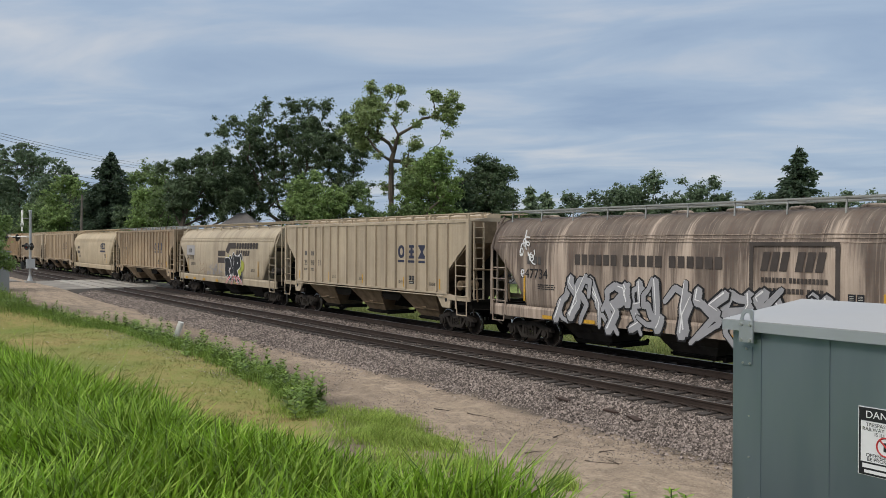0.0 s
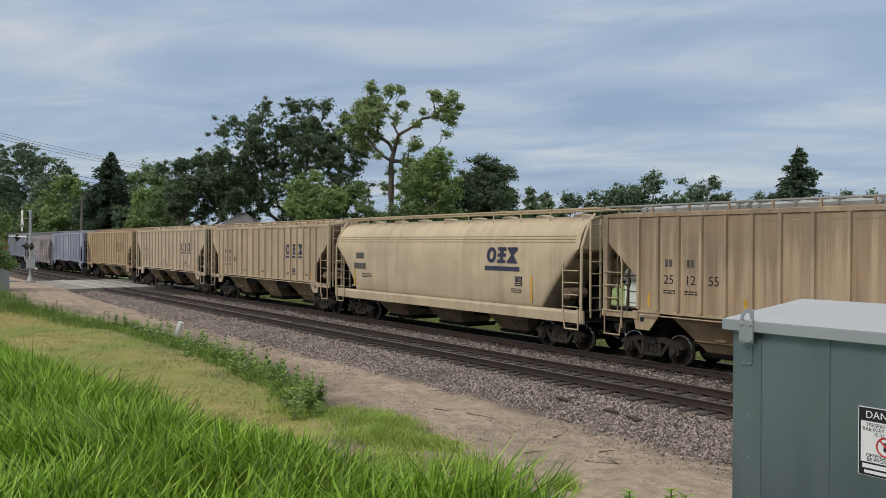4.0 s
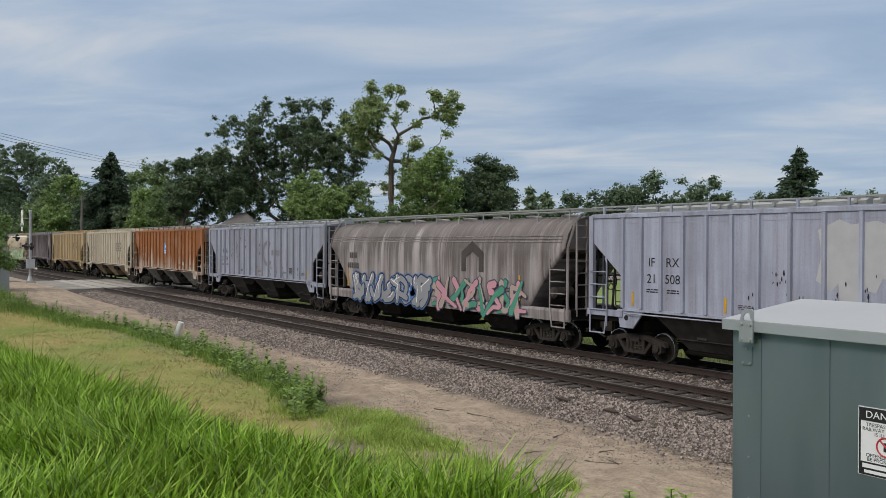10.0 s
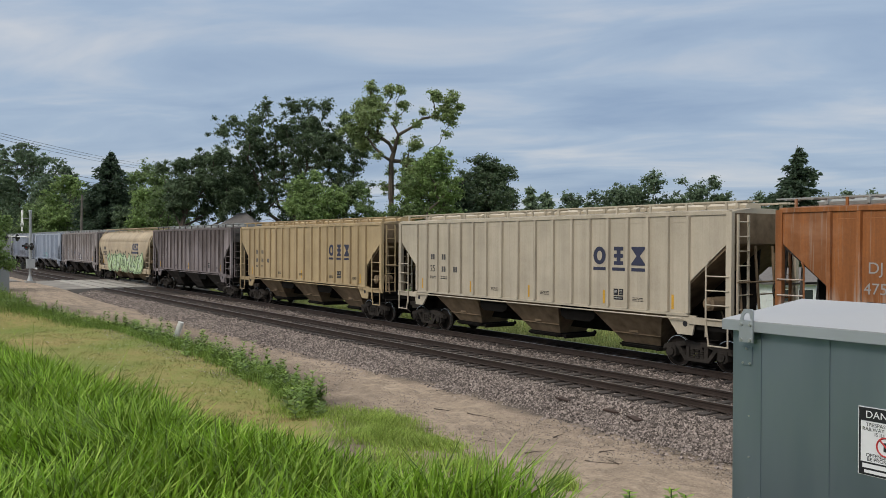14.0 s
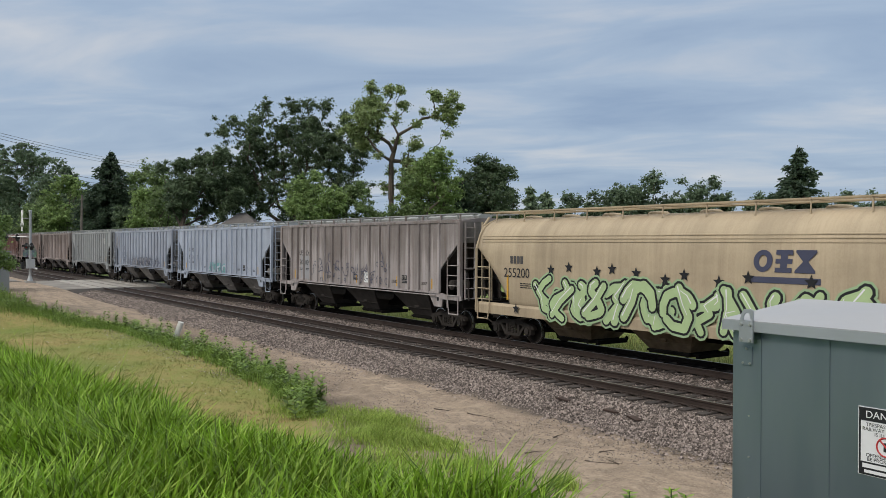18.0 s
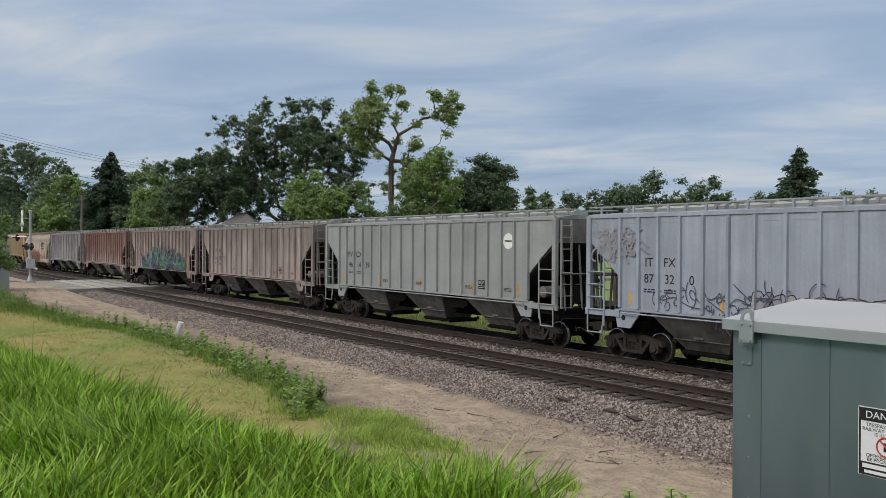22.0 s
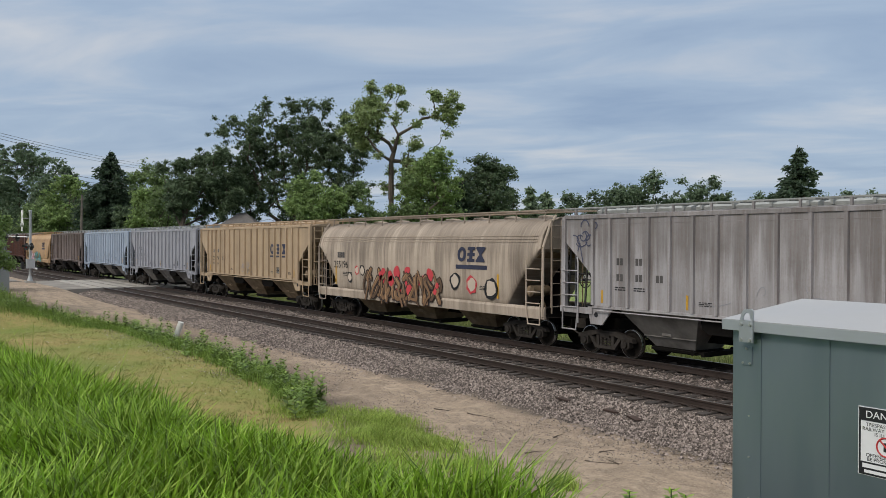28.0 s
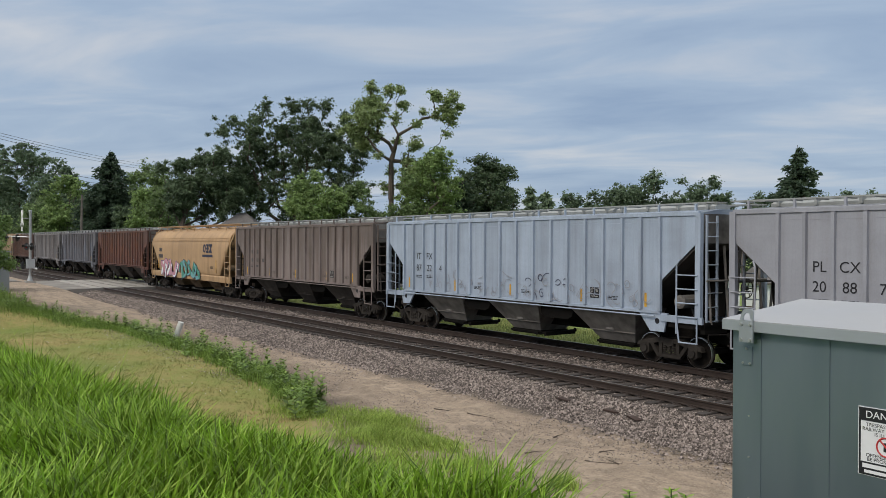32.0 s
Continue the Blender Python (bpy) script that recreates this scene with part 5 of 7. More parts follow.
def build_grass():
    g = np.random.default_rng(5)
    # the bank in front of the camera
    pts = []
    while len(pts) < 112000:
        x, u = -1.6 - 35 * g.uniform() ** 1.7, g.uniform(-2.6, 2.2)
        y = -18.9 + skew(x) + u
        if u > 1.0 and g.uniform() < 0.5:
            continue
        if (Vector((x, y)) - Vector((0, -20.95))).length < 1.6:
            continue
        if x > -3.1 and y > max(-19.3, -18.0 - 1.5 * (x + 3.1)):
            continue
        pts.append((x, y))
    for _ in range(9000):
        pts.insert(0, (g.uniform(-3.2, 9.0), g.uniform(-25.0, -20.0)))
    pts = np.array([p for p in pts if math.hypot(p[0], p[1] + 20.95) > 0.7])
    blades("bank_grass", pts[:118500], 0.35, 0.0095, (0.11, -0.03, 0), M_BLADE, 1, "tall fresh green grass on the bank", bend=0.75, near=1.04)
    blades("seeding_grass", pts[118500:119700][pts[118500:119700, 0] < -8], 0.66, 0.005, (0.16, -0.02, 0), M_BLADE, 2, "taller grass stems with pale tips", bend=0.7)
    # mown lawn
    n = 42000
    x = -18 - 44 * g.uniform(size=n) ** 1.2
    y = np.array([verge(a) for a in x]) - 0.1 - 6.0 * g.uniform(size=n) ** 1.1
    blades("lawn_turf", np.stack([x, y], 1), 0.07, 0.012, (0, 0, 0), M_TURF, 3, "short patchy half-dry mown lawn", bend=1.2)
    # green belt of weeds between lawn and dirt track
    n = 26000
    x = -20.6 - 43 * g.uniform(size=n) ** 1.1
    y = np.array([verge(a) for a in x]) + g.normal(size=n) * np.where(x < -42, 0.55, 0.3)
    blades("verge_grass", np.stack([x, y], 1), 0.34, 0.009, (0.05, 0, 0), M_WEED, 4, "uncut verge grass along the dirt track", bend=0.8)
    # tufts on the dirt
    pts = []
    for cx, cy, r, m in ((-15.5, -11.6, 1.2, 6500), (-17.2, -11.0, 1.0, 3600), (-14.6, -10.9, 0.6, 1200), (-12.6, -11.6, 0.7, 1500), (-10.6, -11.0, 0.22, 500), (-14.0, -11.1, 0.5, 600), (-13.6, -12.5, 0.7, 1500), (-19.0, -11.8, 0.9, 2200), (-11.6, -12.0, 0.6, 900)):
        pts += [(cx + g.normal() * r * 0.6, cy + g.normal() * r * 0.45) for _ in range(m)]
    blades("dirt_tufts", np.array(pts), 0.20, 0.006, (0.03, 0, 0), blade_mat("tuft_blades", (0.33, 0.46, 0.085, 1), 0.4), 5, "grass tufts on the bare dirt", bend=0.9)
    # long grass beyond the train
    n = 30000
    x = -8 - 62 * g.uniform(size=n)
    y = 3.6 + 5.5 * g.uniform(size=n) ** 1.3
    blades("far_side_grass", np.stack([x, y], 1), 0.42, 0.014, (0, 0, 0), M_FIELD, 6, "pale long grass on the far side of the track", bend=0.5)


def build_weeds():
    """Broad-leaved weeds: stems with leaves in whorls; each a plant of its own."""
    g = np.random.default_rng(8)

    def plant(h, leaves, size):
        pts = []
        for i in range(leaves):
            f = (i + 1) / leaves
            a = i * 2.4
            r = size * (1.15 - 0.6 * f)
            c = np.array([0, 0, h * f])
            d = np.array([math.cos(a), math.sin(a), g.uniform(0.1, 0.6)])
            w = np.array([-math.sin(a), math.cos(a), 0]) * r * 0.28
            pts.append(np.stack([c, c + d * r * 0.5 + w, c + d * r, c + d * r * 0.5 - w]))
        return pts

    M_STEM = plain("green_stem", (0.10, 0.15, 0.05, 1), 0.7)
    protos = []
    for k in range(5):
        h = 0.42 + 0.12 * k
        t = thing("weed", "leafy green broadleaf weed on the verge", "weed", "weeds along the verge", at=(0, 0, 0))
        part("stem", lambda bm: tube(bm, (0, 0, -0.05), (0, 0, h), 0.009, 5, 0.004), M_STEM, t)
        quads("leaves", np.array(plant(h, 30, 0.24)), M_WEED, t)
        protos.append(t)
    places = []
    for i in range(190):
        x = -18 - 52 * g.uniform() ** 1.2
        y = verge(x) + g.normal() * 0.35
        places.append((x, y))
    for i in range(13):
        places.append((-27 + g.normal() * 1.6, -10.4 + g.normal() * 0.35))
    for i, (x, y) in enumerate(places):
        m = pose(x, y, level(x, y) - 0.02 - 0.18 * g.uniform(), g.normal() * 6, g.normal() * 6, g.uniform(0, 360))
        if i < 5:
            protos[i].matrix_basis = m
        else:
            copy_thing(protos[i % 5], m)
    # three young goldenrod shoots close to the case
    for x, y, top in ((-3.18, -17.47, 2.265), (-3.05, -17.28, 2.275), (-3.0, -17.22, 2.25)):
        h = top - level(x, y)
        t = thing("young_shoot", "young upright shoot with bright green leaf whorls", "weed", "shoots beside the case", at=(x, y, level(x, y)))
        part("stem", lambda bm: tube(bm, (0, 0, -0.05), (0, 0, h), 0.007, 5, 0.004), M_STEM, t)
        quads("leaves", np.array(plant(h, 150, 0.095)), blade_mat("bright_shoot_leaves", (0.25, 0.39, 0.05, 1)), t)


def build_stones():
    """Ballast: loose angular stones on shoulder, cribs and between the tracks."""
    g = np.random.default_rng(9)
    k = Nodes("granite_ballast", 0.9, 0.0, 0.2)
    gg = k.n.new("ShaderNodeNewGeometry")
    fine = k.noise(k.coords((1, 1, 1), False), 60, 3)
    c = k.mix(k.math("POWER", gg.outputs["Random Per Island"], 1.5), (0.034, 0.028, 0.025, 1), (0.41, 0.345, 0.31, 1))
    k.color(k.mix(k.math("MULTIPLY", k.ramp(fine, 0.4, 0.7), 0.35), c, (0.14, 0.11, 0.095, 1)))
    n1, n2, n3 = 70000, 40000, 18000
    x = np.concatenate([-9 - 62 * g.uniform(size=n1) ** 1.75, -9 - 52 * g.uniform(size=n2) ** 1.5, -9 - 34 * g.uniform(size=n3) ** 1.5])
    y = np.concatenate([-7.3 + 2.1 * g.uniform(size=n1) + 0.3 * g.normal(size=n1) * (g.uniform(size=n1) < 0.25), -5.3 + 4.6 * g.uniform(size=n2), -11.8 + 4.9 * g.uniform(size=n3)])
    far = np.clip((-x - 9) / 50, 0, 1)
    r = np.concatenate([g.uniform(0.015, 0.036, n1), g.uniform(0.015, 0.034, n2), g.uniform(0.006, 0.014, n3)]) * (1 + 0.7 * far)
    n = n1 + n2 + n3
    zz = np.array([level(a, b) for a, b in zip(x, y)]) - r * 0.15
    onrail = np.minimum.reduce([np.abs(y - yy) for yy in (NEAR_Y - 0.7525, NEAR_Y + 0.7525, -0.7525)]) < 0.10
    r[onrail] *= 0.3
    # the ends of the timber ties stand clear of the stones
    zz[np.abs(y - NEAR_Y + 1.05) < 0.4] -= 0.02
    zz[np.abs(y - NEAR_Y) < 0.65] -= 0.012
    # broken stone: a crooked four-cornered foot and a slanting ridge on top
    form = np.array([(1, 0.75, 0), (-1, 0.8, 0), (-1, -0.75, 0), (1, -0.8, 0), (0.45, 0.1, 1.15), (-0.4, -0.1, 0.95)], float)
    v = form[None] * r[:, None, None] * g.uniform(0.7, 1.25, (n, 6, 1)) + g.normal(size=(n, 6, 3)) * r[:, None, None] * 0.24
    a = g.uniform(0, 6.28, n)
    ca, sa = np.cos(a)[:, None], np.sin(a)[:, None]
    vx, vy = v[..., 0] * ca - v[..., 1] * sa, v[..., 0] * sa + v[..., 1] * ca
    v = np.stack([vx + x[:, None], vy + y[:, None], v[..., 2] + zz[:, None]], -1)
    tri = np.array([(0, 1, 5), (0, 5, 4), (1, 2, 5), (2, 3, 4), (2, 4, 5), (3, 0, 4)])
    f = (np.arange(n)[:, None, None] * 6 + tri[None]).reshape(-1)
    me = bpy.data.meshes.new("ballast_stones")
    me.vertices.add(n * 6)
    me.vertices.foreach_set("co", v.astype(np.float32).ravel())
    me.loops.add(len(f))
    me.loops.foreach_set("vertex_index", f.astype(np.int32))
    me.polygons.add(len(f) // 3)
    me.polygons.foreach_set("loop_start", np.arange(0, len(f), 3, dtype=np.int32))
    me.update(calc_edges=True)
    me.materials.append(k.m)
    tagged(put("ballast_stones", me), "grey-brown crushed stone ballast along the rails", "ballast", kind="stuff")


build_grass()
build_weeds()
build_stones()


# ---------------------------------------------------------------- painted marks on the cars
def flat_mesh(name, polys, mats, depth=0.004):
    """Thin painted shapes standing on a car's side; polys: (points in x and z, material index, layer)."""
    bm = bmesh.new()
    for k, (pts, mi, layer) in enumerate(polys):
        y = -layer * depth - k * 0.00012
        f = bm.faces.new([bm.verts.new((x, y, z)) for x, z in pts])
        f.material_index = mi
        if f.normal.y > 0:
            f.normal_flip()
    me = bpy.data.meshes.new(name)
    bm.to_mesh(me)
    bm.free()
    for m in mats:
        me.materials.append(m)
    return me


def rect(x0, x1, z0, z1):
    return [(x0, z0), (x1, z0), (x1, z1), (x0, z1)]


def panel(i):
    return (RIBS[i] + RIBS[i + 1]) / 2


M_FADED = plain("faded_stencil_paint", (0.075, 0.07, 0.068, 1), 0.7, 0.0, 0.4, 6, 0.0)
M_FADED_WHITE = plain("faded_white_stencil", (0.4, 0.39, 0.36, 1), 0.7, 0.0, 0.2, 6, 0.0)
SIDE_Y = -1.524      # just proud of a ribbed car's sheet
OVAL_Y = -1.612      # just proud of a rounded car's side


def emblem_polys(k, x, w, z0, z1, slant=0.0):
    """Plain emblem shapes: an oval ring, a block with two slots, and an hourglass."""
    zc, h = (z0 + z1) / 2, (z1 - z0) / 2
    at = lambda a, b: (x + a * w + slant * (b * h + h), zc + b * h)
    if k == 0:
        n = 20
        ring = lambda i, q: at(q * math.cos(2 * math.pi * i / n), (q + 0.12 * (q < 1)) * math.sin(2 * math.pi * i / n))
        halves = (range(0, n // 2 + 1), range(n // 2, n + 1))
        return [([ring(i, 1.0) for i in q] + [ring(i, 0.42) for i in reversed(q)], 0, 1) for q in halves]
    if k == 1:
        arm = [(0.85, 1.0), (0.85, 0.58), (0.35, 0.58), (0.35, 0.21), (0.85, 0.21), (0.85, -0.21), (0.35, -0.21), (0.35, -0.58), (0.85, -0.58), (0.85, -1.0)]
        return [([at(a, b) for a, b in arm] + [at(-a, b) for a, b in reversed(arm)], 0, 1)]
    return [([at(a, b) for a, b in ((-1, 1), (1, 1), (1, 0.8), (0.25, 0), (1, -0.8), (1, -1), (-1, -1), (-1, -0.8), (-0.25, 0), (-1, 0.8))], 0, 1)]


def logo_ribbed(car, mat):
    """Three emblem shapes, each on its own sheet and underlined."""
    for k, i in enumerate((12, 13, 14)):
        x = panel(i)
        polys = emblem_polys(k, x, 0.27 if k != 1 else 0.23, 2.98, 3.55) + [(rect(x - 0.27, x + 0.27, 2.80, 2.90), 0, 1)]
        put("emblem_block", flat_mesh("emblem_block", polys, [mat]), car, (0, SIDE_Y, 0), None, "navy painted emblem block")


def logo_oval(car, x0, mat):
    for k in range(3):
        polys = emblem_polys(k, x0 + 0.32 + k * 0.6, 0.28, 2.92, 3.5, 0.1)
        put("emblem_block", flat_mesh("emblem_block", polys, [mat]), car, (0, OVAL_Y, 0), None, "dark painted emblem block")
    put("emblem_bar", flat_mesh("emblem_bar", [(rect(x0 - 0.05, x0 + 1.95, 2.64, 2.80), 0, 1)], [mat]), car, (0, OVAL_Y, 0))


def bars(car, x, z, n, w, mat, y, h=0.035, gap=0.07, seed=1):
    g = random.Random(seed * 13 + int(x * 10))
    polys = []
    for i in range(n):
        a = x
        while a < x + w - 0.05:
            b = min(x + w, a + g.uniform(0.06, 0.2))
            polys.append((rect(a, b, z - i * gap, z - i * gap + h), 0, 1))
            a = b + 0.03
    put("stencil_lines", flat_mesh("stencil_lines", polys, [mat]), car, (0, y, 0))


def strips(car, spots, y, z0=1.75, h=0.42, w=0.085, mat=None):
    for x in spots:
        put("reflector_strip", flat_mesh("reflector_strip", [(rect(x - w / 2, x + w / 2, z0, z0 + h), 0, 1)], [mat or M_YELLOW]), car, (0, y, 0), None, "yellow reflective strip")


def plate_box(car, x, z, y):
    polys = [(rect(x - 0.2, x - 0.01, z - 0.04, z + 0.16), 0, 1), (rect(x + 0.02, x + 0.2, z - 0.04, z + 0.16), 0, 1), (rect(x - 0.2, x + 0.2, z - 0.18, z - 0.07), 0, 1)]
    polys += [(rect(x + a, x + a + 0.11, b, b + 0.014), 1, 2) for a in (-0.17, 0.05) for b in (z + 0.02, z + 0.06, z + 0.10)] + [(rect(x - 0.17, x + 0.15, z - 0.135, z - 0.115), 1, 2)]
    put("consolidated_stencil", flat_mesh("consolidated_stencil", polys, [M_BLACK, M_FADED_WHITE]), car, (0, y, 0), None, "black stencil plate with pale lines")


def marks(car, texts, x, y, mat, size=0.27, z=3.08, gap=0.5, first=None):
    """Rows of lettering; on a ribbed car each row is broken over the panels from the first."""
    for r, row in enumerate(texts):
        for i, word in enumerate(row):
            if not word:
                continue
            xx = panel(first + i) if first is not None else x
            if word[0] == "#":
                n = len(word)
                w = 0.42 * size
                polys = [(rect(xx + (k - (n - 1) / 2) * w * 1.3 - w / 2, xx + (k - (n - 1) / 2) * w * 1.3 + w / 2, z - r * gap - size * 0.4, z - r * gap + size * 0.4), 0, 1) for k in range(n)]
                for k, pl in enumerate(polys):
                    put("mark_bar", flat_mesh("mark_bar", [pl], [M_FADED]), car, (0, y, 0))
            else:
                lettering(word, size, car, xx, y - 0.005, z - r * gap, mat)


def star(cx, cz, r, n, g, spike=0.5, sx=1.0):
    pts = []
    for i in range(n):
        a = 2 * math.pi * i / n + g.uniform(-0.25, 0.25) / n
        q = r * (g.uniform(0.82, 1.12) if i % 2 else g.uniform(spike, spike + 0.25))
        pts.append((cx + sx * q * math.cos(a), cz + q * math.sin(a)))
    return pts


# strokes in a unit box, as runs of points: bows, waves, hooks, slanted bars
BOW = [(0.5 + 0.5 * math.cos(q * math.pi / 6), 0.5 + 0.5 * math.sin(q * math.pi / 6)) for q in range(1, 8)]
WAVE = [(0.5 + 0.34 * math.sin(q * math.pi / 4 + 0.6), 1.05 - q / 7.3) for q in range(9)]
HOOK = [(0.2, 1.05), (0.3, 0.55), (0.25, 0.2), (0.5, -0.02), (0.85, 0.12), (1.0, 0.4)]
SLASH = [(0.15, -0.05), (0.45, 0.5), (0.6, 1.08)]
BOLT = [(0.1, 1.05), (0.5, 0.62), (0.32, 0.45), (0.85, -0.05)]
STROKES = (BOW, WAVE, HOOK, SLASH, BOLT)


def wild(g):
    """Two or three strokes thrown over one another, turned and mirrored at will; they spell nothing."""
    out = []
    for run in g.sample(STROKES, g.choice((2, 2, 3))):
        t, mx, mz = g.uniform(-0.5, 0.5), g.choice((-1, 1)), g.choice((-1, 1))
        c, n = math.cos(t), math.sin(t)
        pts = [((x - 0.5) * mx, (z - 0.5) * mz) for x, z in run]
        out.append([(0.5 + (x * c - z * n) * 1.0, 0.5 + max(-0.55, min(0.55, x * n * 0.8 + z * c))) for x, z in pts])
    return out


def stroke_polys(run, r, mi, layer, taper=0.0, corners=7):
    """A run of points as a thick line with round joints; taper: how much it narrows to its end."""
    out, n = [], len(run) - 1
    wid = [r * (1 - taper * i / n) for i in range(n + 1)]
    for i in range(n):
        (ax, az), (bx, bz) = run[i], run[i + 1]
        d = math.hypot(bx - ax, bz - az) or 1e-6
        px, pz = -(bz - az) / d, (bx - ax) / d
        out.append(([(ax + px * wid[i], az + pz * wid[i]), (ax - px * wid[i], az - pz * wid[i]), (bx - px * wid[i + 1], bz - pz * wid[i + 1]), (bx + px * wid[i + 1], bz + pz * wid[i + 1])], mi, layer))
    for i in range(n + 1):
        out.append(([(run[i][0] + wid[i] * math.cos(2 * math.pi * q / corners + 0.4), run[i][1] + wid[i] * math.sin(2 * math.pi * q / corners + 0.4)) for q in range(corners)], mi, layer))
    return out


def over_ribs(car, me, mats, y, xs):
    """The painted shape goes on over the ribs that it crosses."""
    for x in RIBS:
        if min(xs) < x + 0.03 and max(xs) > x - 0.03:
            bm = bmesh.new()
            bm.from_mesh(me)
            for sgn in (-1, 1):
                bmesh.ops.bisect_plane(bm, geom=bm.verts[:] + bm.edges[:] + bm.faces[:], plane_co=(x + sgn * 0.044, 0, 0), plane_no=(sgn, 0, 0), clear_outer=True)
            if len(bm.faces):
                m2 = bpy.data.meshes.new("graffiti_on_rib")
                bm.to_mesh(m2)
                for m in mats:
                    m2.materials.append(m)
                put("graffiti_on_rib", m2, car, (0, y - 0.09, 0))
            bm.free()


def graffiti(car, y, x0, x1, z0, z1, n, fills, line, seed, glow=None, label="spray-painted graffiti", clouds=0, on_ribs=False, thick=0.05, fat=0.2, halo=True, sharp=False, shine=None):
    """Overlapping made-up figures in fat outlined strokes, each figure a part of its own."""
    g = random.Random(seed)
    w, h = (x1 - x0) / n, z1 - z0
    mats = [line] + list(fills) + ([shine] if shine else []) + ([glow] if glow else [])
    gi, si = len(mats) - 1, len(fills) + 1
    pieces = []
    for i in range(clouds):
        pieces.append(("painted_cloud", [(star(g.uniform(x0, x1), g.uniform(z0 + 0.3 * h, z1 + 0.05 * h), g.uniform(0.1, 0.24) * h, 13, g, 0.8), gi, 1)]))
    for i in range(n):
        pick = wild(g)
        hh, ww = h * g.uniform(0.7, 0.84), w * g.uniform(1.1, 1.4)
        bx, bz = x0 + i * w - 0.12 * w + g.uniform(-0.1, 0.1) * w, z0 + h * 0.1 + g.uniform(-0.04, 0.06) * h
        lean, kink = g.uniform(-0.05, 0.22) * w, 0.11 if sharp else 0.03
        r = fat * w * g.uniform(0.85, 1.1)
        runs = []
        for run in pick:
            pts = [(bx + (q[0] + g.uniform(-kink, kink)) * ww + lean * q[1], bz + (q[1] + g.uniform(-kink, kink)) * hh) for q in run]
            if sharp:
                (ax, az), (cx, cz) = pts[-2], pts[-1]
                pts[-1] = (cx + (cx - ax) * 0.28, cz + (cz - az) * 0.22)
            runs.append(pts)
        tp, cn = (0.55, 5) if sharp else (0.12, 9)
        polys = []
        if glow and halo:
            for run in runs:
                polys += stroke_polys(run, r + thick * 1.8, gi, 0, tp * 0.5, cn)
        for run in runs:
            polys += stroke_polys(run, r + thick, 0, 0.5, tp, cn)
        for k, run in enumerate(runs):
            polys += stroke_polys(run, r, 1 + (i + k) % len(fills), 1.0, tp, cn)
        for run in runs:
            if shine:
                polys += stroke_polys([(a_ - r * 0.35, b_ + r * 0.4) for a_, b_ in run[:3]], r * 0.16, si, 1.6, 0.6, 5)
        pieces.append(("graffiti_figure", polys))
    for k, (nm, polys) in enumerate(pieces):
        me = flat_mesh(nm, polys, mats, 0.005)
        yy = y - 0.018 * (k % 2) - (0.001 if nm == "painted_cloud" else 0.006)
        put(nm, me, car, (0, yy, 0), None, label)
        if on_ribs:
            over_ribs(car, me, mats, yy, [p[0] for pl in polys for p in pl[0]])


def plume(car, y, x0, x1, z0, z1, n, mats, line, seed):
    """A dome of curved, pointed blades sprayed one over the other, each a part of its own."""
    g = random.Random(seed)
    xc, half = (x0 + x1) / 2, (x1 - x0) / 2
    for k in range(n):
        u = g.uniform(-1, 1)
        top = z0 + (z1 - z0) * (0.35 + 0.65 * max(0.0, 1 - abs(u) ** 1.8))
        x, z = xc + u * half * 0.93, g.uniform(z0 + 0.05, z0 + 0.6 * (top - z0))
        a = math.pi / 2 - u * 0.9 + g.uniform(-0.8, 0.8) if g.random() < 0.6 else g.choice((0.1, 3.0)) + g.uniform(-0.5, 0.5)
        l, turn_ = g.uniform(0.8, 1.9), g.uniform(-0.14, 0.14)
        run = [(x, z)]
        for q in range(6):
            x, z, a = x + l / 6 * math.cos(a), z + l / 6 * math.sin(a), a + turn_
            run.append((min(x1, max(x0, x)), min(top + 0.05, max(z0, z))))
        r = g.uniform(0.05, 0.115)
        m = g.choice(mats)
        me = flat_mesh("graffiti_blade", stroke_polys(run, r + 0.022, 0, 0, 0.9, 6) + stroke_polys(run, r, 1, 1, 0.95, 6), [line, m], 0.0015)
        yy = y - 0.0035 * (k % 9)
        put("graffiti_blade", me, car, (0, yy, 0), None, "curved sprayed blade stroke")


def scribble(car, y, x0, x1, z0, z1, mat, seed, strokes=14, t=0.022):
    """Thin loose scrawl of bent lines."""
    g = random.Random(seed)
    polys = []
    for i in range(strokes):
        x = x0 + (x1 - x0) * (i + g.uniform(0, 1)) / strokes
        z = g.uniform(z0, z1)
        a = g.uniform(0, 6.28)
        turn_ = g.uniform(-0.85, 0.85)
        for k in range(10):
            l = g.uniform(0.045, 0.09)
            nx, nz = x + l * math.cos(a), z + l * math.sin(a)
            px_, pz_ = -math.sin(a) * t / 2, math.cos(a) * t / 2
            polys.append(([(x - px_, z - pz_), (nx - px_, nz - pz_), (nx + px_, nz + pz_), (x + px_, z + pz_)], 0, 1 + 0.02 * k))
            x, z = nx, nz
            a += turn_ * g.uniform(0.3, 1.5)
    put("scrawl", flat_mesh("scrawl", polys, [mat]), car, (0, y, 0), None, "thin painted scrawl")


FLAKE = flat_mesh("paint_flake", [([(-0.6, -0.5), (0.12, -1.9), (0.55, -0.35), (0.3, 1.5), (-0.25, 1.7)], 0, 1)], [M_BLACK])


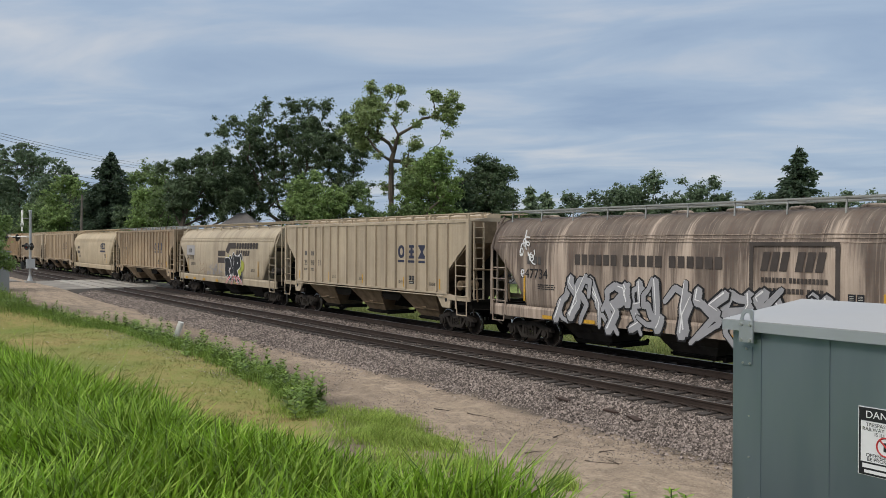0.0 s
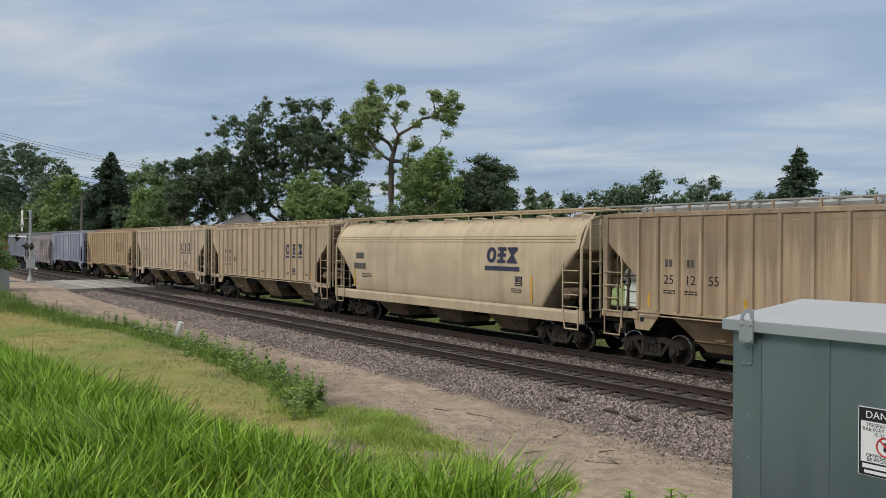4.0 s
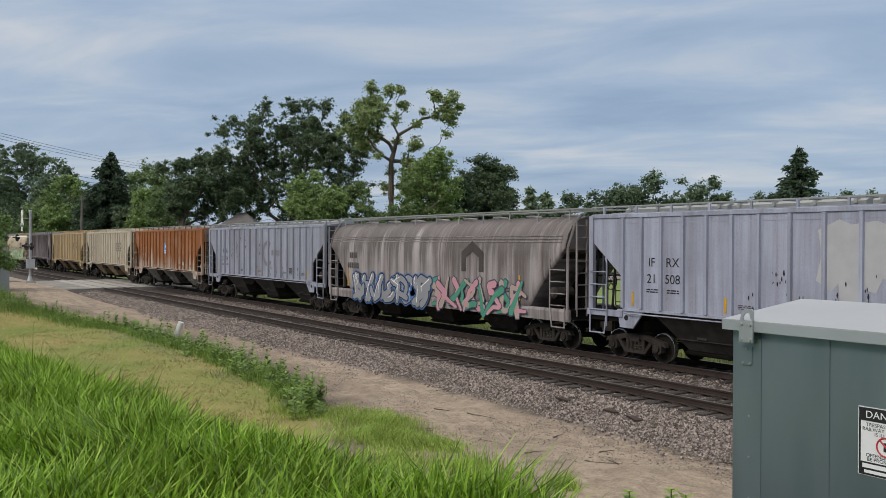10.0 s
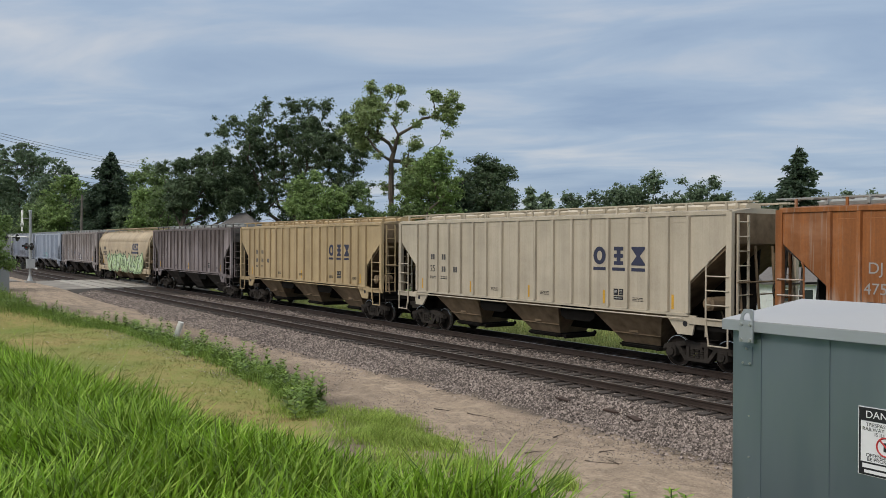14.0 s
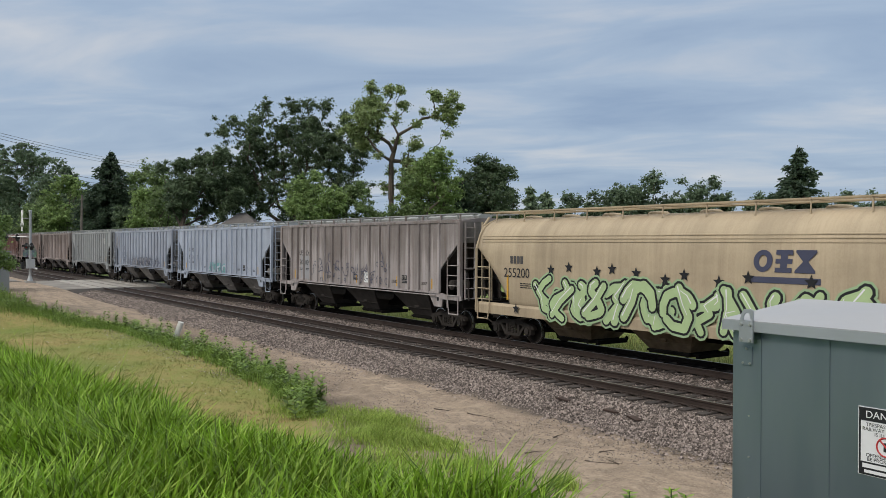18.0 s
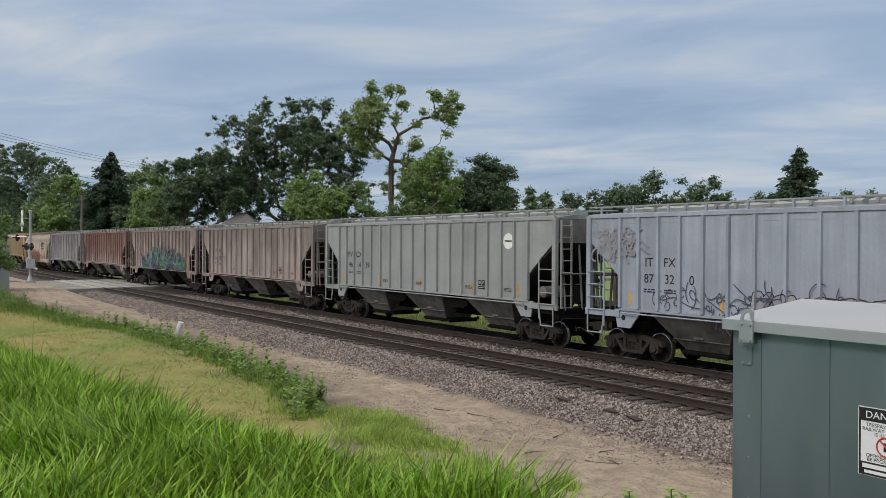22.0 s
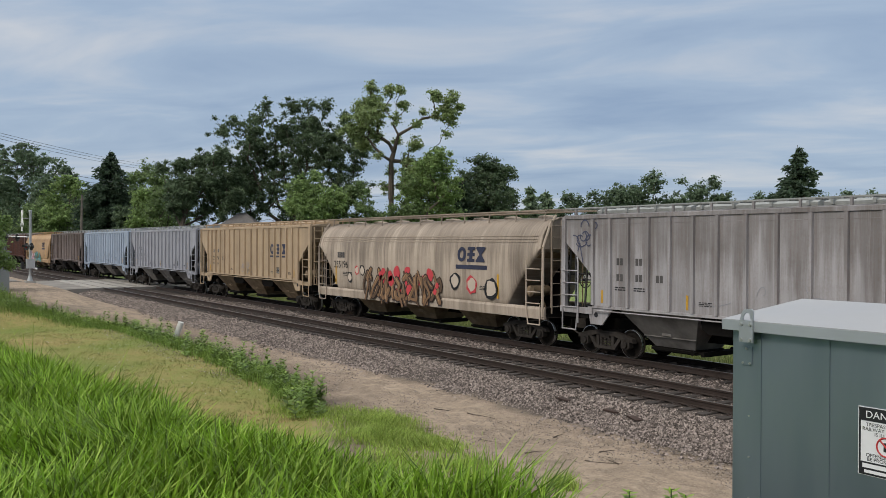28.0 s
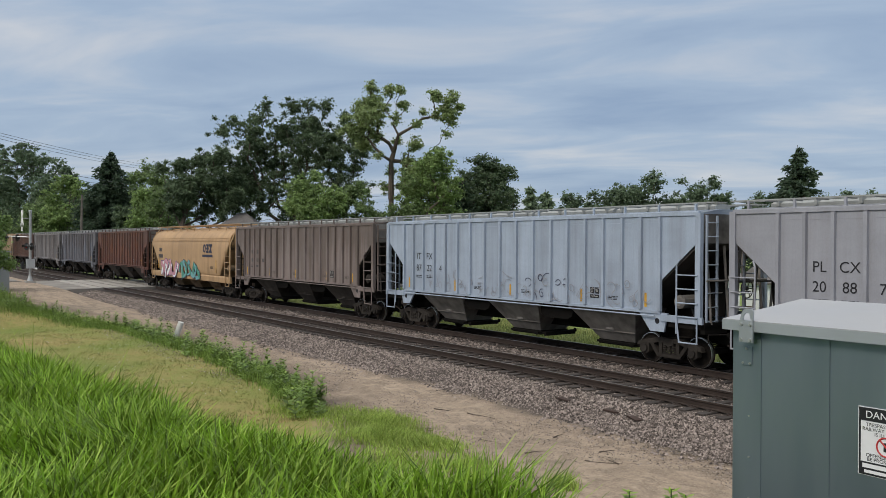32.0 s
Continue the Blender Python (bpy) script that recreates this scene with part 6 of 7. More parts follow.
def flakes(car, y, x0, x1, z0, z1, mat, seed, clusters):
    """Upright clusters of small flaked-off paint spots that show the dark primer."""
    g = random.Random(seed)
    for i in range(clusters):
        cx, cz = x0 + (x1 - x0) * (i + g.uniform(0.2, 0.8)) / clusters, g.uniform(z0 + 0.2, z1 - 0.1)
        for k in range(g.randint(5, 12)):
            x, z = cx + g.gauss(0, 0.09), min(z1, max(z0, cz + g.gauss(0, 0.24)))
            r = g.uniform(0.012, 0.05)
            put("paint_flake", FLAKE, car, Matrix.Translation((x, y, z)) @ Matrix.Diagonal((r, 1, r, 1)), mat)


def block_words(car, words, x0, x1, z, h, mat, y, slant=0.0):
    """Word-shaped rows of plain letter-sized bars."""
    total = sum(words) + 0.6 * (len(words) - 1)
    u = (x1 - x0) / total
    x = x0
    for w in words:
        for k in range(w):
            a, b = x + 0.1 * u, x + 0.86 * u
            put("name_bar", flat_mesh("name_bar", [([(a, z - h / 2), (b, z - h / 2), (b + slant * h, z + h / 2), (a + slant * h, z + h / 2)], 0, 1)], [mat]), car, (0, y, 0))
            x += u
        x += 0.6 * u


def spray(name, rgb, rough=0.55):
    return plain(name, rgb, rough, 0.0, 0.12, 3, 0.0)


def paint_cars():
    C = [c for c, _ in CARS]
    silver, black, violet, red = spray("silver_spray", (0.30, 0.30, 0.315, 1)), spray("black_spray", (0.012, 0.012, 0.014, 1)), spray("violet_spray", (0.07, 0.04, 0.17, 1)), spray("red_spray", (0.50, 0.05, 0.06, 1))
    teal, pink, green, lime = spray("teal_spray", (0.14, 0.33, 0.34, 1)), spray("pink_spray", (0.48, 0.24, 0.28, 1)), spray("green_spray", (0.06, 0.24, 0.16, 1)), spray("pale_green_spray", (0.38, 0.50, 0.26, 1))
    blue, brown, dgrey = spray("blue_spray", (0.06, 0.14, 0.34, 1)), spray("brown_spray", (0.20, 0.115, 0.06, 1)), spray("slate_spray", (0.055, 0.06, 0.10, 1))
    grey, leafg, white, yellow = spray("grey_spray", (0.25, 0.25, 0.27, 1)), spray("leaf_green_spray", (0.07, 0.22, 0.07, 1)), spray("white_spray", (0.7, 0.7, 0.7, 1)), spray("yellow_spray", (0.62, 0.42, 0.05, 1))
    fade = plain("faded_brown_lettering", (0.055, 0.045, 0.04, 1), 0.7, 0.0, 0.4, 6, 0.0)

    # numbers on the ribbed cars: rows broken over the panels
    numbers = {1: ["25", "98", "31"], 14: ["25", "25", "63"], 17: ["87", "21", "3"], 20: ["34", "80", "57"], 3: ["25", "12", "55"], 5: ["25", "05", "88"], 6: ["25", "95", "18"], 7: ["26", "00", "64"], 12: ["25", "##", "#6"], 13: ["##", "##", "##"], 25: ["25", "96", "18"],
               8: ["21", "508"], 10: ["21", "347"], 18: ["87", "32", "0"], 11: ["475", "019"], 19: ["46", "14", "39"], 26: ["20", "88", "7"], 27: ["87", "22", "4"], 16: ["20", "809"], 21: ["20", "687"]}
    codes = {8: ["IF", "RX"], 10: ["IF", "RX"], 18: ["IT", "FX"], 17: ["IT", "FX"], 20: ["IT", "FX"], 11: ["DJ", "TX"], 19: ["MW", "CX"], 26: ["PL", "CX"], 27: ["IT", "FX"], 16: ["US", "LX"], 21: ["US", "LX"]}
    for i, row in enumerate(TRAIN):
        if row[0] == "r":
            code = codes.get(i, ["##", "##"])
            num = numbers.get(i, ["##", "##", "##"])
            ink = M_BLACK if i not in (11, 14) else spray("chalky_grey_paint", (0.30, 0.29, 0.28, 1))
            marks(C[i], [code, num], 0, SIDE_Y, ink, 0.27, 3.08, 0.49, 1)
            bars(C[i], panel(1) - 0.2, 2.26, 2, 0.45, M_BLACK, SIDE_Y)
            bars(C[i], panel(2) - 0.2, 2.26, 2, 0.45, M_BLACK, SIDE_Y)
            for k in ((5, 8, 12, 15) if i % 3 else (6, 9, 14)):
                bars(C[i], panel(k) - 0.22, 1.98, 3, 0.44, M_BLACK if i % 4 else fade, SIDE_Y, 0.022, 0.045, i + k)
            plate_box(C[i], panel(13), 2.08, SIDE_Y)
            strips(C[i], [panel(0), panel(4) + 0.2, panel(8) + 0.1, panel(12) + 0.2, panel(16) - 0.2], SIDE_Y)
        else:
            strips(C[i], [-6.6, 6.1], OVAL_Y, 1.6, 0.9, 0.1)
            bars(C[i], -5.9, 2.2, 3, 0.9, M_BLACK, OVAL_Y, 0.03, 0.07, i)
            bars(C[i], 5.0, 2.0, 3, 0.6, M_BLACK, OVAL_Y, 0.025, 0.06, i)
            plate_box(C[i], 5.4, 2.3, OVAL_Y) if i in (0, 4) else None
    for i in (1, 3, 5, 6, 7, 12, 13, 25):
        logo_ribbed(C[i], M_NAVY)
    for i, num in ((0, "247734"), (2, "247818"), (4, "255###"), (15, "255200"), (24, "255196"), (9, "######"), (29, "######")):
        marks(C[i], [["####"], [num if "#" not in num else "######"]], -6.1, OVAL_Y, M_BLACK, 0.34, 3.05, 0.48)
    for i in (4, 15, 24, 29):
        logo_oval(C[i], 3.5, M_NAVY if i != 15 else dgrey)

    # the streaked brown car: faded name, framed emblem, silver figures
    block_words(C[0], (6, 5, 6), -4.1, 1.7, 3.12, 0.34, fade, OVAL_Y)
    fr = [(rect(2.5, 2.62, 1.95, 3.7), 0, 1), (rect(4.88, 5.0, 1.95, 3.7), 0, 1), (rect(2.62, 4.88, 3.6, 3.7), 0, 1), (rect(2.62, 4.88, 1.95, 2.05), 0, 1)]
    put("emblem_frame", flat_mesh("emblem_frame", fr, [fade]), C[0], (0, OVAL_Y, 0))
    block_words(C[0], (3, 3), 2.8, 4.6, 3.2, 0.5, fade, OVAL_Y, 0.2)
    block_words(C[0], (7, 10), 2.85, 4.7, 2.72, 0.13, fade, OVAL_Y)
    block_words(C[0], (4, 5, 4), 2.95, 4.6, 2.45, 0.13, fade, OVAL_Y)
    graffiti(C[0], OVAL_Y, -5.0, -0.4, 1.0, 2.5, 6, [silver, silver], black, 3, None, "silver and black graffiti figures", 0, False, 0.07, 0.2, False, True, white)
    graffiti(C[0], OVAL_Y, -0.1, 4.9, 1.0, 2.45, 6, [silver, silver], black, 8, None, "silver and black graffiti figures", 0, False, 0.07, 0.2, False, True, white)
    scribble(C[0], OVAL_Y, -6.9, -6.2, 2.4, 3.6, white, 5, 9, 0.05)
    strips(C[0], [-5.4, -3.4, -0.6, 2.0], OVAL_Y, 1.06, 0.12, 0.5)
    # cream car: stripes, faded name, black and red figures
    polys = [(rect(-0.55, 0.75, 2.75, 3.1), 0, 1), (rect(-0.55, 0.9, 2.3, 2.65), 0, 1), ([(0.8, 3.1), (1.35, 3.6), (2.55, 3.6), (2.55, 3.25), (1.65, 3.25), (1.25, 2.9)], 0, 1)]
    put("stripe_emblem", flat_mesh("stripe_emblem", polys, [fade]), C[2], (0, OVAL_Y, 0), None, "dark slanted stripes")
    block_words(C[2], (8,), 2.6, 6.05, 3.42, 0.36, fade, OVAL_Y, 0.25)
    block_words(C[2], (6,), 2.55, 4.75, 2.98, 0.32, fade, OVAL_Y, 0.25)
    graffiti(C[2], OVAL_Y, 1.0, 3.7, 1.25, 2.85, 4, [black, black], white, 21, spray("acid_green_spray", (0.34, 0.36, 0.06, 1)), "black graffiti figures edged in white", 7, False, 0.05, 0.3, False)
    for q, (xa, xb) in enumerate(((1.7, 0.95), (2.3, 1.9), (2.6, 3.0), (3.0, 3.75))):
        put("graffiti_tail", flat_mesh("graffiti_tail", stroke_polys([(xa, 1.5), ((xa + xb) / 2, 1.3), (xb, 1.02)], 0.11, 0, 1, 0.6, 5) + stroke_polys([(xa, 1.5), ((xa + xb) / 2, 1.3), (xb, 1.02)], 0.06, 1, 2, 0.6, 5), [white, red]), C[2], (0, OVAL_Y - 0.03 - 0.002 * q, 0), None, "red graffiti tail edged in white")
    scribble(C[2], OVAL_Y, -2.4, 0.4, 1.5, 2.2, grey, 7, 22, 0.04)
    scribble(C[2], OVAL_Y, -4.6, -2.6, 1.5, 2.1, brown, 9, 12, 0.02)
    put("painted_patch", flat_mesh("painted_patch", [(rect(-6.9, -5.2, 2.75, 3.42), 0, 0.5)], [spray("grey_patch_paint", (0.33, 0.32, 0.32, 1))]), C[2], (0, OVAL_Y, 0))
    strips(C[2], [-6.9, -5.2, -3.3, -0.8, 2.6], OVAL_Y, 1.06, 0.14, 0.45)
    # grimy grey car: blue and grey, then pink and green figures
    graffiti(C[9], OVAL_Y, -6.0, 0.2, 1.0, 2.3, 7, [spray("pale_slate_spray", (0.24, 0.245, 0.26, 1)), grey], black, 31, blue, "blue and grey graffiti figures", 9, False, 0.05, 0.17, True, False, white)
    graffiti(C[9], OVAL_Y, 0.5, 6.4, 1.0, 2.25, 8, [green, spray("peach_spray", (0.36, 0.28, 0.24, 1)), pink], dgrey, 33, None, "pink and green graffiti figures", 0, False, 0.05, 0.19, False, True)
    hexa = [(2.6, 2.55), (2.6, 3.3), (3.3, 3.72), (4.0, 3.3), (4.0, 2.55), (3.7, 2.55), (3.7, 3.1), (3.3, 3.32), (2.9, 3.1), (2.9, 2.55)]
    put("emblem", flat_mesh("emblem", [(hexa, 0, 1)], [fade]), C[9], (0, OVAL_Y, 0))
    # rusted car: blue sign plate and a small yellow card
    dia = [(-0.12, 3.3), (0.0, 3.46), (0.12, 3.3), (0.0, 3.12)]
    put("blue_sign", flat_mesh("blue_sign", [(rect(-0.27, 0.27, 2.72, 3.55), 0, 1), (dia, 1, 2), (rect(-0.2, 0.2, 2.92, 3.0), 1, 2), (rect(-0.15, 0.15, 2.8, 2.85), 1, 2)], [spray("pale_blue_enamel", (0.10, 0.26, 0.55, 1)), M_WHITE]), C[11], (panel(8), SIDE_Y - 0.002, 0), None, "pale blue sign plate with a white diamond")
    put("card_holder", flat_mesh("card_holder", [(rect(-0.25, 0.25, 1.88, 2.26), 0, 1), (rect(-0.2, 0.08, 1.94, 2.2), 1, 2)], [spray("dusty_card_frame", (0.36, 0.26, 0.12, 1)), spray("dusty_white_card", (0.45, 0.43, 0.38, 1))]), C[11], (panel(13), SIDE_Y, 0))
    # pale green figures and stars
    graffiti(C[15], OVAL_Y, -5.0, 6.5, 1.1, 2.5, 14, [lime, lime], black, 41, spray("mint_spray", (0.30, 0.42, 0.24, 1)), "pale green graffiti figures outlined in black", 0, False, 0.075, 0.17, True, False, white)
    g = random.Random(4)
    for k in range(14):
        x = -6.0 + k * 0.93 + g.uniform(-0.2, 0.2)
        z = g.choice((2.75, 2.6, 2.85)) if 1 < k < 11 else g.choice((1.3, 2.1, 2.7))
        pts = [(x + (0.2 if q % 2 == 0 else 0.085) * math.sin(math.pi * q / 5), z + (0.2 if q % 2 == 0 else 0.085) * math.cos(math.pi * q / 5)) for q in range(10)]
        put("painted_star", flat_mesh("painted_star", [(pts, 0, 5)], [black]), C[15], (0, OVAL_Y, 0))
    # dirty grey car: patches and scrawl
    put("painted_patch", flat_mesh("painted_patch", [(rect(-5.95, -4.7, 1.75, 2.95), 0, 0.3)], [spray("lead_grey_patch", (0.30, 0.30, 0.31, 1))]), C[16], (0, SIDE_Y, 0))
    scribble(C[16], SIDE_Y, -4.6, 3.2, 1.8, 2.7, dgrey, 44, 52, 0.035)
    put("pasted_sheet", flat_mesh("pasted_sheet", [(rect(0.85, 1.25, 1.8, 2.3), 0, 2)], [M_WHITE]), C[16], (0, SIDE_Y, 0))
    dot = [(panel(15) + 0.29 * math.cos(2 * math.pi * q / 20), 3.72 + 0.29 * math.sin(2 * math.pi * q / 20)) for q in range(20)]
    put("round_emblem", flat_mesh("round_emblem", [(dot, 0, 1), (rect(panel(15) - 0.2, panel(15) + 0.2, 3.70, 3.75), 1, 2)], [M_WHITE, M_BLACK]), C[19], (0, SIDE_Y, 0))
    # pale blue cars
    graffiti(C[17], SIDE_Y, -1.9, 1.2, 1.72, 2.25, 6, [spray("pale_sky_spray", (0.42, 0.47, 0.52, 1)), teal], teal, 51, None, "teal graffiti tag", 0, True, 0.035, 0.13)
    scribble(C[17], SIDE_Y, -6.5, 5.5, 1.8, 2.3, grey, 52, 20, 0.02)
    scribble(C[18], SIDE_Y, -8.1, -6.4, 3.3, 4.1, grey, 55, 46, 0.055)
    scribble(C[18], SIDE_Y, -5.5, 5.8, 1.72, 2.3, dgrey, 53, 110, 0.028)
    graffiti(C[18], SIDE_Y, -2.5, 2.5, 1.72, 2.3, 6, [grey, silver], black, 54, None, "grey scrawled graffiti", 0, True, 0.03, 0.15)
    # brown car: spiky blue, green and violet piece
    haze = spray("dusk_violet_spray", (0.085, 0.065, 0.16, 1))
    for x, z, r in ((-4.3, 2.0, 0.5), (-2.7, 2.4, 0.5), (-1.5, 2.75, 0.42), (3.3, 2.75, 0.42), (4.9, 2.3, 0.45), (5.8, 1.95, 0.42)):
        me = flat_mesh("painted_cloud", [(star(x, z, r, 16, random.Random(int(x * 7)), 0.9), 0, 1)], [haze])
        put("painted_cloud", me, C[21], (0, SIDE_Y, 0), None, "violet sprayed cloud")
        over_ribs(C[21], me, [haze], SIDE_Y, [x - r, x + r])
    plume(C[21], SIDE_Y - 0.096, -4.7, 6.3, 1.55, 3.3, 230, [spray("dark_fern_spray", (0.045, 0.15, 0.08, 1)), leafg, spray("grey_teal_spray", (0.13, 0.19, 0.19, 1)), dgrey, dgrey, violet, spray("pale_mint_spray", (0.17, 0.24, 0.20, 1))], spray("ink_outline_spray", (0.02, 0.022, 0.035, 1)), 62)
    # cream car: red clouds with brown figures
    graffiti(C[24], OVAL_Y, -3.8, 2.4, 1.05, 2.35, 11, [brown, spray("dark_brown_spray", (0.10, 0.06, 0.035, 1)), brown], spray("umber_outline_spray", (0.025, 0.014, 0.012, 1)), 71, red, "brown graffiti figures on red clouds", 22, False, 0.06, 0.2, False, True, spray("ginger_spray", (0.42, 0.25, 0.13, 1)))
    for x, z, r, m in ((-5.2, 2.0, 0.26, black), (-4.5, 2.35, 0.22, red), (-4.0, 2.35, 0.26, black), (3.4, 2.15, 0.36, black), (4.5, 2.05, 0.36, red), (5.7, 1.95, 0.42, black)):
        rr = random.Random(int(x * 10))
        put("painted_blot", flat_mesh("painted_blot", [(star(x, z, r, 14, rr, 0.85), 0, 1), (star(x, z, r * 0.72, 14, rr, 0.85), 1, 2)], [m, spray("dusty_cream_spray", (0.50, 0.42, 0.34, 1))]), C[24], (0, OVAL_Y, 0))
    scribble(C[23], SIDE_Y, -8.0, -7.0, 3.5, 4.2, dgrey, 72, 9, 0.04)
    scribble(C[23], SIDE_Y, -2.0, 6.0, 1.8, 2.3, grey, 73, 16, 0.02)
    scribble(C[27], SIDE_Y, -5.4, 6.6, 1.75, 2.4, grey, 74, 60, 0.022)
    scribble(C[27], SIDE_Y, 1.0, 3.0, 1.85, 2.5, dgrey, 75, 8, 0.03)
    scribble(C[6], SIDE_Y, -1.2, 0.6, 1.75, 2.1, black, 76, 10, 0.02)
    scribble(C[25], SIDE_Y, -1.6, 0.4, 1.9, 2.2, grey, 77, 12, 0.025)
    flakes(C[8], SIDE_Y, -3.2, 5.2, 1.75, 2.9, black, 78, 9)
    scribble(C[8], SIDE_Y, 2.6, 3.4, 1.9, 2.3, brown, 79, 7, 0.03)
    flakes(C[10], SIDE_Y, -4.6, 0.5, 1.75, 3.9, black, 80, 7)
    flakes(C[10], SIDE_Y, -2.0, 6.0, 1.72, 2.2, black, 81, 8)
    ring = [(1.2 + 0.75 * math.cos(q * math.pi / 20), 3.0 + 0.75 * math.sin(q * math.pi / 20)) for q in range(6, 36)] + [(1.2 + 0.5 * math.cos(q * math.pi / 20), 3.0 + 0.5 * math.sin(q * math.pi / 20)) for q in range(35, 5, -1)]
    put("faded_ring", flat_mesh("faded_ring", [(ring, 0, 1), (rect(1.75, 2.9, 2.9, 3.2), 0, 1)], [spray("ghost_emblem_paint", (0.17, 0.165, 0.18, 1))]), C[10], (0, SIDE_Y, 0), None, "faded ring emblem")
    put("bare_patch", flat_mesh("bare_patch", [([(-0.7, 2.75), (-0.3, 2.5), (-0.12, 2.7), (-0.05, 1.85), (0.45, 1.8), (0.42, 2.6), (0.8, 2.5), (0.95, 2.85), (1.2, 2.8), (1.1, 3.5), (1.22, 4.05), (0.8, 4.2), (0.2, 4.12), (-0.1, 4.25), (-0.65, 4.0), (-0.55, 3.4)], 0, 0.3)], [spray("bleached_grey_paint", (0.40, 0.40, 0.41, 1))]), C[8], (0, SIDE_Y, 0))
    graffiti(C[29], OVAL_Y, -5.8, -1.6, 1.1, 2.3, 5, [pink, white], violet, 81, None, "pink graffiti figures", 0, False, 0.05, 0.2, False, True)
    graffiti(C[29], OVAL_Y, -1.4, 2.6, 1.1, 2.3, 5, [teal, green], dgrey, 82, None, "teal graffiti figures", 0, False, 0.05, 0.2, False, True)


paint_cars()


# ---------------------------------------------------------------- road, crossing signal, buildings, wires
def build_crossing():
    asphalt = Nodes("worn_pale_asphalt", 0.9, 0.0, 0.2)
    f = asphalt.noise(asphalt.coords((1, 1, 1), False), 14, 4)
    b = asphalt.noise(asphalt.coords((0.4, 0.1, 1), False), 2, 3)
    asphalt.color(asphalt.mix(asphalt.ramp(b, 0.35, 0.65), asphalt.mix(f, (0.22, 0.205, 0.185, 1), (0.30, 0.285, 0.26, 1)), (0.17, 0.155, 0.14, 1)))
    xs = [-86.0, -82, -78, -74, -70.0]
    ys = [-40, -20, -16, -13, -11.0, -9.5, -8.0, -6.8, -5.6, -2.5, 0.0, 1.6, 3.0, 5, 9, 20, 60, 160]

    def top(x, y):
        if -6.8 <= y <= 1.7:
            return -0.045
        return max(level(x, y) + 0.03, -0.6 + 0.03) if y > 3 or y < -8 else (-0.045 + (level(x, y) + 0.03)) / 2

    verts = [(x, y, top(x, y)) for x in xs for y in ys] + [(x, y, top(x, y) - 0.35) for x in xs for y in ys]
    w, n = len(ys), len(xs) * len(ys)
    faces = []
    for i in range(len(xs) - 1):
        for j in range(w - 1):
            a, b_, c, d = i * w + j, (i + 1) * w + j, (i + 1) * w + j + 1, i * w + j + 1
            faces += [(a, b_, c, d), (a + n, d + n, c + n, b_ + n)]
    for i in (0, len(xs) - 1):
        for j in range(w - 1):
            a, d = i * w + j, i * w + j + 1
            faces.append((a, a + n, d + n, d))
    tagged(raw("road", verts, faces, asphalt.m), "pale worn road crossing the tracks on the level", "road", kind="structure")
    conc = plain("crossing_panel_concrete", (0.32, 0.30, 0.27, 1), 0.9, 0, 0.2, 6)
    cr = thing("crossing_surface", "concrete crossing panels between the rails", "crossing surface", kind="structure")
    for y0, y1 in ((NEAR_Y - 0.66, NEAR_Y + 0.66), (NEAR_Y - 1.7, NEAR_Y - 0.83), (NEAR_Y + 0.83, NEAR_Y + 1.6), (-0.66, 0.66), (-1.7, -0.83)):
        for i in range(6):
            part("crossing_panel", lambda bm: box(bm, -85.6 + 2.6 * i + 0.02, -83.0 + 2.6 * i - 0.02, y0, y1, -0.12, -0.008), conc, cr)


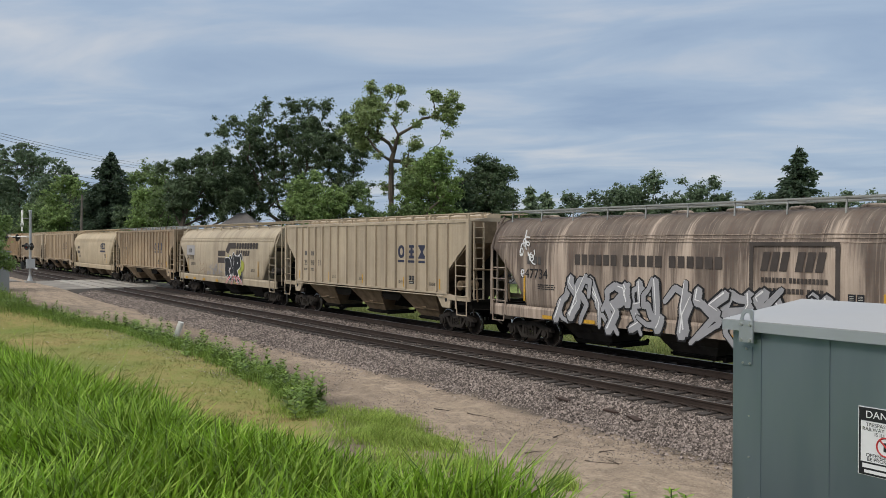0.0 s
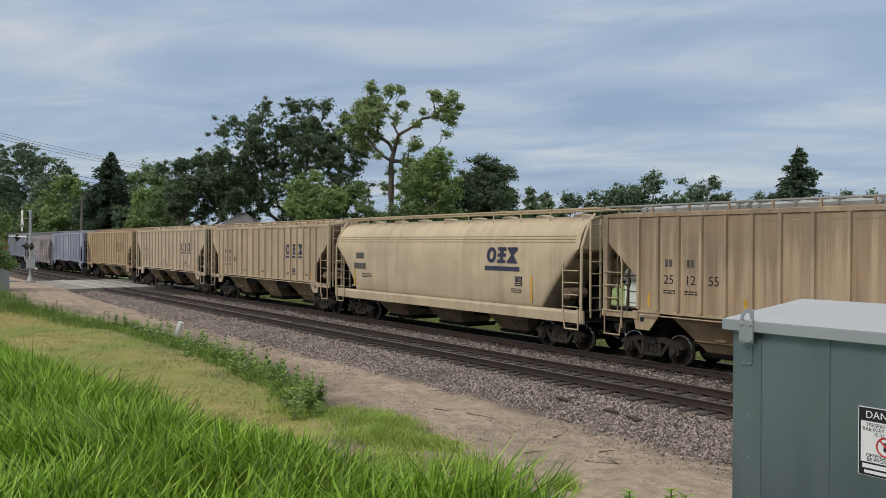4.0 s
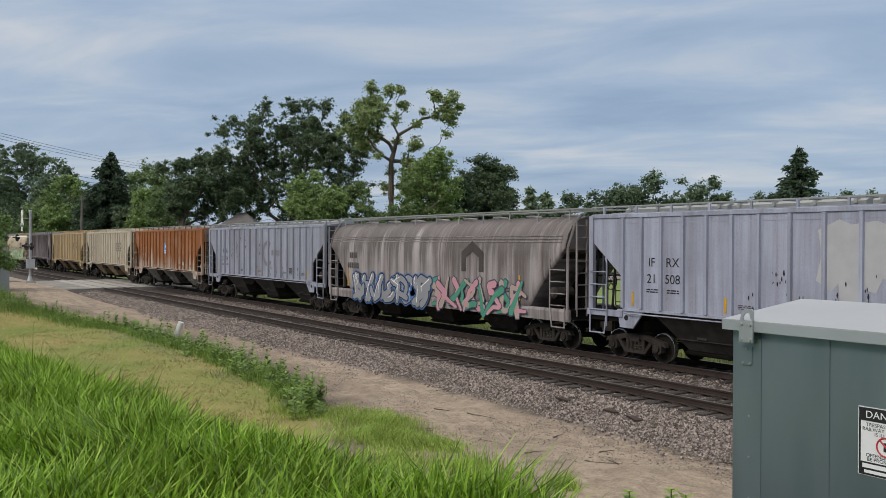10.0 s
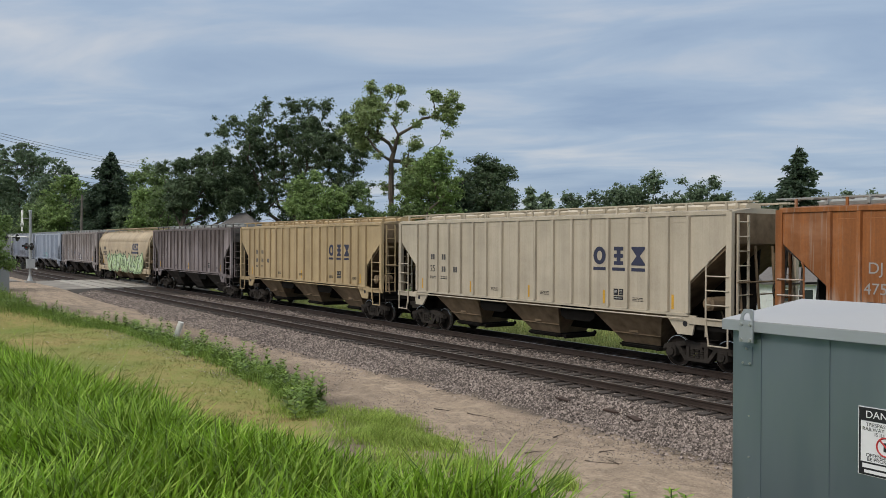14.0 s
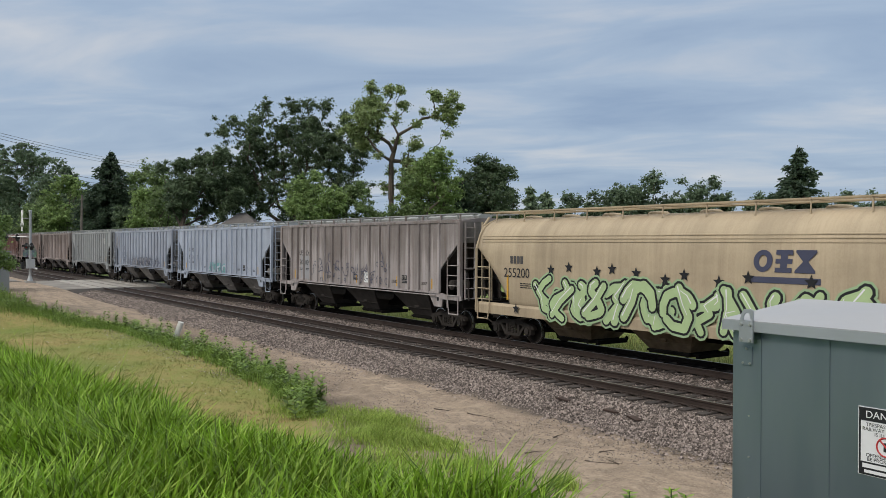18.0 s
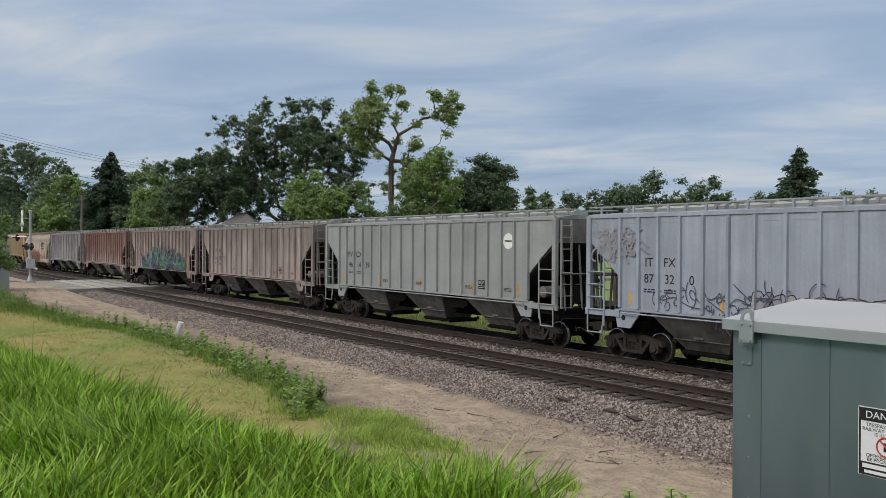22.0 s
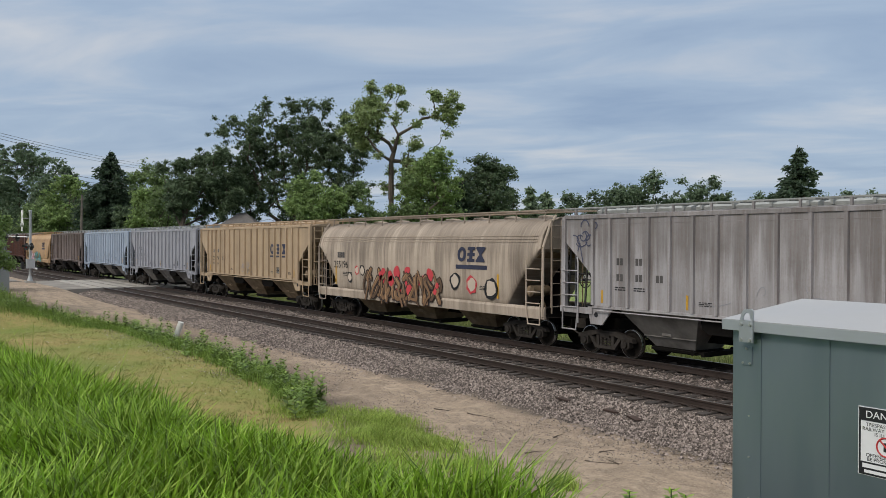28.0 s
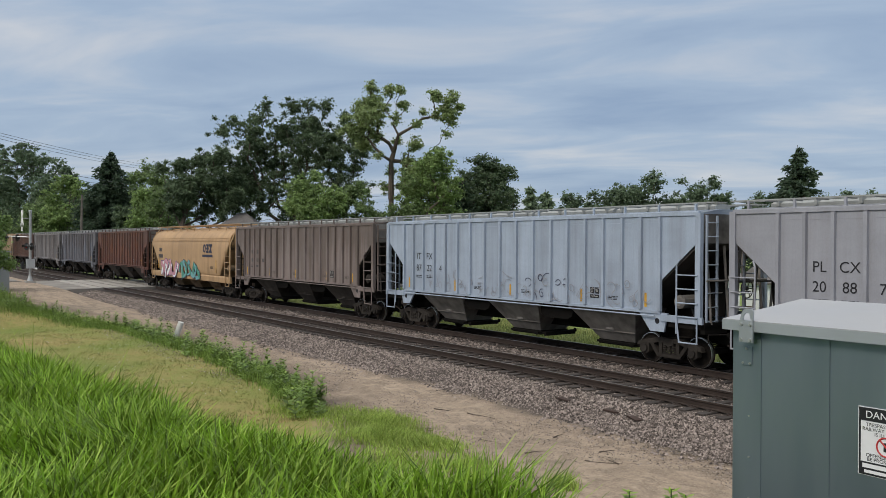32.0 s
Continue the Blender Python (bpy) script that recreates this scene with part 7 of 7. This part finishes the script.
def build_signal():
    alu = plain("brushed_aluminium", (0.42, 0.43, 0.43, 1), 0.45, 0.5, 0.15, 6)
    dark = plain("black_signal_enamel", (0.018, 0.018, 0.018, 1), 0.5, 0, 0.2, 6)
    lens = plain("unlit_red_lens", (0.20, 0.015, 0.012, 1), 0.15, 0, 0.1, 6, 0)
    x, y = -68.3, -10.45
    z = level(x, y)
    t = thing("crossing_signal", "aluminium level-crossing signal with crossbuck and lamps", "crossing signal", at=(x, y, z))
    part("foundation", lambda bm: box(bm, -0.35, 0.35, -0.35, 0.35, -0.3, 0.12), plain("foundation_concrete", (0.33, 0.32, 0.30, 1), 0.9), t)
    mast = part("mast", lambda bm: tube(bm, (0, 0, 0.1), (0.08, 0, 5.2), 0.095, 12), alu, t)
    part("mast_cap", lambda bm: tube(bm, (0.08, 0, 5.18), (0.08, 0, 5.26), 0.11, 12, 0.07), alu, mast)
    part("base_casting", lambda bm: tube(bm, (0, 0, 0.12), (0, 0, 0.5), 0.2, 10, 0.11), alu, mast)
    cb = put("crossbuck", mesh("crossbuck", lambda bm: tube(bm, (0, -0.05, 0), (0, 0.35, 0), 0.03, 6), alu), t, (-0.25, -0.45, 4.75))
    for s in (-1, 1):
        put("blade", mesh("blade", lambda bm: box(bm, -0.72, 0.72, -0.012, 0.012, -0.13, 0.13), M_WHITE), cb, pose(0, 0.012 * s - 0.05, 0, 0, 48 * s, 0))
    part("track_count_plate", lambda bm: box(bm, -0.25, 0.25, -0.07, -0.05, -0.95, -0.62), M_WHITE, cb)
    part("bracket", lambda bm: box(bm, -0.4, 0.35, -0.05, 0.05, 4.72, 4.78), alu, t)

    def head(at, turn_):
        h = put("lamp_head", mesh("lamp_head", lambda bm: lathe(bm, [(0.27, -0.01), (0.27, 0.01), (0.12, 0.03), (0.09, 0.16)], 22), dark), t, Matrix.Translation(at) @ Matrix.Rotation(turn_, 4, "Z"))
        part("lens", lambda bm: lathe(bm, [(0.12, -0.035), (0.08, -0.045), (0.02, -0.05)], 16), lens, h)

        def hood(bm):
            for i in range(9):
                a, b = math.pi * (i / 9 * 1.1 - 0.05), math.pi * ((i + 1) / 9 * 1.1 - 0.05)
                v = [bm.verts.new((0.15 * math.cos(q), yy, 0.15 * math.sin(q))) for q in (a, b) for yy in (-0.01, -0.28)]
                bm.faces.new((v[0], v[1], v[3], v[2]))

        part("hood", hood, dark, h)

    part("lamp_arm", lambda bm: tube(bm, (-0.75, -0.1, 2.72), (0.75, -0.1, 2.72), 0.04, 8), alu, t)
    part("lamp_arm", lambda bm: tube(bm, (-1.1, -1.3, 3.42), (0.05, 0.0, 3.36), 0.035, 8), alu, t)
    for at, tr in (((-0.62, -0.14, 2.66), 0.5), ((0.45, 0.02, 2.66), -0.7), ((-1.1, -1.45, 3.3), -0.6), ((-0.75, -0.75, 3.3), -0.6)):
        head(at, tr)
    gm = part("gate_mechanism", lambda bm: box(bm, -0.28, 0.28, -0.25, 0.3, 1.05, 1.75), alu, t)
    part("counterweight", lambda bm: box(bm, -0.5, -0.2, -0.55, -0.35, 1.0, 1.5), dark, gm)
    part("gate_arm_stub", lambda bm: box(bm, -0.55, 0.7, 0.32, 0.38, 0.98, 1.1), M_WHITE, gm)
    part("bell", lambda bm: lathe(bm, [(0.14, 0.0), (0.13, 0.06), (0.03, 0.1)], 14, "z"), alu, t).location = (0.08, 0, 5.26)

    bx, by, bz = -57.2, -13.6, 0.0
    bz = level(bx, by) - 0.05
    grey = plain("grey_bungalow_steel", (0.24, 0.25, 0.255, 1), 0.5, 0.3, 0.1, 4, 0.05)
    hut = thing("signal_hut", "grey steel signal equipment hut by the crossing", "equipment hut", at=(bx, by, bz))
    part("wall_panel", lambda bm: box(bm, -2.2, 0, -1.5, 0.3, 0, 2.5), grey, hut)
    part("hut_roof", lambda bm: prism(bm, [(-1.62, 2.5), (-1.62, 2.56), (-0.6, 2.72), (0.42, 2.56), (0.42, 2.5)], -2.3, 0.1, "x"), grey, hut)
    part("hut_door", lambda bm: box(bm, 0.0, 0.03, -1.1, -0.3, 0.15, 2.2), grey, hut)


def build_houses():
    shingle = plain("grey_shingles", (0.14, 0.13, 0.125, 1), 0.9, 0, 0.3, 5)
    siding = plain("white_siding", (0.66, 0.67, 0.67, 1), 0.6, 0, 0.08, 3, 0.05)
    glass = plain("dark_window_glass", (0.03, 0.035, 0.04, 1), 0.1, 0, 0.1, 3, 0)

    def house(px, depth, w, d, eave, ridge, label, hip=0.0, turn_=0.0, wall=siding):
        x, y, z = spot(px, depth)
        t = thing("house", label, "house", at=(x, y, z - 0.1))
        t.rotation_euler = (0, 0, YAW + turn_)
        part("wall", lambda bm: box(bm, -w / 2, w / 2, 0, d, -0.3, eave), wall, t)
        n = int((eave - 0.2) / 0.22)
        for i in range(n):
            part("siding_board", lambda bm: box(bm, -w / 2 - 0.01, w / 2 + 0.01, -0.025, 0.0, 0.1 + i * 0.22, 0.30 + i * 0.22), wall, t)

        def rf(bm):
            o = 0.35
            pts = [(-w / 2 - o, -o, eave), (w / 2 + o, -o, eave), (w / 2 + o, d + o, eave), (-w / 2 - o, d + o, eave), (-w / 2 - o + hip, d / 2, ridge), (w / 2 + o - hip, d / 2, ridge)]
            v = [bm.verts.new(p) for p in pts]
            u = [bm.verts.new((p[0], p[1], p[2] - 0.12)) for p in pts[:4]]
            for q in ((v[0], v[1], v[5], v[4]), (v[2], v[3], v[4], v[5]), (v[1], v[2], v[5]), (v[3], v[0], v[4]), (u[3], u[2], u[1], u[0])):
                bm.faces.new(q)
            for i in range(4):
                bm.faces.new((v[i], u[i], u[(i + 1) % 4], v[(i + 1) % 4]))

        part("roof", rf, shingle, t)
        for k in (-0.28, 0.05, 0.33):
            wd = part("window", lambda bm: box(bm, k * w - 0.5, k * w + 0.5, -0.06, -0.02, eave * 0.42, eave * 0.82), M_WHITE, t)
            part("pane", lambda bm: box(bm, k * w - 0.43, k * w + 0.43, -0.075, -0.06, eave * 0.42 + 0.08, eave * 0.82 - 0.08), glass, wd)
        return t

    house(412, 84, 7.0, 8.0, 4.6, 7.5, "house with a grey hipped roof among trees", 3.4)
    h = house(1225, 46, 5.2, 5.0, 2.6, 3.5, "low white house with horizontal siding", 0.4)
    for i in range(9):
        part("deck_post", lambda bm: box(bm, -2.6 + i * 0.65, -2.52 + i * 0.65, -1.6, -1.52, 0, 1.15), M_BARK, h)
    part("deck_rail", lambda bm: box(bm, -2.7, 2.7, -1.62, -1.5, 1.1, 1.18), M_BARK, h)
    house(1420, 52, 4.4, 4.0, 2.1, 3.0, "small white outbuilding with a grey roof", 0.2)


def build_wires():
    wire_m = plain("black_cable", (0.02, 0.02, 0.022, 1), 0.6, 0, 0.1, 5, 0)
    wood = plain("weathered_pole_wood", (0.13, 0.115, 0.10, 1), 0.9, 0, 0.3, 9)
    x, y, z = spot(143, 112)
    t = thing("utility_pole", "weathered leaning wooden utility pole", "utility pole", at=(x, y, z))
    part("pole", lambda bm: tube(bm, (-0.15, 0, -0.3), (0.25, 0.1, top_z(348, 112)), 0.19, 10, 0.14), wood, t)
    part("cross_arm", lambda bm: box(bm, -0.6, 1.0, 0.02, 0.14, top_z(356, 112) - 0.05, top_z(356, 112) + 0.05), wood, t)
    for (pa, ya, da), (pb, yb, db), sag, r in (((-260, 176, 46), (330, 306, 150), 1.5, 0.016), ((-260, 180, 46), (330, 309, 130), 1.6, 0.016), ((-260, 170, 46), (330, 302, 130), 1.4, 0.014),
                                               ((-260, 222, 46), (330, 338, 130), 1.6, 0.02), ((-260, 232, 46), (330, 344, 130), 1.6, 0.014), ((330, 338, 110), (700, 346, 96), 1.2, 0.016)):
        ax, ay, _ = spot(pa, da)
        bx, by, _ = spot(pb, db)
        az, bz = EYE.z + (431 - ya) / 1484 * da, EYE.z + (431 - yb) / 1484 * db

        def run(bm):
            prev = None
            for i in range(33):
                f = i / 32
                p = Vector((ax + (bx - ax) * f, ay + (by - ay) * f, az + (bz - az) * f - sag * 4 * f * (1 - f) * 0.5))
                if prev is not None:
                    tube(bm, prev, p, r, 4)
                prev = p

        tagged(part("overhead_wire", run, wire_m, None), "thin black overhead wire between utility poles", "wire", "overhead wires")


def build_bits():
    pvc = plain("weathered_white_plastic", (0.58, 0.58, 0.55, 1), 0.55, 0, 0.12, 5)
    x, y = -36.5, -9.65
    t = thing("marker_post", "leaning white plastic marker pipe at the verge", "marker post", at=(x, y, level(x, y)))
    part("pipe", lambda bm: tube(bm, (0, 0, -0.1), (0.17, 0.24, 0.76), 0.125, 14), pvc, t)
    part("pipe_rim", lambda bm: tube(bm, (0.17, 0.24, 0.755), (0.173, 0.244, 0.775), 0.135, 14, 0.12), pvc, t)
    twig = plain("grey_brown_twig", (0.09, 0.07, 0.055, 1), 0.9)
    g = random.Random(3)
    for i, (x, y, l, a) in enumerate(((-17.6, -8.9, 0.6, 20), (-16.6, -8.6, 0.9, 5), (-15.4, -10.6, 0.5, 130), (-11.8, -9.3, 0.7, 25), (-12.9, -9.9, 0.4, 70), (-14.4, -9.9, 0.35, 10), (-12.1, -8.6, 0.3, 40), (-11.2, -9.0, 0.3, 160), (-13.6, -8.5, 0.35, 100), (-16.0, -10.9, 0.7, 60))):
        z = level(x, y) + rough_ground(x, y) + 0.015

        def stick(bm):
            p = Vector((0, 0, 0))
            for k in range(4):
                q = p + Vector((l / 4, g.uniform(-0.04, 0.04), g.uniform(-0.004, 0.012)))
                tube(bm, p, q, 0.016 - 0.003 * k, 5, 0.013 - 0.003 * k)
                p = q

        s = part("twig", stick, twig, None)
        s.matrix_basis = pose(x, y, z, 0, 0, a)
        tagged(s, "dry broken twig lying on the dirt", "twig", "twigs on the dirt")
    rust = plain("rusty_scrap_iron", (0.05, 0.032, 0.026, 1), 0.85, 0.1, 0.3, 12)
    for x, y, a in ((-13.9, -6.35, 12), (-13.1, -6.45, -20), (-15.6, -6.3, 4)):
        s = part("scrap_plate", lambda bm: (box(bm, -0.2, 0.2, -0.09, 0.09, 0, 0.02), box(bm, -0.2, 0.2, -0.09, -0.06, 0.016, 0.034)), rust, None)
        s.matrix_basis = pose(x, y, level(x, y) + 0.03, 4, 3, a)
        tagged(s, "rusty discarded tie plate on the ballast", "tie plate", "scrap on the ballast")
    # white clover heads on the lawn
    g2 = np.random.default_rng(21)
    c = []
    for i in range(150):
        x = -22 - 26 * g2.uniform() ** 1.2
        y = verge(x) - 0.8 - 3.6 * g2.uniform()
        c.append((x, y, level(x, y) + 0.08))
    cs = np.array(c)
    tagged(quads("clover_heads", leaves_at(cs, np.full(len(cs), 0.014), 5, 0.013, 22, 1.0), M_WHITE), "small white clover flowers in the lawn", "clover", kind="stuff")
    # shrub that pokes into the picture beside the hut
    x, y, z = spot(-16, 44)
    broad_tree("leafy green shrub beside the equipment hut", x, y, level(x, y), 5.7, 1.15, L_LIGHT, 91, 150, 70, 0.075, 0.05, None, 0.06, "shrub", 0.36)


build_crossing()
build_signal()
build_houses()
build_wires()
build_bits()


# ---------------------------------------------------------------- what moves
def motions():
    for car, place in CARS:
        walk(car, [(t, pose(place + ahead(t), 0, 0)) for t in (0.0, 8.0, 16.0, 24.0, 32.0)])
    for w, x, place in WHEELS:
        rows, shown = [], [t / FPS for t in range(0, 32 * FPS + 1) if -62 < place + ahead(t / FPS) < -7]
        if not shown:
            shown = [0.0]
        times = sorted({0.0, 32.0, *shown})
        t0 = shown[0]
        for t in times:
            a = ahead(min(max(t, t0), shown[-1])) - ahead(t0)
            rows.append((t, pose(x, 0, 0.457, 0, math.degrees(a / 0.457), 0)))
        walk(w, rows)


motions()
